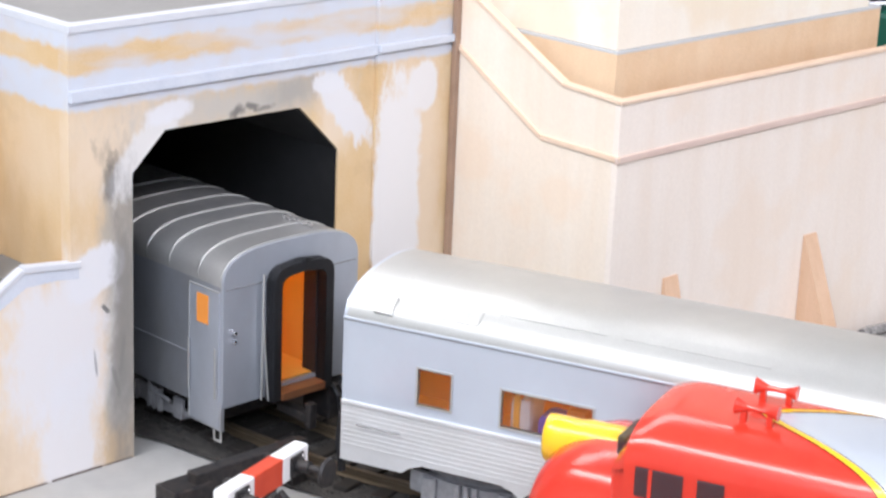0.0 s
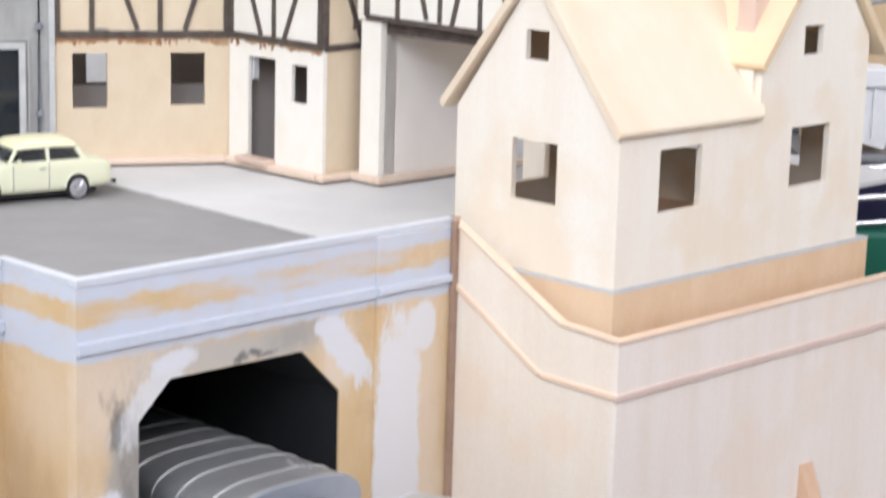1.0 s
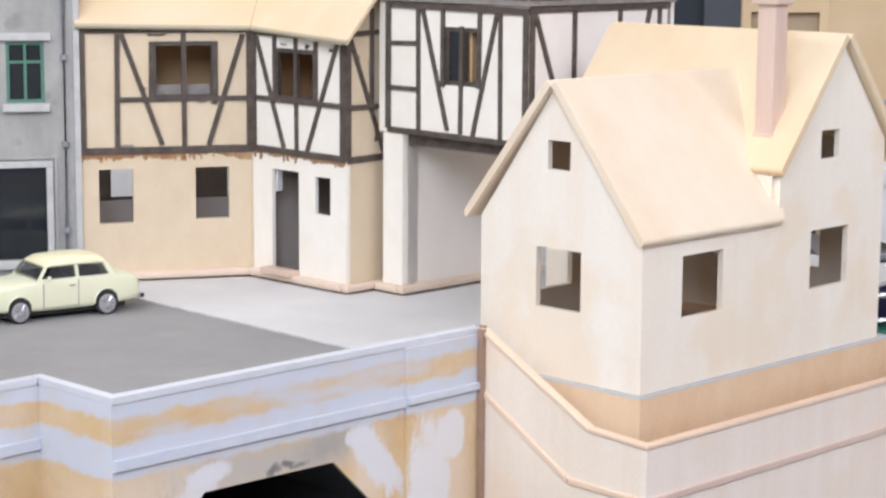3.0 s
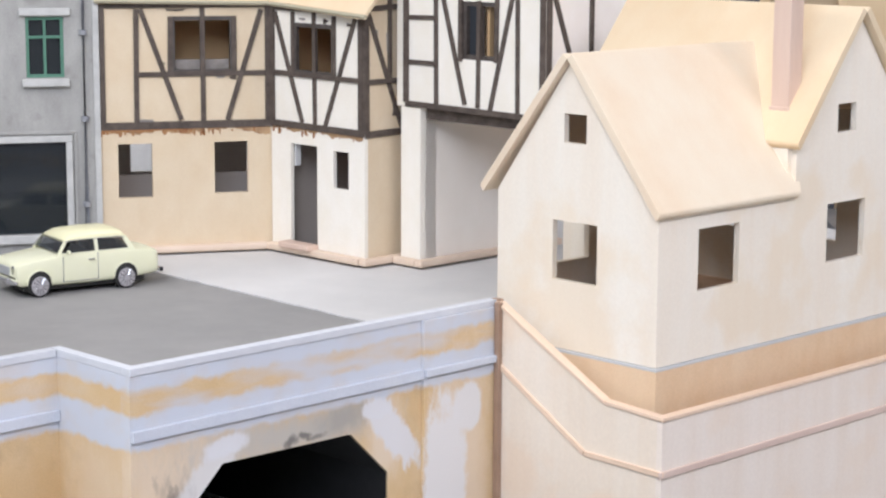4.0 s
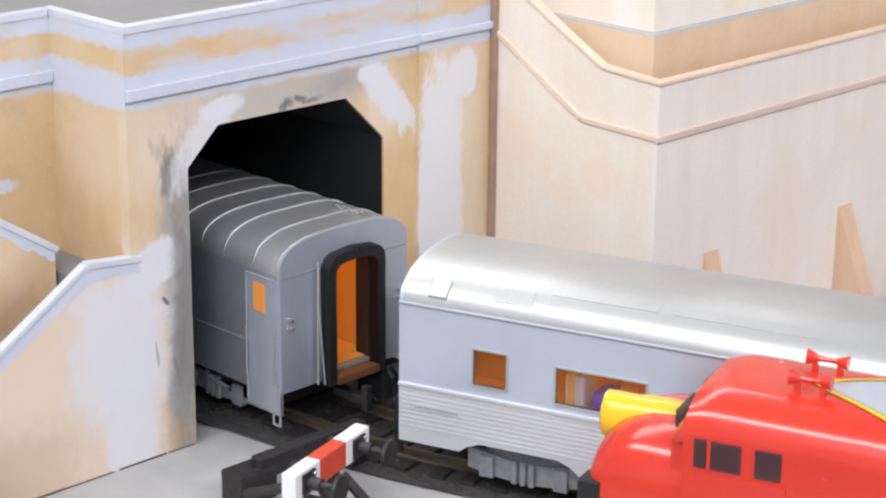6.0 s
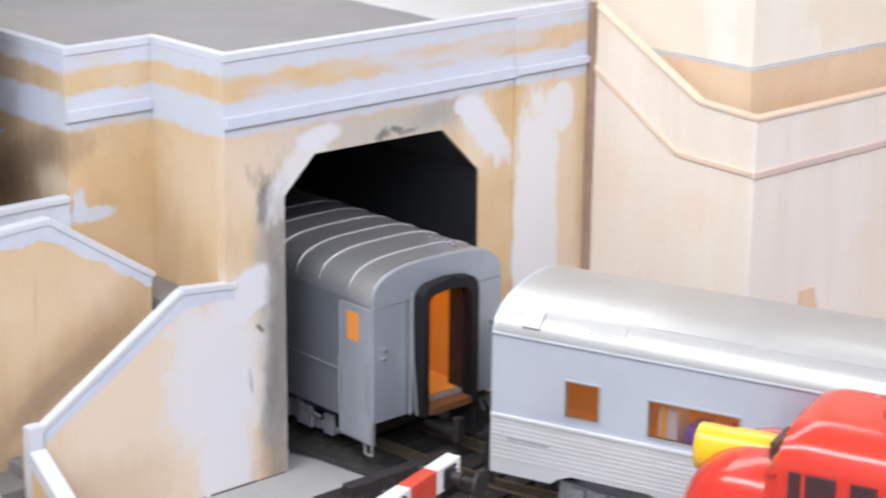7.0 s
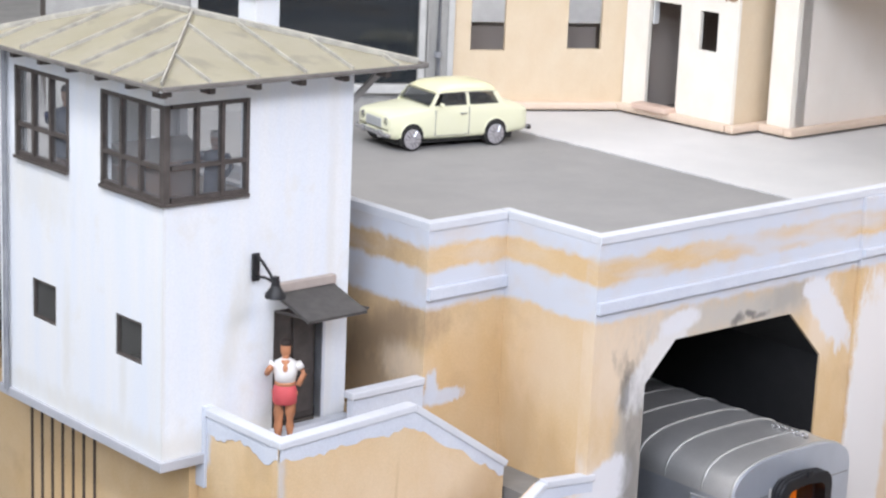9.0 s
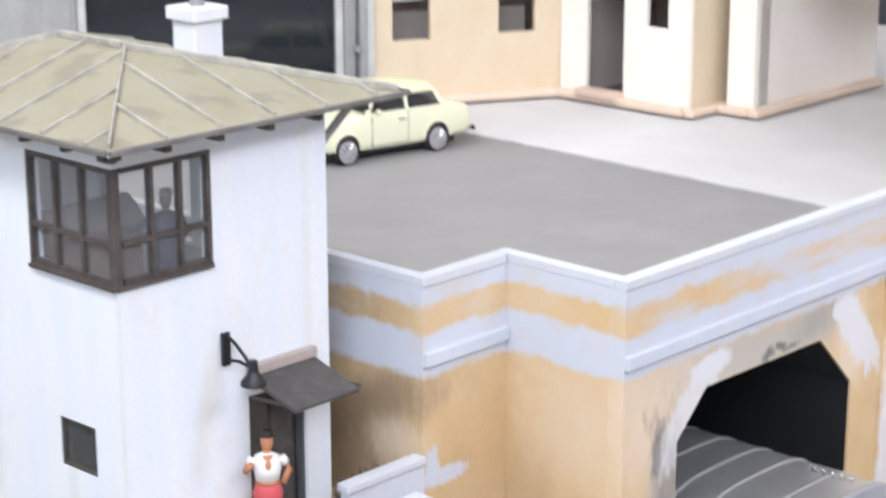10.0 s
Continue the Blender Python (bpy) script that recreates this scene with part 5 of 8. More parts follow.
    for x in (-0.154, -0.110):
        part("awning_bracket", tubem([(x, TY0 - 0.0005, 0.2500), (x, TY0 - 0.033, 0.2530)], 0.0010, 6), BROWN, aw)
    lp = part("wall_lamp", boxm(-0.1735, -0.1685, TY0 - 0.0030, TY0 - 0.0006, 0.2715, 0.2885, bevel=0.0008), RUBBER, h, "black enamel swan-neck lamp")
    part("lamp_arm", tubem([(-0.1710, TY0 - 0.003, 0.2870), (-0.1712, TY0 - 0.009, 0.2845), (-0.1716, TY0 - 0.017, 0.2790), (-0.1718, TY0 - 0.022, 0.2730)], 0.0009, 8), RUBBER, lp)
    part("lamp_arm", tubem([(-0.1710, TY0 - 0.003, 0.2745), (-0.1714, TY0 - 0.012, 0.2760), (-0.1718, TY0 - 0.0215, 0.2750)], 0.0009, 8), RUBBER, lp)
    smooth(part("lamp_neck", tubem([(-0.1718, TY0 - 0.0225, 0.2735), (-0.1718, TY0 - 0.0225, 0.2790)], [0.0026, 0.0022], 12), RUBBER, lp), 50)
    smooth(part("lamp_shade", tubem([(-0.1718, TY0 - 0.0225, 0.2755), (-0.1718, TY0 - 0.0225, 0.2720), (-0.1718, TY0 - 0.0225, 0.2685), (-0.1718, TY0 - 0.0225, 0.2665)], [0.0016, 0.0034, 0.0062, 0.0064], 16), RUBBER, lp), 50)
    # hipped roof with standing seams
    ex0, ex1, ey0, ey1, ez = -0.2505, -0.0600, 0.0965, 0.3165, 0.3945
    ya, yb2, rz = 0.1865, 0.2400, 0.4205
    xr = (ex0 + ex1) / 2
    xr = -0.168
    A, B = Vector((xr, ya, rz)), Vector((xr, yb2, rz))
    c1, c2, c3, c4 = (Vector((x, y, ez)) for x, y in ((ex0, ey0), (ex1, ey0), (ex1, ey1), (ex0, ey1)))
    roof = None
    for name, poly in (("roof_south", (c1, c2, A)), ("roof_east", (c2, c3, B, A)), ("roof_north", (c3, c4, B)), ("roof_west", (c4, c1, A, B))):
        bm = bmesh.new()
        bm.faces.new([bm.verts.new(p) for p in poly])
        bmesh.ops.solidify(bm, geom=bm.faces[:], thickness=0.0015)
        ob = part(name, bm, SEAM_ROOF, h, "pale olive sheet roof")
        roof = roof or ob

    def seam(a, b, w=0.0012, tall=0.0022):
        d = b - a
        lm = Matrix.Translation(a + d * 0.035) @ d.to_track_quat("X", "Z").to_matrix().to_4x4()
        part("seam", boxm(0, d.length * 0.965, -w / 2, w / 2, -0.0005, tall, bevel=0.0004, m=lm), SEAM, roof)

    for a, b, w in ((c1, A, 0.0012), (c2, A, 0.0046), (c3, B, 0.003), (c4, B, 0.003), (A, B, 0.004)):
        seam(a, b, w, 0.0028)
    for i in range(6):
        y = 0.1140 + 0.0338 * i
        if ya <= y <= yb2:
            seam(Vector((ex0, y, ez)), Vector((xr, y, rz)))
            seam(Vector((ex1, y, ez)), Vector((xr, y, rz)))
        else:
            f = (y - ey0) / (ya - ey0) if y < ya else (ey1 - y) / (ey1 - yb2)
            for ex in (ex0, ex1):
                seam(Vector((ex, y, ez)), Vector((ex + (xr - ex) * f, y, ez + (rz - ez) * f)))
    for i in range(5):
        x = -0.2165 + 0.0338 * i
        f = (x - ex0) / (xr - ex0) if x < xr else (ex1 - x) / (ex1 - xr)
        seam(Vector((x, ey0, ez)), Vector((x, ey0 + (ya - ey0) * f, ez + (rz - ez) * f)))
    for a in ((ex0, ex1, ey0 - 0.0025, ey0, ez - 0.0016, ez + 0.001), (ex0, ex1, ey1, ey1 + 0.0025, ez - 0.0016, ez + 0.001), (ex0 - 0.0025, ex0, ey0, ey1, ez - 0.0016, ez + 0.001), (ex1, ex1 + 0.0025, ey0, ey1, ez - 0.0016, ez + 0.001)):
        part("gutter", boxm(*a, bevel=0.0006), GUTTER, h, "dark brown eaves edge")
    part("soffit", boxm(ex0, ex1, ey0, ey1, ez - 0.0022, ez - 0.0012), WHITE_WALL, h, "whitewashed soffit")
    for i in range(6):
        x = -0.2475 + 0.0318 * i
        part("rafter_end", boxm(x, x + 0.0042, ey0 + 0.0030, ey0 + 0.0130, ez - 0.0064, ez - 0.0022, bevel=0.0008), BROWN, h)
    for i in range(7):
        y = 0.1010 + 0.0318 * i
        part("rafter_end", boxm(ex0 + 0.0030, ex0 + 0.0110, y, y + 0.0040, ez - 0.0060, ez - 0.0022, bevel=0.0008), BROWN, h)
    part("brace", boxm(-0.002, 0.002, 0, 0.002, -0.026, 0.026, m=Matrix.Translation((TX1 + 0.014, TY0 + 0.004, 0.3800)) @ Matrix.Rotation(radians(52), 4, "Y")), SEAM_GREY, h)
    ch = part("chimney", boxm(-0.1125, -0.0940, 0.1985, 0.2170, 0.395, 0.425, bevel=0.0006), WHITE_WALL, h, "white chimney with broad cap")
    part("cap", boxm(-0.1150, -0.0915, 0.1960, 0.2195, 0.4250, 0.4320, bevel=0.0008), WHITE_WALL, ch)
    part("pot", tubem([(-0.1032, 0.2078, 0.4315), (-0.1032, 0.2078, 0.4420)], 0.0040, 12), SEAM_GREY, ch)
    # sill course and pipe
    part("sill_course", boxm(TX0 - 0.0025, TX1, TY0 - 0.0025, TY0 + 0.02, 0.1655, 0.1715, bevel=0.0006), COPING_GREY, h)
    part("sill_course", boxm(TX0 - 0.0025, TX0 + 0.02, TY0 + 0.02, TY1, 0.1655, 0.1715, bevel=0.0006), COPING_GREY, h)
    smooth(part("downpipe", tubem([(TX0 - 0.003, 0.289, 0.17), (TX0 - 0.003, 0.289, 0.392)], 0.0018, 8), ZINC, h))
    # desk and shelves inside the cabin
    dk = thing("control_desk", "brown control desk inside the glazed signal cabin", "desk")
    part("desk_top", boxm(-0.224, -0.165, 0.176, 0.196, 0.331, 0.334, bevel=0.0006), DESK, dk)
    part("desk_body", boxm(-0.221, -0.168, 0.180, 0.196, 0.3002, 0.331), DESK, dk)
    bm = bmesh.new()
    sweep(bm, [(0.176, 0.334), (0.196, 0.334), (0.196, 0.345), (0.190, 0.346), (0.182, 0.341)], [-0.222, -0.205, -0.185, -0.168])
    part("desk_hood", bm, DESK_GREY, dk, "grey sloping control panel")
    part("stool", boxm(-0.1805, -0.1685, 0.146, 0.158, 0.3002, 0.3044, bevel=0.001), DESK, dk)


GUTTER = mat("dark_eaves", (0.12, 0.11, 0.10), 0.7, second=(0.20, 0.185, 0.17), grain=(90, 90, 90), amount=0.9)
STREAK_C, MOSS_C = (0.64, 0.62, 0.565), (0.50, 0.49, 0.44)
WHITE_STAINED = patched(WHITE_WALL, [
    (STREAK_C, -0.350, 0.178, 0.190, 0.0070, 2.2, 0.9, 0.55, 0, 1.2),
    (STREAK_C, -0.455, 0.2180, 0.0040, 0.034, 2.2, 0.8, 0.45, 0, 1.6),
    (STREAK_C, -0.392, 0.2120, 0.0034, 0.026, 2.2, 0.8, 0.45, 0, 1.6),
    (STREAK_C, -0.490, 0.3080, 0.036, 0.0160, 2.4, 0.9, 0.45, 0, 1.6),
    (STREAK_C, -0.3505, 0.240, 0.0016, 0.080, 2.0, 0.8, 0.45, 0, 1.6),
    (STREAK_C, -0.300, 0.2450, 0.0060, 0.032, 2.4, 0.9, 0.65, -14, 1.4),
    (STREAK_C, -0.268, 0.2150, 0.0050, 0.040, 2.2, 0.9, 0.55, 0, 1.4),
    (MOSS_C, -0.272, 0.1820, 0.0080, 0.0100, 2.4, 0.9, 0.55, 0, 1.6),
    (STREAK_C, -0.230, 0.2900, 0.0030, 0.085, 2.2, 0.9, 0.40, 0, 1.4),
    (STREAK_C, -0.318, 0.3850, 0.030, 0.0060, 2.4, 0.9, 0.45, 0, 1.6),
])
CABIN_W = mat("cabin_white", (0.80, 0.80, 0.79), 0.8, second=(0.74, 0.74, 0.72), grain=(30, 30, 30))
GLASS_S = glass("grey_pane", (0.10, 0.10, 0.095), 0.1, 0.50)
AWNING = mat("dark_roofing", (0.062, 0.057, 0.055), 0.75, second=(0.095, 0.088, 0.082), grain=(120, 120, 120), amount=0.9)
SEAM_BROWN = mat("pale_flashing", (0.42, 0.36, 0.32), 0.6, second=(0.34, 0.28, 0.25), grain=(120, 120, 120))
COPING_GREY = mat("grey_course", (0.40, 0.41, 0.445), 0.6, second=(0.49, 0.49, 0.52), grain=(50, 50, 50))
DESK_GREY = mat("grey_console", (0.25, 0.22, 0.20), 0.6, second=(0.19, 0.165, 0.15), grain=(40, 40, 40))
DESK = mat("desk_wood", (0.20, 0.12, 0.08), 0.5, second=(0.14, 0.085, 0.06), grain=(90, 90, 90))
signal_box()


def resample_line(pts, step):
    out = []
    for (u0, z0), (u1, z1) in zip(pts, pts[1:]):
        k = max(1, int((u1 - u0) / step))
        out += [(u0 + (u1 - u0) * i / k, z0 + (z1 - z0) * i / k) for i in range(k)]
    return out + [pts[-1]]


def base_and_stairs():
    b = thing("tower_base", "tan rendered base and landing under the signal box", "wall", kind="structure")
    part("base_wall", boxm(-0.2110, -0.066, 0.122, 0.42, 0, 0.1655), TAN, b)
    part("base_wall", boxm(-0.2035, -0.070, 0.050, 0.122, 0, 0.168), TAN, b)
    part("paving", boxm(-0.197, -0.067, 0.048, 0.116, 0.168, 0.1705), PAVE, b)
    for i in range(7):
        y = 0.2254 + 0.0128 * i
        part("slat", boxm(-0.2125, -0.2095, y - 0.0006, y + 0.0006, 0.012, 0.1655), SLAT, b, "dark vertical groove strip")
    part("foot_strip", boxm(-0.2132, -0.2111, 0.2265, 0.42, 0.0, 0.0085, bevel=0.0006), SKIRT, b, "narrow wooden foot strip")
    part("foot_block", boxm(-0.2180, -0.2110, 0.214, 0.226, 0.0, 0.009, bevel=0.0008), SKIRT, b)
    pl = thing("stair_parapet", "tan stair parapet wall with white coping and ragged lavender primer", "wall", kind="structure")
    # outer wall of the landing: west part and front part with slope
    FWs = face_m((-0.2050, 0.1215, 0), (0, -1))
    part("west_panel", panelm(rect(0, 0.0732, 0, 0.1945), [], FWs @ Matrix.Translation((0, 0.0003, 0)), 0.006), TAN_WEST, pl)
    FF = face_m((-0.2050, 0.042, 0), (1, 0))
    prof = [(0.0, 0.1945), (0.099, 0.1985), (0.1745, 0.1485)]
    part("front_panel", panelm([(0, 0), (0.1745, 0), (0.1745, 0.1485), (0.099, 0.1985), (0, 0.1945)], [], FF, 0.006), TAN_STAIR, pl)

    def coping(m, pts, w=0.0075, t=0.0046, side=0.0012):
        for (u0, z0), (u1, z1) in zip(pts, pts[1:]):
            d = Vector((u1 - u0, 0, z1 - z0))
            lm = m @ Matrix.Translation((u0, 0, z0)) @ Matrix.Rotation(-math.atan2(d.z, d.x), 4, "Y")
            part("coping", boxm(-0.0006, d.length + 0.0012, -side, w, 0, t, bevel=0.0008, m=lm), COPING, pl, "white coping strip")

    coping(FWs, [(-0.001, 0.1945), (0.0712, 0.1945)])
    coping(FF, prof)
    n = 44

    def under(m, pts, seed, drop, length):
        """Primer under a coping, with a ragged lower edge."""
        top, low = [], []
        for i in range(n + 1):
            s = length * i / n
            for (u0, z0), (u1, z1) in zip(pts, pts[1:]):
                if u0 <= s <= u1 + 1e-9:
                    z = z0 + (z1 - z0) * (s - u0) / (u1 - u0)
                    break
            top.append((s, z))
            low.append((s, z - drop * (1 + 0.55 * noise.noise(Vector((s * 70, seed, 1))) + 0.3 * noise.noise(Vector((s * 230, seed, 2))))))
        part("paint_band", panelm(low + top[::-1], [], m @ Matrix.Translation((0, -0.0002, 0)), 0.001), BLUEWHITE, pl, "ragged lavender primer")

    under(FF, prof, 3.3, 0.008, 0.1745)
    under(FWs, [(0, 0.1945), (0.0775, 0.1945)], 5.3, 0.009, 0.0775)
    # end pier where the west part meets the white wall
    part("pier", boxm(-0.2065, -0.2010, 0.1130, 0.1225, 0.150, 0.2005, bevel=0.0006), BLUEWHITE, pl)
    # front stair wall coping follows the retaining wall
    coping(F0, [(0.006, 0.1435), (-0.0345, 0.1478)][::-1], 0.0060)
    coping(F0, [(-0.1440, 0.0795), (-0.0350, 0.1476)], 0.0056, 0.0040)
    tp = [(-0.1425, 0.0800), (-0.035, 0.1475), (0.006, 0.1435)]
    lo = [(0.006, 0.1365), (-0.010, 0.1385), (-0.033, 0.1385), (-0.06, 0.1230), (-0.09, 0.1040), (-0.12, 0.0860), (-0.1425, 0.0710)]
    part("paint_band", panelm(tp + lo, [], F0 @ Matrix.Translation((0, -0.0002, 0)), 0.001), BLUEWHITE, pl)
    part("newel", boxm(-0.1522, -0.1424, -0.0024, 0.0058, 0.0, 0.0868, bevel=0.0008), COPING, pl, "white square newel block")
    # lower flight towards the viewer
    for x0, y0, deep, pts in ((-0.1526, -0.0026, 0.0094, [(0.0, 0.0690), (0.0455, 0.0380), (0.0965, 0.0030)]),
                              (-0.1965, 0.0415, 0.0060, [(0.0, 0.0722), (0.0465, 0.0728), (0.0590, 0.0682), (0.0825, 0.0460), (0.1260, 0.0040)])):
        m = face_m((x0, y0, 0), (0, -1))
        part("flight_panel", panelm([(0, 0), (pts[-1][0], 0)] + pts[::-1], [], m, deep), TAN_FLIGHT, pl)
        coping(m, pts, deep + 0.0010, 0.0040)
        low = [(u, z - 0.0075 - 0.0018 * noise.noise(Vector((u * 90, x0 * 50, 4)))) for u, z in resample_line(pts[:-1], 0.003)]
        part("paint_band", panelm(low + pts[-2::-1], [], m @ Matrix.Translation((0, -0.0002, 0)), 0.001), COPING, pl, "white primer under the coping")
    st = thing("stairs", "grey painted model stairs between the rendered walls", "stairs", kind="structure")
    for i in range(11):
        x = -0.028 - 0.0105 * i
        z = 0.1185 - 0.0068 * i
        part("step", boxm(x - 0.0105, x, 0.0105, 0.0415, 0, z, bevel=0.0004), STEP, st)
    part("landing", boxm(-0.0275, 0.0, 0.0105, 0.080, 0, 0.134), STEP, st)
    part("landing", boxm(-0.1903, -0.1441, 0.0105, 0.0415, 0, 0.0430), STEP, st)
    for i in range(7):
        x = -0.0715 + 0.0063 * i
        part("step", boxm(x, x + 0.0063, 0.0485, 0.080, 0, 0.1635 - 0.0048 * i, bevel=0.0004), STEP, st)
    for i in range(8):
        y = 0.0105 - 0.0112 * i
        part("step", boxm(-0.1903, -0.1530, y - 0.0112, y, 0, 0.0380 - 0.0047 * i, bevel=0.0004), STEP, st)
    sp = thing("landing_parapet", "low parapet with white coping beside the tower door", "wall", kind="structure")
    part("panel", boxm(-0.1225, -0.0665, 0.0795, 0.0850, 0.165, 0.1985), BLUEWHITE, sp)
    bush = thing("dry_brush", "dark dry brush tufts behind the low parapet", "brush")
    rb = random.Random(21)
    for k in range(30):
        bm = bmesh.new()
        cx, cy, sz = rb.uniform(-0.098, -0.070), rb.uniform(0.095, 0.115), rb.uniform(0.006, 0.026)
        for _ in range(6):
            a, tl = rb.uniform(0, math.tau), rb.uniform(0.2, 0.8)
            tip = Vector((cx + 0.004 * math.cos(a), cy + 0.004 * math.sin(a), 0.1706 + sz * tl + 0.004))
            tube(bm, [(cx, cy, 0.1704), (Vector((cx, cy, 0.1704)) + tip) / 2 + Vector((0.001, 0, 0.001)), tip], [0.0007, 0.0006, 0.0002], 4)
        part("tuft", bm, BRUSH, bush)
    part("coping", boxm(-0.1240, -0.0666, 0.0780, 0.0865, 0.1985, 0.2030, bevel=0.0008), COPING, sp)


TAN_STAIR = patched(TAN, [
    (PALE_C, -0.175, 0.120, 0.060, 0.070, 1.2, 0.6, 0.28),
    # darker brown along the slope of the flight
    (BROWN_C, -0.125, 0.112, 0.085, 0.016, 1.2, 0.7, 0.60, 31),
    (DEEP_BROWN_C, -0.150, 0.090, 0.060, 0.008, 1.6, 0.7, 0.45, 31),
    (BROWN_C, -0.160, 0.150, 0.0010, 0.016, 1.8, 0.8, 0.35, -3, 2.4),
    (BROWN_C, -0.190, 0.085, 0.0080, 0.050, 1.8, 0.8, 0.30, 0, 1.6),
    (PALE_C, -0.110, 0.150, 0.030, 0.020, 1.4, 0.7, 0.30),
    (WASH_C, -0.2455, 0.105, 0.0034, 0.090, 1.8, 0.7, 0.45, 0, 1.8),
    (BAND_C, -0.2462, 0.130, 0.0024, 0.060, 2.0, 0.6, 0.50, 0, 1.8),
])
TAN_WEST = patched(TAN, [
    (BAND_C, -0.2500, 0.120, 0.0026, 0.060, 2.0, 0.6, 0.45, 0, 1.8),
    (BROWN_C, -0.290, 0.080, 0.030, 0.060, 1.4, 0.7, 0.45),
    (BAND_C, -0.3200, 0.178, 0.0060, 0.014, 1.8, 0.4, 0.85, 0, 2.0),
])
TAN_FLIGHT = patched(TAN, [
    # brown stains, and a darker tone towards the ground
    (BROWN_C, -0.225, 0.030, 0.034, 0.052, 1.4, 0.8, 0.80),
    (DEEP_BROWN_C, -0.215, 0.006, 0.060, 0.014, 2.2, 0.7, 0.60, 0, 1.6),
    (DARK_C, -0.222, 0.022, 0.0022, 0.006, 2.4, 0.5, 0.60, 0, 2.4),
])
SLAT = mat("groove_and_shade_line", (0.10, 0.075, 0.06), 0.8)
STEP = mat("grey_step", (0.22, 0.215, 0.205), 0.85, second=(0.15, 0.145, 0.14), grain=(60, 60, 60), bump=0.2)
base_and_stairs()

ROAD_DARK = mat("dark_road_paint", (0.095, 0.095, 0.088), 0.85, second=(0.135, 0.13, 0.12), grain=(30, 30, 30), amount=0.9, fine=0.08, fine_scale=1500, bump=0.3)
side_road = thing("side_road", "dark grey painted road beside the tower base", "road", kind="structure")
part("road_surface", boxm(-0.75, -0.2142, -0.6, 1.2, 0.0, 0.0010), ROAD_DARK, side_road)
part("road_surface", boxm(-0.2142, -0.2068, -0.6, 0.1215, 0.0, 0.0010), ROAD_DARK, side_road)

# ---- tracks ----
DV, NV = Vector((-0.33, 0.944, 0)), Vector((-0.944, -0.33, 0))


def along(d, n):
    return DV * d + NV * n


LINE_A = [Vector((0.1415, 0.62, 0)), Vector((0.1415, 0.30, 0)), Vector((0.1415, 0.06, 0)), Vector((0.1422, -0.02, 0)), Vector((0.1470, -0.07, 0)), Vector((0.157, -0.125, 0))] + [along(d, -0.1067) for d in (-0.25, -0.40, -0.60, -0.85)]
LINE_B = [along(d, 0.033) for d in (-0.165, -0.35, -0.6, -0.9)]


def resample(pts, step):
    out, carry = [], 0.0
    for a, b in zip(pts, pts[1:]):
        L = (b - a).length
        s = carry
        while s < L:
            out.append((a + (b - a) * (s / L), (b - a).normalized()))
            s += step
        carry = s - L
    return out


def track(name, line, label):
    t = thing(name, label, "track", group="railway tracks")
    for side in (-0.0225, 0.0225):
        pts = [p + Vector((-d.y, d.x, 0)) * side for p, d in resample(line, 0.02)]
        bm = bmesh.new()
        prof = [(-0.0017, 0.0125), (0.0017, 0.0125), (0.0017, 0.0105), (0.0007, 0.0095), (0.0007, 0.0065), (0.0028, 0.0055), (-0.0028, 0.0055), (-0.0007, 0.0065), (-0.0007, 0.0095), (-0.0017, 0.0105)]
        rings = []
        for i, p in enumerate(pts):
            d = (pts[min(i + 1, len(pts) - 1)] - pts[max(i - 1, 0)]).normalized()
            q = Vector((-d.y, d.x, 0))
            rings.append([bm.verts.new(p + q * a + Vector((0, 0, z))) for a, z in prof])
        for a, b in zip(rings, rings[1:]):
            for k in range(len(prof)):
                bm.faces.new((a[k], a[(k + 1) % len(prof)], b[(k + 1) % len(prof)], b[k]))
        part("rail", bm, RAIL, t, "brown brass rail")
    for p, d in resample(line, 0.0225):
        m = Matrix.Translation(p) @ Matrix.Rotation(math.atan2(d.y, d.x), 4, "Z")
        part("sleeper", boxm(-0.0055, 0.0055, -0.040, 0.040, 0.0005, 0.0058, bevel=0.0005, m=m), SLEEPER, t)


track("railway_track", LINE_A, "curved brass-railed track on dark ballast")
track("railway_track", LINE_B, "brass-railed track beside the coaches")


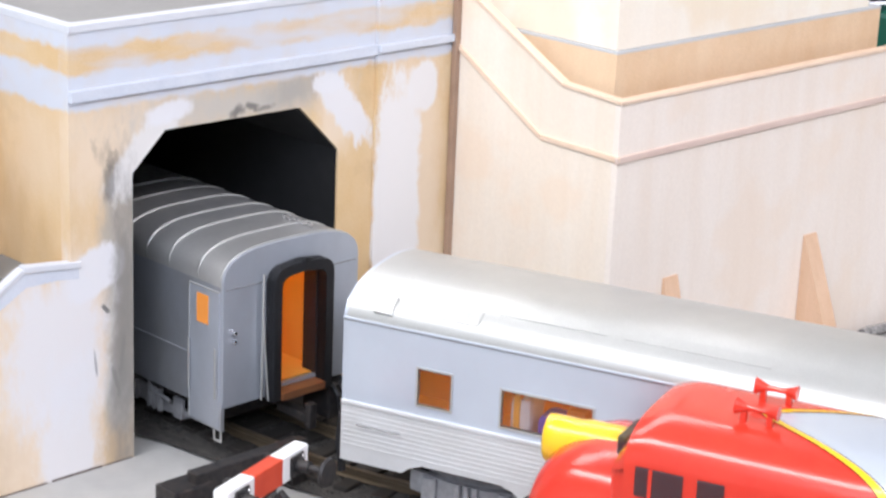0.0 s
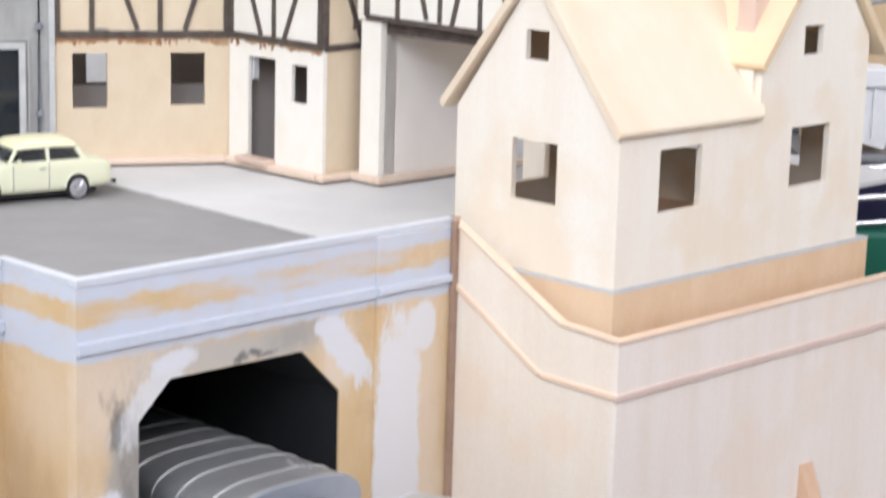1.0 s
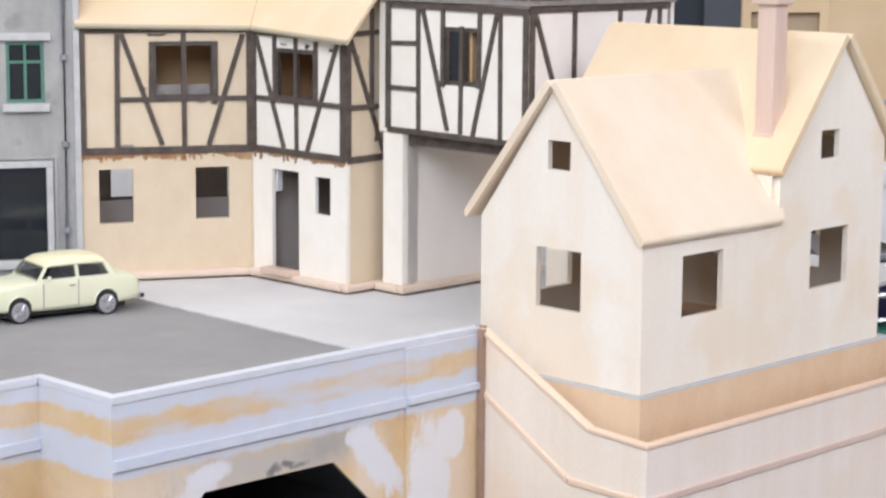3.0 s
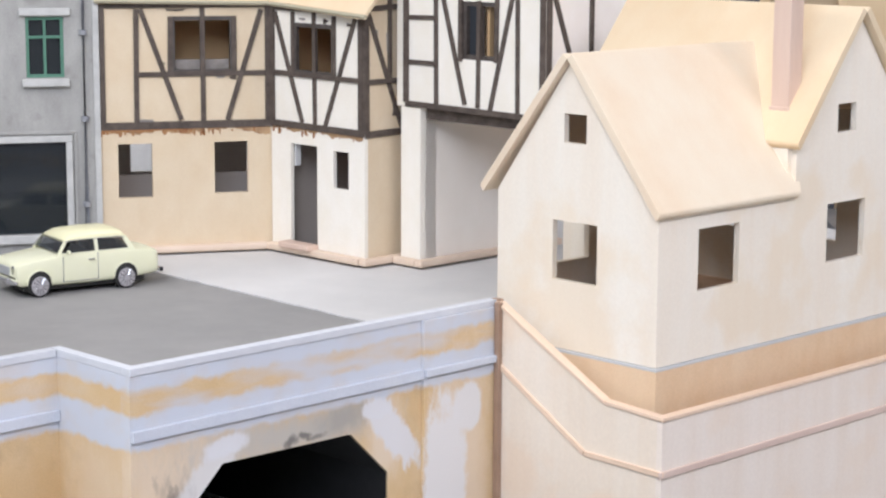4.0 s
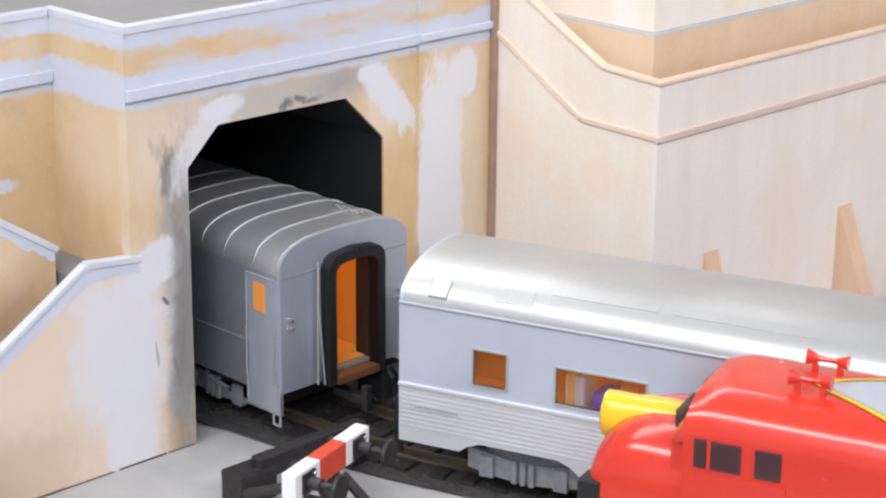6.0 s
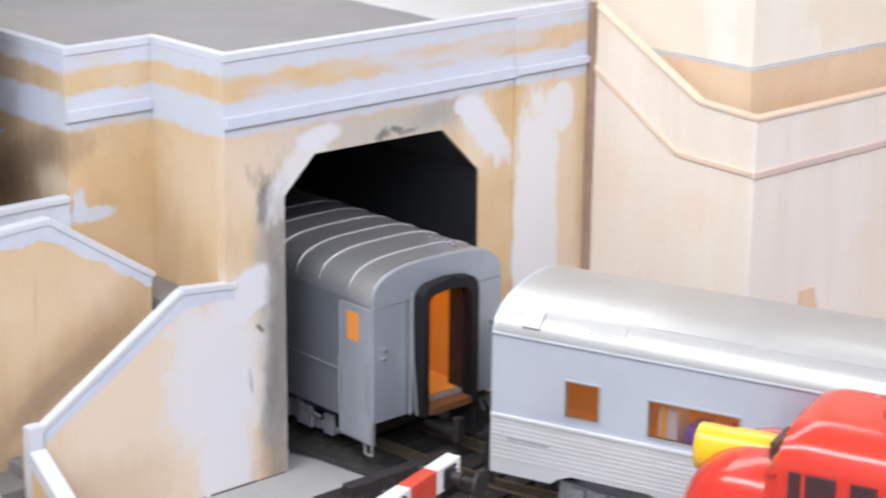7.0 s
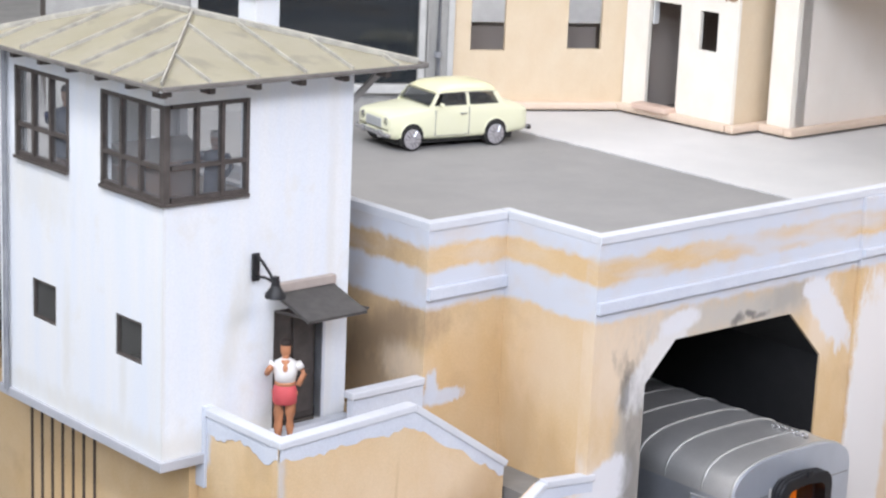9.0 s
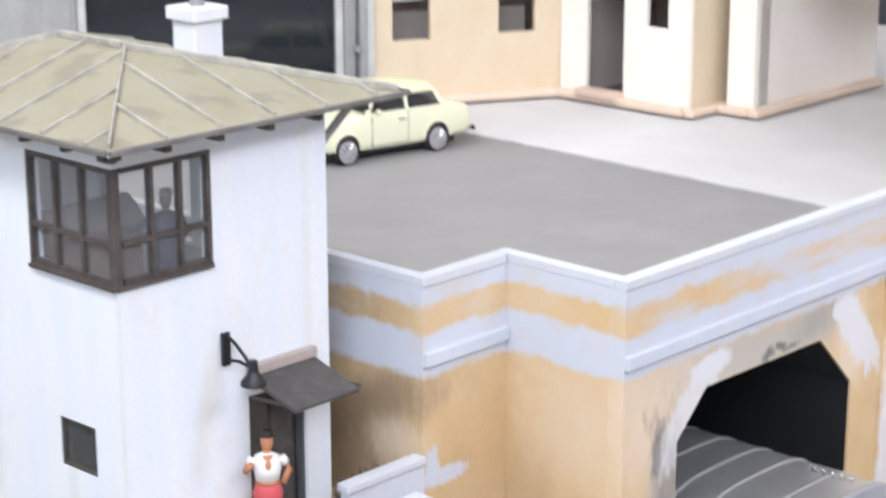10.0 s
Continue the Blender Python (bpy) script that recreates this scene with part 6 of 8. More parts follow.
def ballast():
    bm = bmesh.new()
    n = 0
    rnd = random.Random(3)
    out = [(0.070, 0.6), (0.072, 0.03), (0.079, 0.003), (0.084, -0.034), (0.095, -0.10), (0.105, -0.137), (0.114, -0.165), (0.16, -0.30), (0.25, -0.60), (0.37, -1.0), (0.62, -1.0), (0.40, -0.30), (0.235, -0.012), (0.222, 0.0), (0.222, 0.6)]
    lo = [bm.verts.new((x, y, 0.0004)) for x, y in out]
    f = bm.faces.new(lo)
    r = bmesh.ops.inset_region(bm, faces=[f], thickness=0.006, depth=0)
    for v in f.verts:
        v.co.z = 0.0028
    tagged(part("ballast_bed", bm, BALLAST), "dark brown track ballast bed", "ballast", kind="structure")
    verts, faces = [], []
    for line in (LINE_A,):
        for p, d in resample(line, 0.0024):
            if p.y < -0.62 or p.y > 0.10:
                continue
            for _ in range(11):
                q = p + Vector((-d.y, d.x, 0)) * rnd.uniform(-0.052, 0.052) + d * rnd.uniform(-0.002, 0.002)
                s = rnd.uniform(0.0007, 0.0017)
                z = 0.0028 + s * 0.4
                b = len(verts)
                for ax in ((1, 0, 0), (-1, 0, 0), (0, 1, 0), (0, -1, 0), (0, 0, 1), (0, 0, -1)):
                    v = Vector(ax) * s * rnd.uniform(0.6, 1.2)
                    verts.append((q.x + v.x, q.y + v.y, z + v.z))
                for a, c, e in ((0, 2, 4), (2, 1, 4), (1, 3, 4), (3, 0, 4), (2, 0, 5), (1, 2, 5), (3, 1, 5), (0, 3, 5)):
                    faces.append((b + a, b + c, b + e))
    me = bpy.data.meshes.new("ballast_stones")
    me.from_pydata(verts, [], faces)
    me.materials.append(BALLAST)
    tagged(new("ballast_stones", me), "loose dark ballast stones between the sleepers", "gravel", kind="stuff")


ballast()

# thin raised forecourt at the foot of the wall; dark strips imitate the contact shadow
court = thing("forecourt", "pale grey forecourt slab at the foot of the wall", "pavement", kind="structure")
part("slab", flat_sheet([(-0.1420, -0.0004), (0.0765, -0.0004), (0.0815, -0.034), (0.0925, -0.10), (0.1025, -0.137), (0.1115, -0.165), (0.1575, -0.30), (-0.20, -0.30), (-0.20, -0.1000), (-0.1420, -0.1000)], 0.0027, 0.0027), GROUND, court)
for a, b, t in ((-0.140, -0.102, 0.0006), (-0.098, -0.060, 0.0011), (-0.060, -0.021, 0.0007), (-0.017, 0.022, 0.0010), (0.024, 0.046, 0.0006)):
    part("contact_shade", boxm(a, b, -0.0008, 0.0006, 0.0020, 0.0028 + t, bevel=0.0002), SLAT, court, "dark strip in place of the wall's contact shadow")


def side_ballast():
    """Pale gravel strip of the side track beyond the dark road."""
    rnd = random.Random(17)
    edge = [(-0.2465 + 0.003 * noise.noise(Vector((y * 40, 2, 0))) + 0.0015 * noise.noise(Vector((y * 160, 5, 0))), y) for y in np.arange(-0.30, 0.80, 0.006)]
    bm = bmesh.new()
    lo = [bm.verts.new((x, y, 0.0012)) for x, y in edge]
    hi = [bm.verts.new((x - 0.010, y, 0.0036)) for x, y in edge]
    far = [bm.verts.new((-0.360, y, 0.0036)) for x, y in edge]
    for a, b in ((lo, hi), (hi, far)):
        for i in range(len(edge) - 1):
            bm.faces.new((a[i], a[i + 1], b[i + 1], b[i]))
    bmesh.ops.recalc_face_normals(bm, faces=bm.faces)
    tagged(part("side_ballast_bed", bm, GRAVEL), "pale grey gravel bed beside the dark road", "ballast", kind="structure")
    verts, faces = [], []
    for _ in range(4200):
        q = (rnd.uniform(-0.345, -0.247), rnd.uniform(-0.10, 0.45))
        s = rnd.uniform(0.0009, 0.0022)
        b = len(verts)
        for ax in ((1, 0, 0), (-1, 0, 0), (0, 1, 0), (0, -1, 0), (0, 0, 1), (0, 0, -1)):
            v = Vector(ax) * s * rnd.uniform(0.6, 1.2)
            verts.append((q[0] + v.x, q[1] + v.y, 0.0036 + v.z))
        for a, c, e in ((0, 2, 4), (2, 1, 4), (1, 3, 4), (3, 0, 4), (2, 0, 5), (1, 2, 5), (3, 1, 5), (0, 3, 5)):
            faces.append((b + a, b + c, b + e))
    me = bpy.data.meshes.new("gravel_stones")
    me.from_pydata(verts, [], faces)
    me.materials.append(GRAVEL)
    tagged(new("gravel_stones", me), "loose pale grey gravel stones on the side track", "gravel", kind="stuff")


GRAVEL = mat("grey_gravel", (0.30, 0.30, 0.295), 0.9, second=(0.42, 0.42, 0.41), grain=(160, 160, 160), amount=1.0, fine=0.2, fine_scale=700, bump=0.6)
side_ballast()
track("railway_track", [Vector((-0.3000, -0.30, 0)), Vector((-0.3000, 0.80, 0))], "straight brass-railed track on pale gravel")

# ---- silver coaches ----
CW, EAVE, RTOP, SKIRT_Z = 0.0585, 0.1265, 0.1565, 0.040


def roof_section(inset=0.0, n=34, w=CW, top=RTOP, eave=EAVE, p=0.62, q=0.72):
    pts = []
    for i in range(n + 1):
        a = math.pi * i / n
        c, s = math.cos(a), math.sin(a)
        pts.append((math.copysign(abs(c) ** p, c) * (w - inset), eave + abs(s) ** q * (top - eave - inset)))
    return pts


def roof_shell(parent, x0, x1, material, name="roof", inset=0.0, lift=0.0, label="", p=0.62, q=0.72, eave=EAVE, top=0.1505):
    bm = bmesh.new()
    o = roof_section(inset, top=top, p=p, q=q, eave=eave)
    o = [(y, z + lift) for y, z in o]
    i = [(y * 0.965, z - 0.0022) for y, z in o][::-1]
    sweep(bm, o + i, [x0, x1])
    return smooth(part(name, bm, material, parent, label), 35)


def bogie(parent, x):
    b = part("bogie", boxm(x - 0.030, x + 0.030, -0.0428, 0.0428, 0.026, 0.036, bevel=0.002), TRUCK, parent, "grey six-spoke bogie with side frames")
    for s in (-1, 1):
        bm = bmesh.new()
        sweep(bm, [(s * 0.0430, 0.020), (s * 0.0480, 0.020), (s * 0.0480, 0.034), (s * 0.0430, 0.034)], [x - 0.040, x - 0.012, x + 0.012, x + 0.040], scale=[(1, 1, 0), (1, 1, -0.004), (1, 1, -0.004), (1, 1, 0)])
        part("side_frame", bm, TRUCK, b)
        for dx in (-0.026, 0.026):
            part("axle_box", boxm(x + dx - 0.005, x + dx + 0.005, s * 0.047 - 0.0040, s * 0.047 + 0.0040, 0.016, 0.031, bevel=0.001), TRUCK, b)
            smooth(part("wheel", tubem([(x + dx, s * 0.0215, 0.0235), (x + dx, s * 0.0255, 0.0235)], 0.0112, 20), STEEL_BLACK, b), 30)
        for dx in (-0.006, 0.0, 0.006):
            smooth(part("spring", tubem([(x + dx, s * 0.0500, 0.016), (x + dx, s * 0.0500, 0.032)], 0.0024, 8), TRUCK, b), 40)


def coach(m, length, label, windows, end_open, ribs, fluted):
    """Body frame: local x = 0 at the near end, the coach runs to -x; local +y is the side seen."""
    c = thing("railway_coach", label, "coach", m, group="silver coaches")
    L = length
    low = 0.0745 if fluted else SKIRT_Z
    eave = 0.1295 if fluted else EAVE
    skin = SILVER_BARE if fluted else SILVER_SHADED
    upper = SILVER if fluted else SILVER_SHADED
    crown = 0.1535 if fluted else 0.1505
    for s in (1, -1):
        fm = Matrix.Translation((-L, s * CW, 0)) @ (Matrix.Rotation(math.pi, 4, "Z") @ Matrix.Translation((-L, 0, 0)) if s > 0 else Matrix())
        holes = []
        for x0, x1, z0, z1 in (windows if s > 0 else []):
            holes.append(rect(-x1, -x0, z0, z1) if s > 0 else rect(L + x0, L + x1, z0, z1))
        sw = part("side_wall", panelm(rect(0.0023, L - 0.0023, low, eave + 0.0005), holes, fm, 0.0025), upper, c, "silver painted side with lit windows")
        if fluted:
            part("skirt_panel", panelm([(0, 0.0345), (0.044, 0.0345), (0.049, 0.0385), (0.058, 0.0420), (0.112, 0.0420), (0.121, 0.0385), (0.126, 0.0345), (0.131, 0.0320), (L - 0.14, 0.032), (L - 0.126, 0.0345), (L - 0.121, 0.0385), (L - 0.112, 0.0420), (L - 0.058, 0.0420), (L - 0.049, 0.0385), (L - 0.044, 0.0345), (L, 0.0345), (L, low), (0, low)], [], fm @ Matrix.Translation((0, -0.0004, 0)), 0.0029), skin, c, "bright bare metal lower side")
            for k in range(9):
                z = 0.0445 + 0.0031 * k
                part("flute", boxm(0.0005, L - 0.0005, -0.0006, 0.0002, z, z + 0.0021, bevel=0.0003, m=fm), skin, c)
            part("belt_strip", boxm(0, L, -0.0018, 0.0002, 0.0728, 0.0754, bevel=0.0006, m=fm), skin, c)
            part("gutter", boxm(0, L, -0.0010, 0.0003, eave - 0.0004, eave + 0.0010, bevel=0.0003, m=fm), SILVER, c)
            part("gutter_gap", boxm(0, L, -0.0004, 0.0003, eave - 0.0012, eave - 0.0005, m=fm), TRUCK, c)
        if s > 0:
            for x0, x1, z0, z1 in windows:
                a, b = -x1, -x0
                wf = part("window", boxm(a - 0.0012, a, -0.0010, 0.0020, z0 - 0.0012, z1 + 0.0012, m=fm), SILVER_ROOF, c, "amber lit window with silver frame")
                for q in ((b, b + 0.0012, z0 - 0.0012, z1 + 0.0012), (a, b, z1, z1 + 0.0012), (a, b, z0 - 0.0012, z0)):
                    part("frame", boxm(q[0], q[1], -0.0010, 0.0020, q[2], q[3], m=fm), SILVER_ROOF, wf)
                part("pane", boxm(a, b, 0.0012, 0.0016, z0, z1, m=fm), AMBER, wf)
    pq = (0.88, 0.98) if fluted else (0.62, 0.72)
    rf = roof_shell(c, -L, -0.0022, SILVER_ROOF if fluted else SILVER_ARCH, label="matt silver arched roof", p=pq[0], q=pq[1], eave=eave, top=crown)
    for x in ribs:
        roof_shell(rf, x - 0.0008, x + 0.0008, SILVER_ROOF, "roof_rib", lift=0.0009)
    # end wall with doorway
    sec = [(y, z) for y, z in roof_section(top=crown, p=pq[0], q=pq[1], eave=eave)]
    outline = [(CW, 0.0435)] + [(y, z) for y, z in sec] + [(-CW, 0.0435)]
    em = Matrix(((0, -1, 0, 0), (1, 0, 0, 0), (0, 0, 1, 0), (0, 0, 0, 1)))
    door = [rect(-0.0160, 0.0215, 0.050, 0.1285)] if end_open else []
    part("end_wall", panelm([(y, z) for y, z in outline], door, em, 0.0022), upper if fluted else SILVER_END, c, "flat silver coach end")
    part("end_wall", panelm([(y, z) for y, z in outline], [], Matrix.Translation((-L, 0, 0)) @ em, 0.0022), SILVER, c)
    part("floor", boxm(-L + 0.002, -0.003, -CW + 0.003, CW - 0.003, 0.044, 0.049), TRUCK, c)
    # lit interior
    li = part("interior_lining", boxm(-0.120, -0.116, -CW + 0.004, CW - 0.004, 0.050, 0.128), ORANGE_IN, c)
    for s in (-1, 1):
        part("interior_wall", boxm(-L + 0.01 if not end_open else -0.116, -0.004, s * 0.030 - 0.001, s * 0.030 + 0.001, 0.050, 0.128), ORANGE_IN, li) if (end_open or s < 0) else None
    part("interior_floor", boxm(-L + 0.01, -0.004, -CW + 0.004, CW - 0.004, 0.0495, 0.0505), ORANGE_IN, li)
    part("light_strip", boxm(-L * 0.7, -0.02, -0.006, 0.006, 0.134, 0.1365), LAMP, c, "glowing ceiling lamp strip")
    bogie(c, -0.085)
    bogie(c, -L + 0.085)
    part("underframe", boxm(-L + 0.14, -0.14, -0.030, 0.030, 0.030, 0.044, bevel=0.002), STEEL_BLACK, c)
    cp = part("coupler", boxm(-0.01, 0.022, -0.004, 0.004, 0.026, 0.032, bevel=0.001), STEEL_BLACK, c, "black hook coupler")
    part("hook", boxm(0.018, 0.024, -0.003, 0.003, 0.022, 0.040, bevel=0.001), STEEL_BLACK, cp)
    return c


AMBER = glass("amber_pane", (0.30, 0.12, 0.03), 0.12, 0.22)
c1 = coach(Matrix.Translation((0.1415, -0.0500, 0)) @ Matrix.Rotation(radians(-90), 4, "Z"), 0.62,
           "silver corridor coach with open end door emerging from the tunnel", [], True, [-0.0035, -0.0275, -0.0590, -0.0840, -0.1110, -0.1380, -0.1650], False)


def coach_one_details(c):
    # the side seen from the stairs is local -y here
    fm = Matrix.Translation((-0.62, -CW, 0))
    L = 0.62
    dr = part("vestibule_door", boxm(L - 0.0345, L - 0.0035, -0.0009, 0.0006, 0.0290, 0.1230, m=fm), SILVER_END, c, "silver vestibule door with amber window")
    for q in ((L - 0.0352, L - 0.0345, 0.029, 0.1237), (L - 0.0345, L - 0.0035, 0.123, 0.1237)):
        part("door_edge", boxm(q[0], q[1], -0.0013, 0.0006, q[2], q[3], m=fm), SILVER_ROOF, dr)
    part("door_window", boxm(L - 0.0265, L - 0.0145, -0.0012, 0.0005, 0.0985, 0.1185, m=fm), AMBER_LIT, dr, "amber door window, glowing in place of light from inside")
    part("grab_rail", tubem([fm @ Vector((L - 0.0330, -0.003, 0.050)), fm @ Vector((L - 0.0330, -0.003, 0.085))], 0.0006, 6), SILVER_ROOF, dr)
    part("grab_rail", tubem([fm @ Vector((L - 0.0050, -0.003, 0.050)), fm @ Vector((L - 0.0050, -0.003, 0.085))], 0.0006, 6), SILVER_ROOF, dr)
    part("belt_strip", boxm(0, L - 0.036, -0.0010, 0.0004, 0.0725, 0.0740, m=fm), SILVER_SHADED, c)
    part("step", boxm(L - 0.034, L - 0.001, -0.0004, 0.0022, 0.0270, 0.0470, m=fm), SILVER_SHADED, c)
    for a, b in (((L - 0.003, 0.028), (L - 0.003, 0.019)), ((L - 0.010, 0.028), (L - 0.010, 0.019)), ((L - 0.003, 0.019), (L - 0.010, 0.019))):
        part("stirrup", tubem([fm @ Vector((a[0], 0.001, a[1])), fm @ Vector((b[0], 0.001, b[1]))], 0.0008, 6), SILVER_ROOF, c)
    # rubber gangway round the doorway
    def loop(y0, y1, z0, z1, r):
        pts = [(y0, z0), (y0, z1 - r)]
        for i in range(1, 6):
            a = math.pi - i * math.pi / 10
            pts.append((y0 + r + r * math.cos(a), z1 - r + r * math.sin(a)))
        pts.append(((y0 + y1) / 2, z1 + 0.0015))
        for i in range(1, 6):
            a = math.pi / 2 - i * math.pi / 10
            pts.append((y1 - r + r * math.cos(a), z1 - r + r * math.sin(a)))
        return pts + [(y1, z0)]
    em = Matrix(((0, -1, 0, 0), (1, 0, 0, 0), (0, 0, 1, 0), (0, 0, 0, 1)))
    o = loop(-0.0225, 0.0280, 0.0420, 0.1350, 0.011)
    i = loop(-0.0165, 0.0220, 0.0420, 0.1285, 0.007)
    gw = part("gangway", panelm(o + i[::-1], [], Matrix.Translation((0.0095, 0, 0)) @ em, 0.0100), RUBBER, c, "black rubber gangway bellows")
    for x in (0.002, 0.005, 0.008):
        o2 = [(y * 1.03 + 0.0002, z + 0.0008) for y, z in o]
        part("bellows_rib", panelm(o2 + i[::-1], [], Matrix.Translation((x + 0.0012, 0, 0)) @ em, 0.0014), RUBBER, gw)
    part("gangway_plate", boxm(-0.010, 0.0115, -0.0163, 0.0210, 0.0425, 0.0475), RUST_PLATE, gw, "brown gangway floor plate")
    part("door_jamb", boxm(-0.0130, 0.0006, 0.0210, 0.0250, 0.0500, 0.1285, bevel=0.0006), RUBBER, gw, "black lining inside the doorway")
    part("door_jamb", boxm(-0.0110, -0.0024, -0.0195, -0.0161, 0.0500, 0.1285, bevel=0.0006), RUBBER, gw)
    part("latch", boxm(0.0090, 0.0115, 0.0005, 0.0055, 0.1350, 0.1395, bevel=0.0006), RUBBER, gw)
    part("headstock", boxm(-0.080, -0.0260, -0.0480, 0.0480, 0.0220, 0.0430, bevel=0.001), STEEL_BLACK, c, "black steel headstock")
    part("end_step", boxm(-0.022, 0.006, 0.0300, 0.0520, 0.0150, 0.0400, bevel=0.002), STEEL_BLACK, c, "black steel end step")
    for y, z in ((0.034, 0.018), (0.041, 0.014), (0.048, 0.020)):
        hs = part("brake_hose", tubem([(0.004, y, 0.040), (0.011, y, 0.034), (0.012, y + 0.002, z)], 0.0018, 8), RUBBER, c)
        part("hose_end", boxm(0.0105, 0.0140, y - 0.0002, y + 0.0038, z - 0.002, z + 0.002, bevel=0.0005), CHROME, hs)
    for x in (-0.098, -0.152):
        part("side_pipe", tubem([(x, -0.0500, 0.040), (x + 0.012, -0.0520, 0.030), (x + 0.030, -0.0500, 0.026)], 0.0016, 8), TRUCK, c)
    part("end_seam", boxm(-0.0001, 0.0004, -0.0560, -0.0240, 0.1250, 0.1256), TRUCK, c)
    part("end_seam", boxm(-0.0001, 0.0004, 0.0290, 0.0560, 0.1250, 0.1256), TRUCK, c)
    part("spring_bar", tubem([(0.004, -0.0290, 0.044), (0.004, -0.0280, 0.132)], 0.0008, 6), SILVER_ROOF, c)
    part("spring_bar", tubem([(0.008, -0.0265, 0.044), (0.004, -0.0288, 0.110)], 0.0006, 6), SILVER_ROOF, c)
    for z in (0.088, 0.094):
        part("lamp_bracket", boxm(0.0, 0.003, -0.0515, -0.0490, z, z + 0.0025, bevel=0.0004), CHROME, c)
        part("lamp_bracket", boxm(0.0, 0.003, 0.0480, 0.0505, z - 0.002, z + 0.0005, bevel=0.0004), CHROME, c)
    for k in range(5):
        x = -0.014 - 0.0062 * k
        rv = part("roof_vent", tubem([(x, 0.026, 0.1440), (x, 0.026, 0.1500)], 0.0010, 8), CHROME, c)
        part("vent_ring", tubem([(x + 0.0026 * math.cos(q), 0.026, 0.1512 + 0.0018 * math.sin(q)) for q in [math.tau * i / 12 for i in range(13)]], 0.0005, 5), CHROME, rv)


# pane emits faintly itself, imitating lamplight from inside the coach
AMBER_LIT = glow("amber_glow_pane", (0.70, 0.25, 0.045), 0.10)
RUST_PLATE = mat("brown_plate", (0.16, 0.06, 0.025), 0.6, second=(0.22, 0.09, 0.03), grain=(90, 90, 90))
coach_one_details(c1)
M2 = Matrix.Translation(along(-0.1695, -0.0507 - CW)) @ Matrix.Rotation(math.atan2(DV.y, DV.x), 4, "Z")
c2 = coach(M2, 0.70, "silver streamlined coach with fluted lower sides and amber windows", [(-0.0758, -0.0532, 0.0828, 0.1062), (-0.1690, -0.1098, 0.0805, 0.1040), (-0.27, -0.20, 0.0805, 0.1040), (-0.37, -0.30, 0.0805, 0.1040)], False, [], True)


def coach_two_details(c):
    # raised hatches and long walkway plates on the shoulder of the roof
    for x0, x1, u0, u1, tall in ((-0.0330, -0.0200, 0.0475, 0.0570, 0.0026), (-0.0900, -0.0640, 0.0460, 0.0545, 0.0010), (-0.1700, -0.1000, 0.0360, 0.0450, 0.0004), (-0.2700, -0.1800, 0.0360, 0.0450, 0.0004)):
        top = lambda y: 0.1295 + (1 - (y / CW) ** (2 / 0.88)) ** 0.49 * (0.1535 - 0.1295)
        slope = math.atan2(top(u1) - top(u0), u1 - u0)
        hm = Matrix.Translation((0, u0, top(u0))) @ Matrix.Rotation(slope, 4, "X")
        part("roof_hatch", boxm(x0, x1, 0, (u1 - u0) / math.cos(slope), -0.0020, tall, bevel=min(0.0012, tall * 0.4), m=hm), SILVER_ROOF, c)
    for k in range(8):
        x = -0.05 - 0.05 * k
        roof_shell(c, x - 0.0003, x + 0.0003, SILVER_ROOF, "roof_seam", lift=0.00012, p=0.88, q=0.98, eave=0.1295, top=0.1535)
    part("gangway", boxm(0.0, 0.014, -0.024, 0.024, 0.046, 0.130, bevel=0.004), RUBBER, c, "black rubber gangway bellows")
    part("grab_rail", tubem([(-0.012, CW + 0.0022, 0.0610), (-0.043, CW + 0.0022, 0.0610)], 0.0006, 6), CHROME, c)
    part("hose", tubem([(0.006, 0.046, 0.060), (0.008, 0.046, 0.040), (0.006, 0.045, 0.020)], 0.0028, 8), RUBBER, c)
    # seats with coloured backs behind the long window
    for k, col in enumerate((SEAT_A, SEAT_B, SEAT_C)):
        x = -0.120 - 0.018 * k
        part("seat", boxm(x - 0.007, x + 0.007, 0.030, 0.0535, 0.0506, 0.0985 - 0.009 * (k % 2), bevel=0.004), col, c)


SEAT_A = mat("grey_seat", (0.62, 0.64, 0.70), 0.8)
SEAT_B = mat("blue_seat", (0.05, 0.04, 0.55), 0.8)
SEAT_C = mat("orange_seat", (0.70, 0.22, 0.04), 0.8)
coach_two_details(c2)

# ---- red diesel locomotive ----


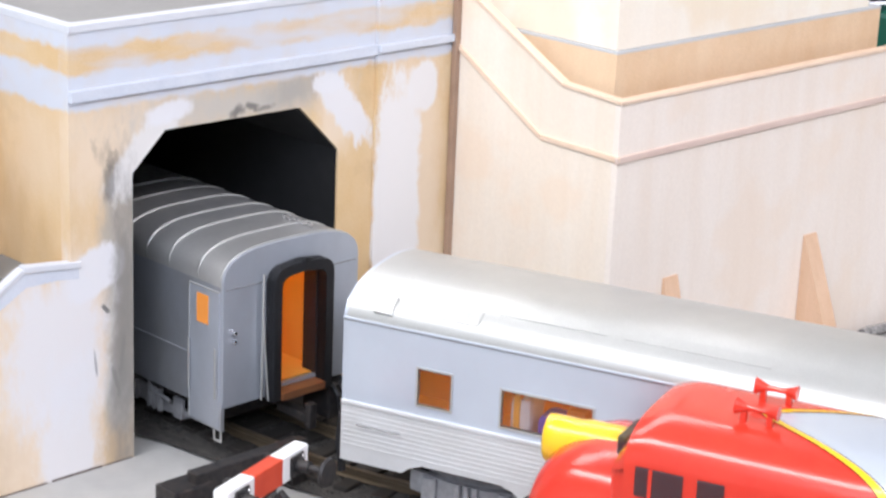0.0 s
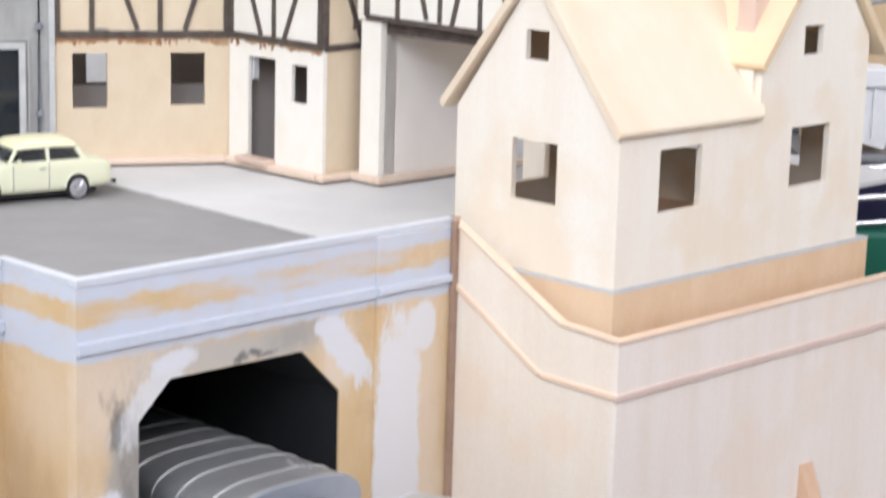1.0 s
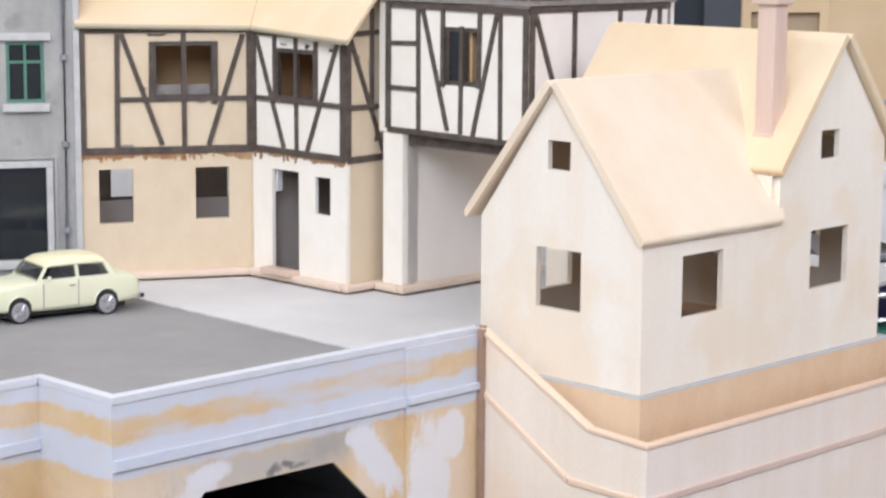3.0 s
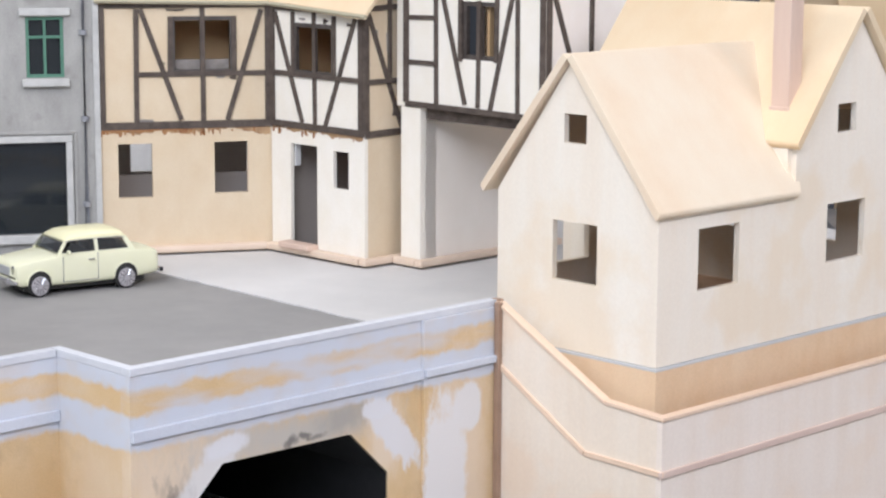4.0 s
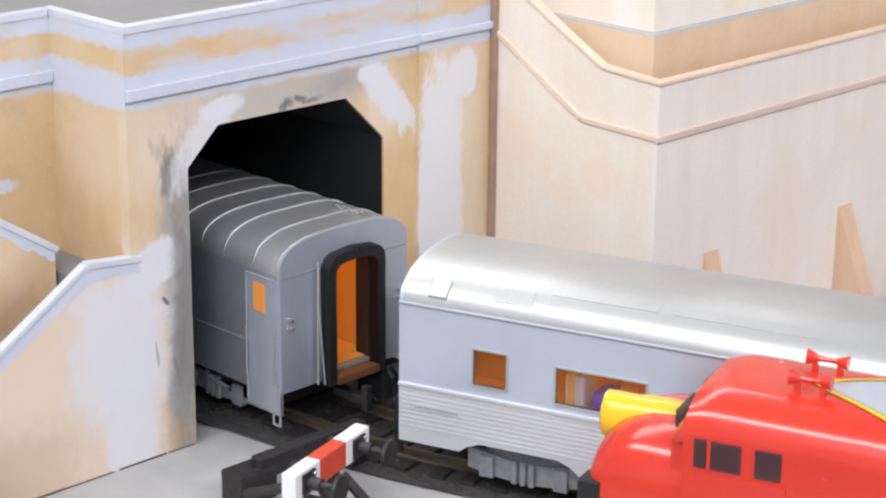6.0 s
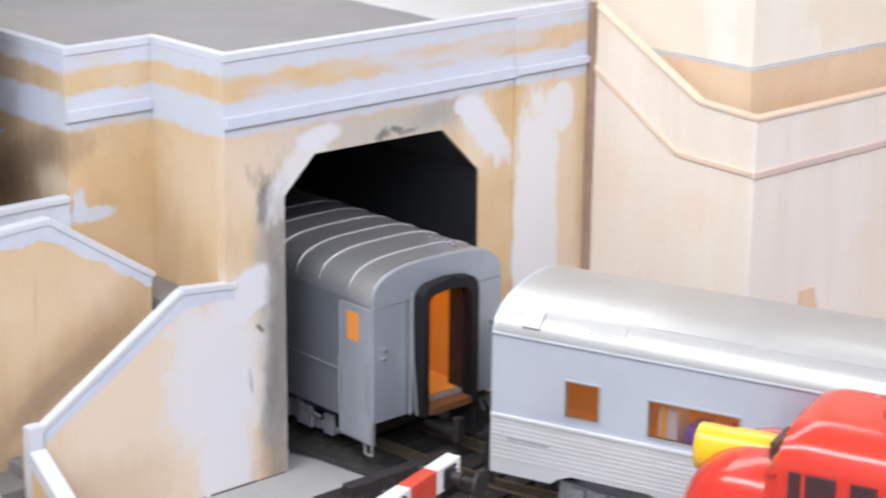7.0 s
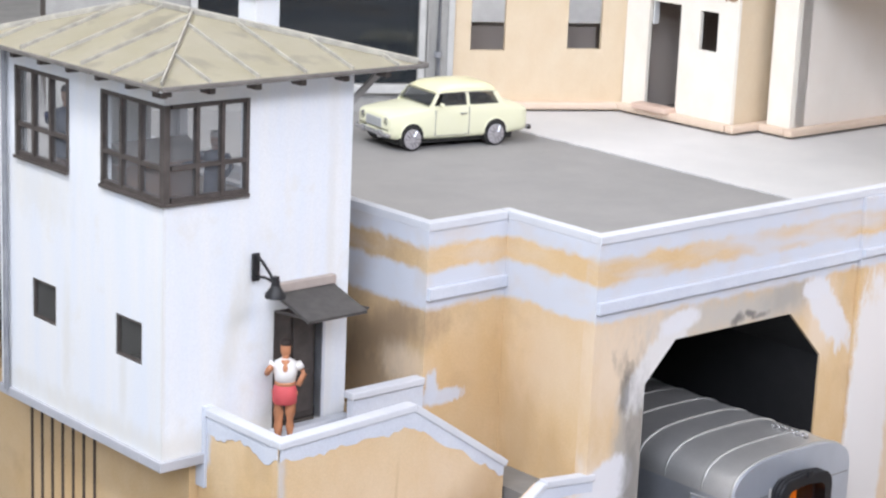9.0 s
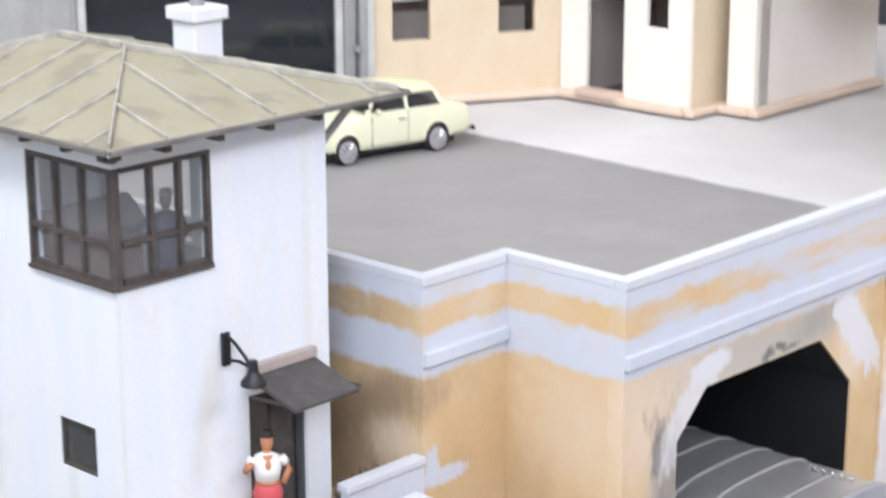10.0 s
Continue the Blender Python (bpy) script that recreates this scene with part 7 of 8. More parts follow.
def locomotive():
    m = Matrix.Translation(along(-0.3440, 0.0345)) @ Matrix.Rotation(math.atan2(DV.y, DV.x), 4, "Z")
    c = thing("diesel_locomotive", "glossy red and silver model diesel locomotive with yellow striping", "locomotive", m)
    hw = 0.050

    def sec(n=40):
        pts = [(hw, 0.030), (hw, 0.134)]
        for i in range(1, n):
            a = math.pi * i / n
            cc, s = math.cos(a), math.sin(a)
            pts.append((math.copysign(abs(cc) ** 0.62, cc) * hw, 0.134 + abs(s) ** 0.8 * 0.0250))
        return pts + [(-hw, 0.134), (-hw, 0.030)]

    S = sec()

    def hull(x0f, x1f, name, material, lift=0.0, xs=6, label=""):
        bm = bmesh.new()
        rings = []
        for i in range(xs + 1):
            f = i / xs
            rings.append([bm.verts.new((x0f(y) + (x1f(y) - x0f(y)) * f, y + math.copysign(lift, y), z + lift)) for y, z in S])
        for a, b in zip(rings, rings[1:]):
            for k in range(len(S) - 1):
                bm.faces.new((a[k], a[k + 1], b[k + 1], b[k]))
        if xs == 24:
            bm.faces.new(rings[0])
        if lift == 0.0 and xs == 4:
            bm.faces.new(rings[-1])
        return smooth(part(name, bm, material, c, label), 35)

    sweepback = lambda y: -0.112 - 1.75 * math.sqrt(y * y + 0.000009)
    body = hull(lambda y: -0.0645, sweepback, "cab_shell", RED, xs=24, label="glossy red cab shell")
    for v in body.data.vertices:
        if v.co.z > 0.12:
            f = max(0.0, (v.co.x + 0.0805) / 0.016)
            v.co.z -= 0.0035 * f * f * (v.co.z - 0.12) / 0.0375
    hull(sweepback, lambda y: sweepback(y) - 0.0065, "yellow_stripe", YELLOW, 0.0003, 2, "yellow dividing stripe")
    for off in (0.0002, -0.0071):
        hull(lambda y: sweepback(y) + off, lambda y: sweepback(y) + off - 0.0007, "pinstripe", RUBBER, 0.0005, 2, "thin black edge of the stripe")
    part("roof_bar", boxm(-0.262, -0.205, 0.006, 0.014, 0.1580, 0.1604, bevel=0.0008), TRUCK, c, "grey roof walkway bar")
    hull(lambda y: sweepback(y) - 0.0065, lambda y: -0.50, "hood_shell", SILVER, xs=4, label="silver body shell")
    # raked windscreen panel in front of the roof
    bm = bmesh.new()
    a = [bm.verts.new((-0.0645, y, z - 0.0035 * (z - 0.12) / 0.0375)) for y, z in S if z >= 0.12]
    b = [bm.verts.new((-0.0560 - max(0, z - 0.134) * 0.35, y * 0.92, z - 0.0040 - 0.0035 * (z - 0.12) / 0.0375)) for y, z in S if z >= 0.12]
    for k in range(len(a) - 1):
        bm.faces.new((a[k], a[k + 1], b[k + 1], b[k]))
    bm.faces.new(b)
    smooth(part("windscreen_panel", bm, RED, c), 50)
    part("windscreen_base", boxm(-0.066, -0.0560, -0.0455, 0.0455, 0.110, 0.1300, bevel=0.002), RED, c)
    for s in (-1, 1):
        part("windscreen", boxm(-0.0600, -0.0548, s * 0.022 - 0.014, s * 0.022 + 0.014, 0.1335, 0.1440, bevel=0.001), GLASS_D, c, "dark windscreen pane")
    # nose
    bm = bmesh.new()
    nsec = [(hw, 0.030)] + [(math.copysign(abs(math.cos(q)) ** 0.6, math.cos(q)) * hw, 0.092 + abs(math.sin(q)) ** 0.75 * 0.035) for q in [math.pi * i / 18 for i in range(19)]] + [(-hw, 0.030)]
    sweep(bm, nsec, [-0.066, -0.050, -0.034, -0.024, -0.016, -0.010, -0.006, -0.004], scale=[(0.97, 1, 0.003), (0.96, 1, 0.003), (0.94, 1, 0.002), (0.92, 0.985, 0.001), (0.88, 0.95, 0.001), (0.82, 0.89, 0.003), (0.74, 0.80, 0.007), (0.62, 0.68, 0.012)])
    nose = smooth(part("nose", bm, RED, c, "rounded glossy red nose"), 60)
    bm = bmesh.new()
    ysec = [(math.cos(math.tau * i / 28) * 0.0135, 0.1200 + math.sin(math.tau * i / 28) * 0.0135) for i in range(28)]
    sweep(bm, ysec, [-0.060, -0.026, -0.020, -0.010, -0.004, -0.002], scale=[(1.02, 1, 0), (1, 1, 0), (0.90, 1, -0.001), (0.97, 1, -0.001), (0.97, 1, -0.001), (0.82, 1, -0.001)])
    hd = smooth(part("headlight_fairing", bm, YELLOW, c, "round yellow headlight fairing"), 50)
    smooth(part("lens", tubem([(-0.003, 0, 0.1190), (-0.0008, 0, 0.1190)], 0.0088, 18), CHROME, hd), 40)
    part("nose_stripe", boxm(-0.010, -0.0030, -0.040, 0.040, 0.060, 0.075, bevel=0.002), YELLOW, nose)
    for s in (-1, 1):
        nb = part("number_board", boxm(-0.016, -0.003, s * 0.037 - 0.008, s * 0.037 + 0.008, 0.0830, 0.0960, bevel=0.001), RUBBER, nose, "black number board with white bars")
        for q in (-0.004, 0.003):
            part("bar", boxm(-0.0031, -0.0026, s * 0.037 + q - 0.0013, s * 0.037 + q + 0.0013, 0.0860, 0.0930), WHITE_P, nb)
        # side windows and doors
        for x0, x1 in ((-0.0970, -0.0710), (-0.1190, -0.1045)):
            w = part("cab_window", boxm(x0, x1, s * hw - 0.0012, s * hw + 0.0012, 0.1200, 0.1360, bevel=0.0008), GLASS_D, c, "dark cab side window")
            if x1 > -0.08:
                part("divider", boxm(-0.0805, -0.0785, s * hw - 0.0014, s * hw + 0.0014, 0.1200, 0.1360), RED, w)
        d = part("cab_door", boxm(-0.1220, -0.1005, s * (hw + 0.0004) - 0.0006, s * (hw + 0.0004) + 0.0006, 0.038, 0.1175), RED, c)
        for k in range(2):
            part("handrail", tubem([(-0.1035 - 0.026 * k, s * (hw + 0.003), 0.045), (-0.1035 - 0.026 * k, s * (hw + 0.003), 0.095)], 0.0007, 6), RED, d)
        hs = part("horn", tubem([(-0.1235, s * 0.0165, 0.1665), (-0.1175, s * 0.0165, 0.1665), (-0.1110, s * 0.0165, 0.1665)], [0.0014, 0.0018, 0.0045], 14), RED, c, "red twin air horn")
        part("horn_tail", tubem([(-0.1235, s * 0.0165, 0.1665), (-0.1275, s * 0.0165, 0.1665), (-0.1340, s * 0.0165, 0.1665)], [0.0014, 0.0017, 0.0042], 14), RED, hs)
        for x in (-0.1155, -0.1295):
            part("horn_foot", boxm(x - 0.0015, x + 0.0015, s * 0.0165 - 0.0015, s * 0.0165 + 0.0015, 0.1570, 0.1665), RED, hs)
    for k in range(4):
        part("roof_grille", boxm(-0.30 - 0.05 * k, -0.262 - 0.05 * k, -0.018, 0.018, 0.1590, 0.1620, bevel=0.001), TRUCK, c)
    part("pilot", boxm(-0.010, 0.004, -0.046, 0.046, 0.014, 0.034, bevel=0.003), RED, c)
    bogie(c, -0.10)
    bogie(c, -0.40)


locomotive()

# ---- buffer stop ----


def buffer_stop():
    # beam runs from near the stairs towards the coach
    m = Matrix.Translation((0.0190, -0.1680, 0)) @ Matrix.Rotation(radians(17.5), 4, "Z")
    b = thing("buffer_stop", "black steel buffer stop with red and white beam", "buffer stop", m)
    for x0, x1, mt in ((-0.0440, -0.0155, WHITE_P), (-0.0155, 0.0155, RED_P), (0.0155, 0.0440, WHITE_P)):
        part("beam", boxm(x0, x1, -0.0050, 0.0050, 0.044, 0.061, bevel=0.0008), mt, b, "red painted beam" if mt is RED_P else "white painted beam end")
    for s in (-1, 1):
        part("post", boxm(s * 0.022 - 0.003, s * 0.022 + 0.003, 0.0052, 0.012, 0.0, 0.058, bevel=0.0006), STEEL_BLACK, b)
        part("foot", boxm(s * 0.022 - 0.004, s * 0.022 + 0.004, -0.030, 0.030, 0.0, 0.014, bevel=0.001), STEEL_BLACK, b)
        part("strut", tubem([(s * 0.012, -0.004, 0.040), (s * 0.020, -0.034, 0.006)], 0.0034, 6), STEEL_BLACK, b)
        part("buffer_plate", boxm(s * 0.030 - 0.007, s * 0.030 + 0.007, -0.0068, -0.0051, 0.0455, 0.0590, bevel=0.0005), STEEL_BLACK, b)
        bf = smooth(part("buffer", tubem([(s * 0.030, -0.0060, 0.0520), (s * 0.030, -0.0150, 0.0520), (s * 0.030, -0.0152, 0.0520), (s * 0.030, -0.0260, 0.0520)], [0.0042, 0.0042, 0.0024, 0.0024], 14), STEEL_BLACK, b), 40)
        smooth(part("buffer_disc", tubem([(s * 0.030, -0.0255, 0.0520), (s * 0.030, -0.0268, 0.0520), (s * 0.030, -0.0285, 0.0520)], [0.0085, 0.0095, 0.0088], 24), STEEL_BLACK, bf), 40)
        part("bolt", tubem([(s * 0.030 + 0.004, -0.0065, 0.0565), (s * 0.030 + 0.004, -0.0082, 0.0565)], 0.0013, 8), CHROME, bf)
    # rear frame on the ballast edge, square to the wall
    w = m.inverted()
    part("rear_beam", boxm(0.022, 0.114, -0.101, -0.091, 0.016, 0.031, bevel=0.001, m=w), STEEL_BLACK, b)
    part("side_beam", boxm(0.004, 0.034, -0.103, -0.082, 0.0, 0.024, bevel=0.0015, m=w), STEEL_BLACK, b)
    part("rear_foot", boxm(0.098, 0.110, -0.104, -0.088, 0.0, 0.0165, bevel=0.001, m=w), STEEL_BLACK, b)
    part("cross_bar", tubem([w @ Vector((0.006, -0.106, 0.014)), Vector((-0.024, 0.008, 0.044))], 0.0036, 6), STEEL_BLACK, b)
    part("cross_bar", tubem([w @ Vector((0.100, -0.097, 0.018)), Vector((0.024, 0.008, 0.044))], 0.0036, 6), STEEL_BLACK, b)
    for x in (0.030, 0.060, 0.085):
        part("bolt", tubem([w @ Vector((x, -0.1012, 0.019)), w @ Vector((x, -0.1026, 0.019))], 0.0014, 8), TRUCK, b)


buffer_stop()

# ---- cream saloon car ----


def saloon():
    fwd = Vector((-0.982, 0.188, 0)).normalized()
    m = Matrix.Translation((0.2472, 0.4317, DECK - 0.0020)) @ Matrix.Rotation(math.atan2(fwd.y, fwd.x), 4, "Z") @ Matrix.Diagonal((0.95, 1, 1, 1))
    c = thing("saloon_car", "pale cream two-door model saloon car parked on the street deck", "car", m)
    # stations: x, half width, sill z, top z
    st = [(0.0625, 0.0245, 0.0150, 0.0272), (0.0614, 0.0268, 0.0130, 0.0298), (0.0570, 0.0278, 0.0118, 0.0316), (0.0400, 0.0286, 0.0112, 0.0338), (0.0230, 0.0288, 0.0106, 0.0355), (0.0, 0.0290, 0.0104, 0.0362), (-0.0300, 0.0290, 0.0106, 0.0362), (-0.0520, 0.0288, 0.0114, 0.0357), (-0.0690, 0.0284, 0.0126, 0.0340), (-0.0745, 0.0278, 0.0136, 0.0330), (-0.0757, 0.0268, 0.0152, 0.0312)]
    bm = bmesh.new()
    rings = []
    for x, w, z0, z1 in st:
        half = [(w * 0.92, z0), (w * 0.985, z0 + 0.0012), (w, z0 + 0.0045), (w * 1.012, 0.020), (w * 1.010, z1 - 0.0090), (w * 0.998, z1 - 0.0030), (w * 0.975, z1 - 0.0008), (w * 0.90, z1 - 0.0001), (w * 0.5, z1 + 0.0008), (0.0, z1 + 0.0012)]
        loop = half + [(-y, z) for y, z in half[-2::-1]]
        rings.append([bm.verts.new((x, y, z)) for y, z in loop])
    for a, b in zip(rings, rings[1:]):
        for k in range(len(a)):
            bm.faces.new((a[k], a[(k + 1) % len(a)], b[(k + 1) % len(a)], b[k]))
    bm.faces.new(rings[0])
    bm.faces.new(rings[-1][::-1])
    body = smooth(part("body", bm, CAR, c, "pale cream car body"), 50)
    # open cabin: roof shell, pillars and seats
    cs = [(0.0150, 0.0462, 0.0475), (0.0125, 0.0470, 0.0505), (0.0060, 0.0474, 0.0540), (-0.0150, 0.0476, 0.0552), (-0.0360, 0.0474, 0.0545), (-0.0430, 0.0470, 0.0525), (-0.0460, 0.0462, 0.0475)]
    bm = bmesh.new()
    rings = []
    for x, ze, z1 in cs:
        half = [(0.0246, ze - 0.0004), (0.0244, ze + 0.0006), (0.0236, ze + 0.42 * (z1 - ze)), (0.0205, ze + 0.74 * (z1 - ze)), (0.0120, ze + 0.95 * (z1 - ze)), (0, z1)]
        loop = half + [(-y, z) for y, z in half[-2::-1]]
        rings.append([bm.verts.new((x, y, z)) for y, z in loop])
    for a, b in zip(rings, rings[1:]):
        for k in range(len(a)):
            bm.faces.new((a[k], a[(k + 1) % len(a)], b[(k + 1) % len(a)], b[k]))
    bm.faces.new(rings[0])
    bm.faces.new(rings[-1][::-1])
    cab = smooth(part("cabin", bm, CAR_ROOF, c, "pale yellow roof"), 32)

    def plate(name, pts, inward, material=CAR, owner=None):
        bm = bmesh.new()
        a = [bm.verts.new(p) for p in pts]
        b = [bm.verts.new(Vector(p) + Vector(inward)) for p in pts]
        bm.faces.new(a)
        bm.faces.new(b[::-1])
        for k in range(len(a)):
            bm.faces.new((a[k], b[k], b[(k + 1) % len(a)], a[(k + 1) % len(a)]))
        bmesh.ops.recalc_face_normals(bm, faces=bm.faces)
        return part(name, bm, material, owner or cab)

    for s in (1, -1):
        for u0, u1, v0, v1 in ((0.0240, 0.0212, 0.0150, 0.0122), (-0.0131, -0.0168, -0.0131, -0.0168), (-0.0462, -0.0530, -0.0412, -0.0458)):
            plate("pillar", [(u0, s * 0.0277, 0.0350), (u1, s * 0.0277, 0.0350), (v1, s * 0.0246, 0.0472), (v0, s * 0.0246, 0.0472)], (0, -s * 0.0022, 0))
        plate("waist_rail", [(0.0225, s * 0.0279, 0.0350), (-0.0520, s * 0.0279, 0.0350), (-0.0510, s * 0.0274, 0.0374), (0.0205, s * 0.0274, 0.0374)], (0, -s * 0.0016, 0))
        part("front_seat", boxm(-0.0125, -0.0085, s * 0.0120 - 0.0085, s * 0.0120 + 0.0085, 0.0380, 0.0448, bevel=0.0012), ARCH, c, "dark seat backrest")
    part("chassis", boxm(-0.0640, 0.0540, -0.0235, 0.0235, 0.0062, 0.0130, bevel=0.002), ARCH, c, "dark underside")
    part("cabin_floor", boxm(-0.0480, 0.0190, -0.0255, 0.0255, 0.0376, 0.0382), ARCH, c, "dark cabin interior")
    part("rear_seat", boxm(-0.0420, -0.0370, -0.0215, 0.0215, 0.0380, 0.0430, bevel=0.0012), ARCH, c)
    part("steering_wheel", tubem([(0.0085 + 0.0010 * math.cos(q), 0.0120 + 0.0050 * math.sin(q), 0.0405 + 0.0042 * math.cos(q)) for q in [math.tau * i / 16 for i in range(17)]], 0.0004, 6), ARCH, c)

    def pane(name, pts, lift, label):
        bm = bmesh.new()
        p = [Vector(q) for q in pts]
        n = (p[1] - p[0]).cross(p[2] - p[0]).normalized() * lift
        if n.dot(p[0] + p[2] - Vector((-0.026, 0, 0.086))) < 0:
            n = -n
        bm.faces.new([bm.verts.new(q + n) for q in p])
        r2 = bmesh.ops.extrude_face_region(bm, geom=bm.faces[:])
        bmesh.ops.translate(bm, vec=-n * 0.8, verts=[v for v in r2["geom"] if isinstance(v, bmesh.types.BMVert)])
        return part(name, bm, GLASS_CAR, c, label)

    pane("windscreen", [(0.0220, 0.0245, 0.0372), (0.0220, -0.0245, 0.0372), (0.0140, -0.0215, 0.0468), (0.0140, 0.0215, 0.0468)], 0.0020, "dark windscreen")
    pane("rear_window", [(-0.0510, -0.0225, 0.0375), (-0.0510, 0.0225, 0.0375), (-0.0442, 0.0205, 0.0465), (-0.0442, -0.0205, 0.0465)], 0.0012, "dark rear window")
    for s in (1, -1):
        for a0, a1, b0, b1, nm in ((0.0150, -0.0130, 0.0095, -0.0130, "door_window"), (-0.0170, -0.0460, -0.0170, -0.0405, "quarter_window")):
            q = [(a0, s * 0.0272, 0.0372), (a1, s * 0.0272, 0.0372), (b1, s * 0.0248, 0.0464), (b0, s * 0.0248, 0.0464)]
            pane(nm, q if s < 0 else q[::-1], 0.0009, "dark side window")
        part("drip_rail", tubem([(0.0150, s * 0.0246, 0.0470), (0.0, s * 0.0245, 0.0476), (-0.0350, s * 0.0245, 0.0476), (-0.0440, s * 0.0246, 0.0470)], 0.0004, 6), SEAM_GREY, cab)
        for a in ((0.0185, 0.0188, 0.0130, 0.0345), (-0.0152, -0.0149, 0.0130, 0.036)):
            part("door_gap", boxm(a[0], a[1], s * 0.0293 - 0.0007, s * 0.0293 + 0.0005, a[2], a[3]), SEAM_GREY, body)
        part("door_gap", boxm(-0.0149, 0.0185, s * 0.0290 - 0.0007, s * 0.0290 + 0.0004, 0.0129, 0.0132), SEAM_GREY, body)
        part("door_handle", boxm(-0.0115, -0.0055, s * 0.0302 - 0.0008, s * 0.0302 + 0.0008, 0.0305, 0.0316, bevel=0.0003), CHROME, body)
        part("wing_mirror", boxm(0.0130, 0.0160, s * 0.0325 - 0.002, s * 0.0325 + 0.002, 0.0370, 0.0405, bevel=0.0010), CAR, body)
        for x in (0.0415, -0.0425):
            w = smooth(part("wheel", tubem([(x, s * 0.0200, 0.0118), (x, s * 0.0288, 0.0118)], 0.0097, 26), RUBBER, c, "black tyre with silver wire-look hub"), 40)
            smooth(part("arch", tubem([(x, s * 0.0215, 0.0134), (x, s * 0.0296, 0.0132)], 0.0113, 30), ARCH, body), 40)
            part("arch_lip", tubem([(x + 0.0117 * math.cos(q), s * 0.0292, 0.0132 + 0.0117 * math.sin(q)) for q in [math.pi * (i / 18) for i in range(19)]], 0.0008, 6), CAR, body)
            smooth(part("tyre", tubem([(x, s * 0.0240, 0.0118), (x, s * 0.0302, 0.0118)], 0.0098, 26), RUBBER, w), 40)
            smooth(part("hub", tubem([(x, s * 0.0298, 0.0118), (x, s * 0.0309, 0.0118), (x, s * 0.0313, 0.0118)], [0.0085, 0.0081, 0.0028], 22), HUB, w), 60)
            for k in range(12):
                a = k * math.tau / 12
                part("spoke", tubem([(x + 0.0025 * math.cos(a), s * 0.0314, 0.0118 + 0.0025 * math.sin(a)), (x + 0.0074 * math.cos(a), s * 0.0310, 0.0118 + 0.0074 * math.sin(a))], 0.00045, 4), CHROME, w)
        hl = smooth(part("headlight", tubem([(0.0585, s * 0.0195, 0.0255), (0.0625, s * 0.0195, 0.0255)], 0.0036, 14), CHROME, body, "round chrome headlight"), 40)
        part("indicator", boxm(0.0580, 0.0610, s * 0.0225 - 0.002, s * 0.0225 + 0.002, 0.0178, 0.0200, bevel=0.0005), AMBER_P, body)
        part("tail_light", boxm(-0.0765, -0.0735, s * 0.0210 - 0.002, s * 0.0210 + 0.002, 0.0235, 0.0300, bevel=0.0005), RED_P, body)
    part("grille", boxm(0.0605, 0.0632, -0.0130, 0.0130, 0.0195, 0.0275, bevel=0.001), GRILLE, body, "pale silver radiator grille")
    for x0, x1, s in ((0.0610, 0.0655, 1), (-0.0800, -0.0755, -1)):
        bp = part("bumper", boxm(x0, x1, -0.0275, 0.0275, 0.0135, 0.0170, bevel=0.0014), CHROME, body, "chrome bumper")
        if s < 0:
            for y in (-0.0265, 0.0265):
                part("bumper_end", boxm(x0 - 0.0010, x0 + 0.003, y - 0.0012, y + 0.0016, 0.0132, 0.0172, bevel=0.0012), RUBBER, bp)
        for y in (-0.014, 0.014):
            part("overrider", boxm(x0 + 0.001 * s, x1 + 0.001 * s, y - 0.0015, y + 0.0015, 0.0122, 0.0185, bevel=0.0006), CHROME if s > 0 else RUBBER, bp)


ARCH = mat("dark_wheel_arch", (0.03, 0.03, 0.028), 0.8)
HUB = mat("silver_hub", (0.55, 0.53, 0.56), 0.35, 0.6)
AMBER_P = mat("amber_lens", (0.75, 0.30, 0.02), 0.3)
GRILLE = mat("silver_grille", (0.55, 0.57, 0.58), 0.4, 0.5)
saloon()

# ---- plain figurines ----


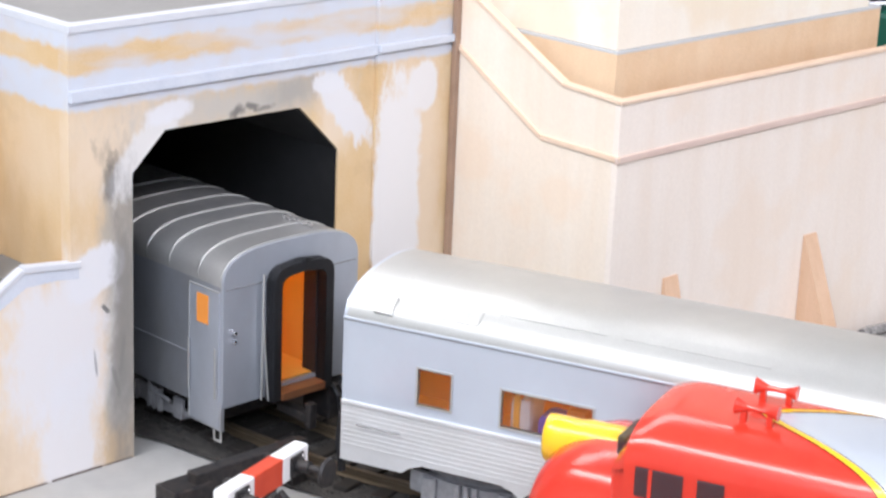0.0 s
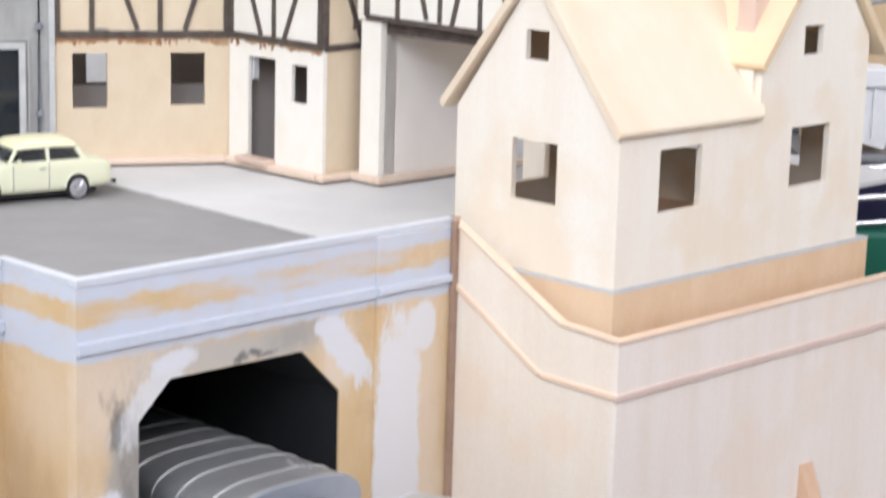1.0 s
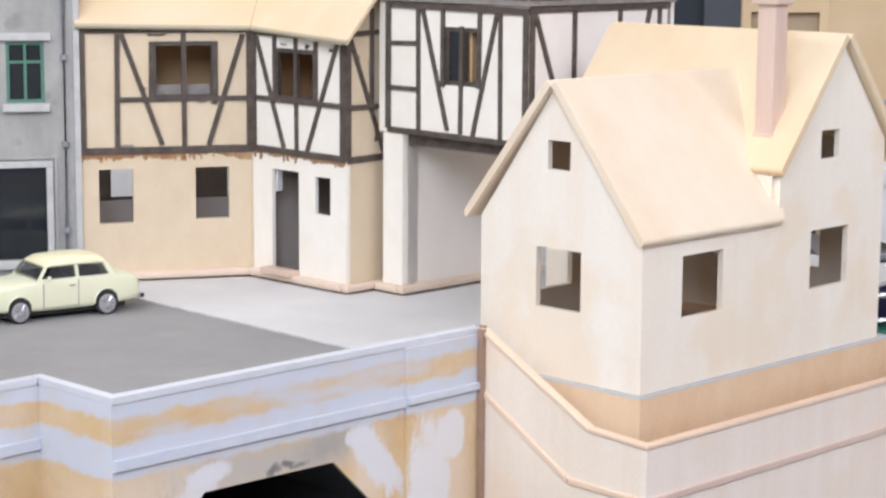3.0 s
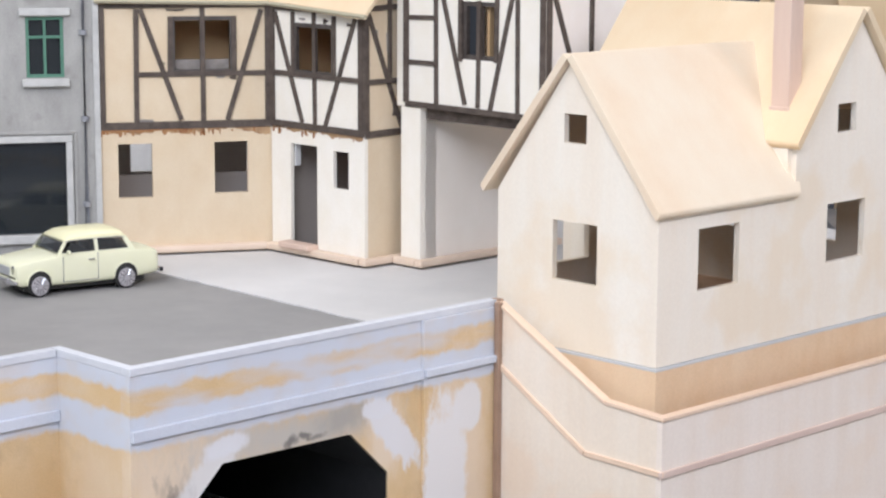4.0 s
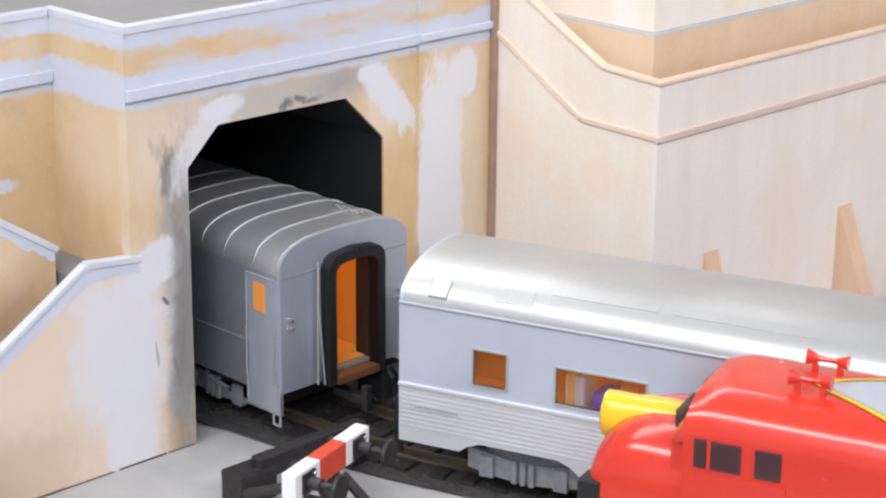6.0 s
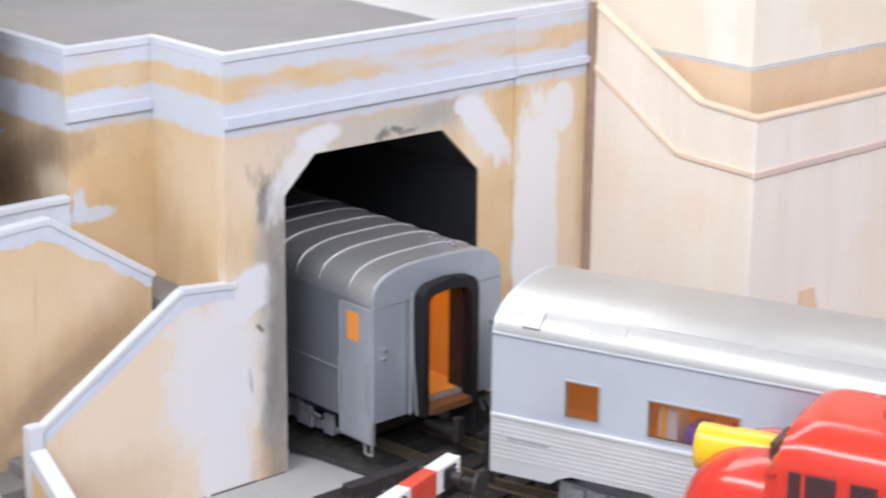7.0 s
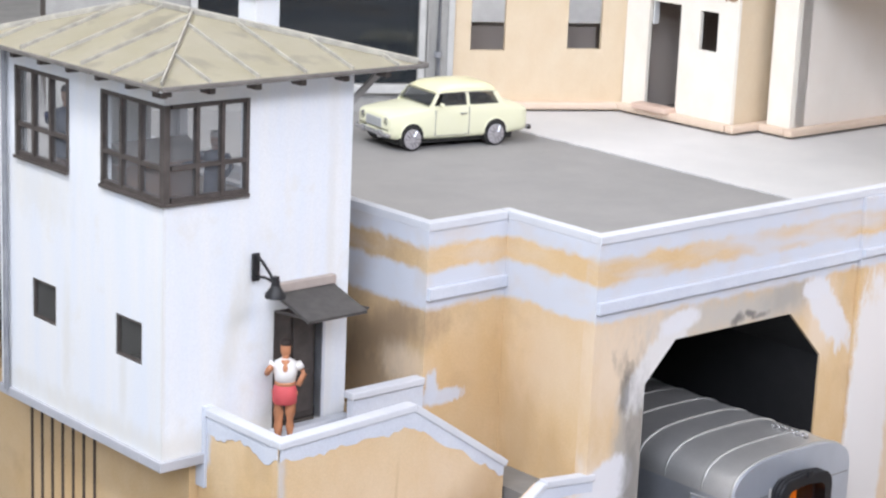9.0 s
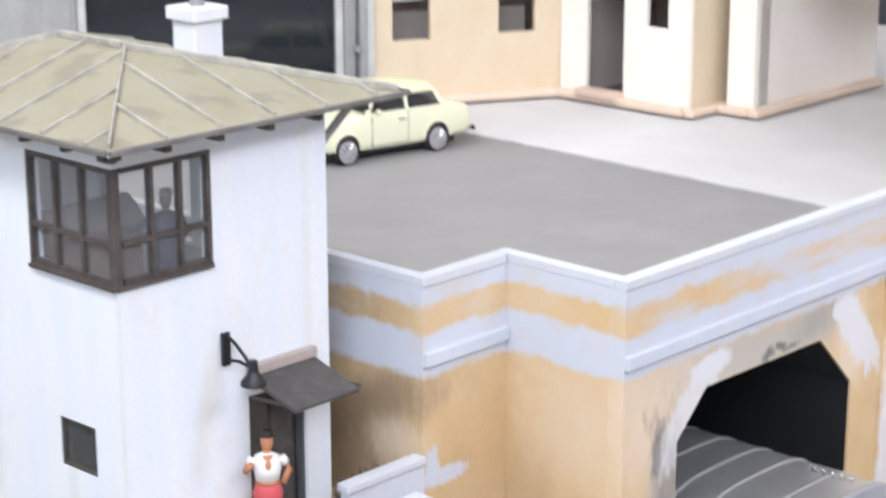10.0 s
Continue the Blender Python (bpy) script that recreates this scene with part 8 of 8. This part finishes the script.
def figurine(m, label, cols, seated=False, coat=False):
    """One plain painted mesh."""
    bm = bmesh.new()
    mats = []

    def grab(mt, fn):
        n = len(bm.faces)
        fn()
        bm.faces.ensure_lookup_table()
        if mt not in mats:
            mats.append(mt)
        for f in bm.faces[n:]:
            f.material_index = mats.index(mt)
            f.smooth = True

    skin, top, low, hair = cols
    if not seated:
        for s in (-1, 1):
            grab(skin, lambda: tube(bm, [(s * 0.0040, 0, 0.0005), (s * 0.0038, 0, 0.013), (s * 0.0040, 0, 0.022), (s * 0.0040, 0, 0.037)], [0.0022, 0.0030, 0.0036, 0.0048], 10))
        grab(low, lambda: tube(bm, [(0, 0, 0.0290), (0, 0, 0.0296), (0, 0, 0.037), (0, 0, 0.0455)], [0.0072, 0.0080, 0.0084, 0.0058], 16))
        base = 0.0430
    else:
        grab(low, lambda: tube(bm, [(0, 0, 0.0), (0, 0, 0.02), (0, 0, 0.032)], [0.008, 0.008, 0.0075], 12))
        base = 0.030
    grab(top, lambda: tube(bm, [(0, 0, base), (0, 0, base + 0.008), (0, 0, base + 0.0145), (0, 0, base + 0.0170)], [0.0066, 0.0080, 0.0074, 0.0030], 16))
    for s in (-1, 1):
        sh, el, hd = Vector((s * 0.0078, 0, base + 0.0140)), Vector((s * 0.0125, 0.0010, base + 0.0060)), Vector((s * 0.0085, -0.0015, base - 0.0015))
        if not seated and s < 0:
            el, hd = Vector((s * 0.0120, -0.002, base + 0.0070)), Vector((s * 0.0095, -0.0070, base + 0.0125))
        if seated and s < 0:
            el, hd = Vector((s * 0.013, -0.006, base + 0.007)), Vector((s * 0.020, -0.010, base + 0.005))
        grab(top, lambda: tube(bm, [sh, (sh + el) / 2], [0.0027, 0.0026], 8))
        grab(skin if not (seated or coat) else top, lambda: tube(bm, [(sh + el) / 2, el, hd], [0.0021, 0.0020, 0.0019], 8))
    if not (seated or coat):
        grab(skin, lambda: tube(bm, [(0, -0.0066, base + 0.0060), (0, -0.0062, base + 0.0110), (0, -0.0040, base + 0.0165)], [0.0008, 0.0022, 0.0030], 8))
        grab(skin, lambda: tube(bm, [(0, 0, base - 0.0010), (0, 0, base + 0.0015)], 0.0070, 14))
    grab(skin, lambda: tube(bm, [(0, 0, base + 0.0160), (0, 0, base + 0.0195)], 0.0024, 10))
    grab(skin, lambda: tube(bm, [(0, 0, base + 0.0185), (0, 0, base + 0.0215), (0, 0, base + 0.0255), (0, 0, base + 0.0280)], [0.0022, 0.0034, 0.0035, 0.0024], 12))
    grab(hair, lambda: tube(bm, [(0, 0.0010, base + 0.0225), (0, 0.0010, base + 0.0262), (0, 0.0008, base + 0.0292), (0, 0.0006, base + 0.0300)], [0.0036, 0.0043, 0.0036, 0.0014], 12))
    me = bpy.data.meshes.new("figurine")
    bmesh.ops.recalc_face_normals(bm, faces=bm.faces)
    bm.to_mesh(me)
    bm.free()
    for mt in mats:
        me.materials.append(mt)
    ob = new("figurine", me)
    ob.matrix_world = m
    return tagged(ob, label, "figurine")


SKIN = mat("painted_skin", (0.50, 0.22, 0.11), 0.6, second=(0.42, 0.17, 0.08), grain=(300, 300, 300))
SHIRT = mat("painted_white", (0.78, 0.76, 0.74), 0.7)
SHORTS = mat("painted_rose", (0.58, 0.09, 0.10), 0.7)
HAIR = mat("painted_brown", (0.03, 0.018, 0.014), 0.7)
SKIN_DARK = mat("painted_tan", (0.26, 0.15, 0.10), 0.6)
NAVY = mat("painted_navy", (0.03, 0.035, 0.06), 0.7)
GREYHAIR = mat("painted_grey", (0.35, 0.30, 0.27), 0.7)
figurine(pose(-0.1560, 0.1030, 0.1706, 0, 0, -38) @ Matrix.Diagonal((0.90, 0.86, 0.90, 1)), "small painted figurine in white top and rose shorts", (SKIN, SHIRT, SHORTS, HAIR))
figurine(pose(-0.1745, 0.152, 0.3045, 0, 0, -60) @ Matrix.Scale(0.85, 4), "seated painted figurine in dark clothes at the desk", (SKIN_DARK, NAVY, NAVY, GREYHAIR), True)
figurine(pose(-0.222, 0.2400, 0.3002, 0, 0, -60), "standing painted figurine in dark clothes behind the window", (SKIN_DARK, NAVY, NAVY, HAIR), coat=True)

# ---- behind the scene ----


def backdrop():
    sl = thing("slate_partition", "tall slate-coloured partition board with brown top rail", "partition", kind="structure")
    m = face_m((1.55, 1.25, 0), (0.69, -0.72))
    part("board", boxm(0.0, 0.415, 0.02, 0.03, 0, 1.0, m=m), SLATE_B, sl, "bluish dark board")
    part("board", boxm(0.415, 1.6, 0.0, 0.02, 0, 0.694, m=m), SLATE, sl, "slate grey board")
    part("top_rail", boxm(0.410, 1.6, -0.02, 0.03, 0.694, 0.80, bevel=0.003, m=m), STRIP_TOP, sl, "brown top rail")
    hl = thing("station_hall", "blue-grey painted model station hall with round dark opening", "house")
    hm = face_m((0.55, 1.125, 0), (0.699, -0.715))
    n = 40
    cu, cz, r = 0.388, 0.6945, 0.0325
    part("wall", panelm(rect(0.0, 0.56, 0.24, 0.85), [[(cu + r * math.cos(math.tau * i / n), cz + r * math.sin(math.tau * i / n)) for i in range(n)]], hm, 0.008), HALL, hl, "weathered blue-grey front")
    # black board in place of the shade inside the round opening
    part("dark_room", boxm(0.30, 0.50, 0.03, 0.035, 0.62, 0.80, m=hm), BLACK, hl)
    for u in (0.249, 0.506):
        pl = part("pilaster", boxm(u - 0.018, u + 0.018, -0.006, 0, 0.24, 0.652, bevel=0.001, m=hm), HALL, hl)
        part("corbel", boxm(u - 0.013, u + 0.013, -0.018, -0.006, 0.640, 0.652, bevel=0.002, m=hm), HALL, pl)
        part("pilaster_top", boxm(u - 0.012, u + 0.012, -0.003, 0, 0.652, 0.85, m=hm), HALL, pl)
    part("corner_post", boxm(0.545, 0.565, -0.006, 0.002, 0.24, 0.85, m=hm), ZINC, hl)
    # plywood crate with folded plastic sheet
    cr = thing("plywood_crate", "open plywood crate with pale wooden sides", "crate")
    cm = face_m((1.1435, 0.3645, 0), (0.695, -0.719))
    part("end_frame", panelm(rect(0, 0.098, 0.30, 0.5265), [rect(0.010, 0.088, 0.32, 0.500)], cm, 0.012), CRATE, cr)
    part("end_panel", boxm(0.010, 0.088, 0.008, 0.012, 0.30, 0.500, m=cm), CRATE_G, cr)
    sm = face_m((1.2120, 0.2940, 0), (0.90, -0.44))
    part("side_panel", panelm([(0.0, 0.15), (0.30, 0.15), (0.30, 0.610), (0.0, 0.5265)], [], sm, 0.012), CRATE, cr)
    part("top_edge", boxm(-0.004, 0.10, -0.002, 0.014, 0.5265, 0.532, m=cm), CRATE, cr)
    part("dowel", tubem([cm @ Vector((0.056, 0.02, 0.50)), cm @ Vector((0.056, 0.02, 0.5475))], 0.0035, 10), STRIP_PINK, cr)
    bm = bmesh.new()
    bmesh.ops.create_icosphere(bm, subdivisions=5, radius=1)
    for v in bm.verts:
        q = v.co.copy()
        k = 1 + 0.07 * noise.noise(q * 2.2) + 0.035 * noise.noise(q * 8)
        v.co = Vector((q.x * 0.190 * k, q.y * 0.060 * k, q.z * 0.034 * k))
    bmesh.ops.transform(bm, matrix=Matrix.Translation((1.450, 0.312, 0.552)) @ Matrix.Rotation(radians(-26), 4, "Z") @ Matrix.Rotation(radians(-6), 4, "Y"), verts=bm.verts)
    tagged(smooth(part("plastic_sheet", bm, PLASTIC), 60), "crumpled translucent plastic sheet heaped on the crate", "plastic sheet")
    # white mould block, trolley and boxes at the far right
    wb = thing("white_plastic_case", "white ribbed plastic case on the trolley shelf", "case")
    wm = face_m((1.140, 0.195, 0), (0.70, -0.71))
    part("shell", panelm([(0.0, 0.262), (0.045, 0.250), (0.054, 0.270), (0.054, 0.315), (0.046, 0.338), (0.0, 0.338)], [], wm, 0.05), WHITE_P, wb)
    for u in (0.014, 0.030):
        part("rib", boxm(u, u + 0.004, -0.003, 0, 0.262, 0.315, m=wm), WHITE_P, wb)
    part("lid", boxm(-0.002, 0.050, -0.006, 0.05, 0.318, 0.3375, bevel=0.002, m=wm), WHITE_P, wb)
    tr = thing("trolley", "grey metal trolley with tubular frame", "trolley")
    part("shelf", boxm(-0.05, 0.16, -0.02, 0.12, 0.238, 0.246, bevel=0.002, m=wm), TRUCK, tr)
    for z, r2 in ((0.232, 0.004), (0.200, 0.004), (0.172, 0.0035)):
        part("tube", tubem([wm @ Vector((-0.05, -0.03, z - 0.004)), wm @ Vector((0.05, -0.03, z + 0.004)), wm @ Vector((0.16, -0.03, z + 0.008))], r2, 8), CHROME, tr)
    for k, z in enumerate((0.318, 0.352, 0.404, 0.300)):
        part("cable", tubem([wm @ Vector((0.02, 0.06, z - 0.015)), wm @ Vector((0.035, 0.06, z)), wm @ Vector((0.07, 0.06, z + 0.006)), wm @ Vector((0.13, 0.06, z - 0.004))], 0.0028, 8), TRUCK, tr)
    tagged(part("navy_box", boxm(-0.06, 0.16, 0.0, 0.12, 0.160, 0.236, bevel=0.004, m=wm), NAVYBOX), "dark blue box on the trolley under the case", "box")
    tagged(part("green_crate", boxm(-0.06, 0.16, -0.05, 0.10, 0.0, 0.168, bevel=0.006, m=wm), GREENBOX), "green plastic crate on the floor", "crate")


SLATE_B = mat("blue_black_board", (0.022, 0.028, 0.038), 0.7, second=(0.03, 0.036, 0.046), grain=(5, 5, 5))
STRIP_TOP = mat("mauve_rail", (0.17, 0.14, 0.14), 0.6, second=(0.22, 0.18, 0.17), grain=(6, 6, 6))
CRATE = mat("crate_plywood", (0.62, 0.45, 0.26), 0.6, second=(0.70, 0.54, 0.34), grain=(6, 6, 14), amount=0.8)
CRATE_G = mat("crate_panel", (0.40, 0.30, 0.19), 0.7, second=(0.46, 0.36, 0.24), grain=(8, 8, 16))
PLASTIC = mat("milky_plastic", (0.66, 0.68, 0.74), 0.35, second=(0.56, 0.58, 0.64), grain=(40, 40, 40), amount=0.9, bump=0.3, fine_scale=160)
NAVYBOX = mat("navy_plastic", (0.016, 0.014, 0.06), 0.4)
GREENBOX = mat("green_plastic", (0.01, 0.14, 0.09), 0.4)
backdrop()
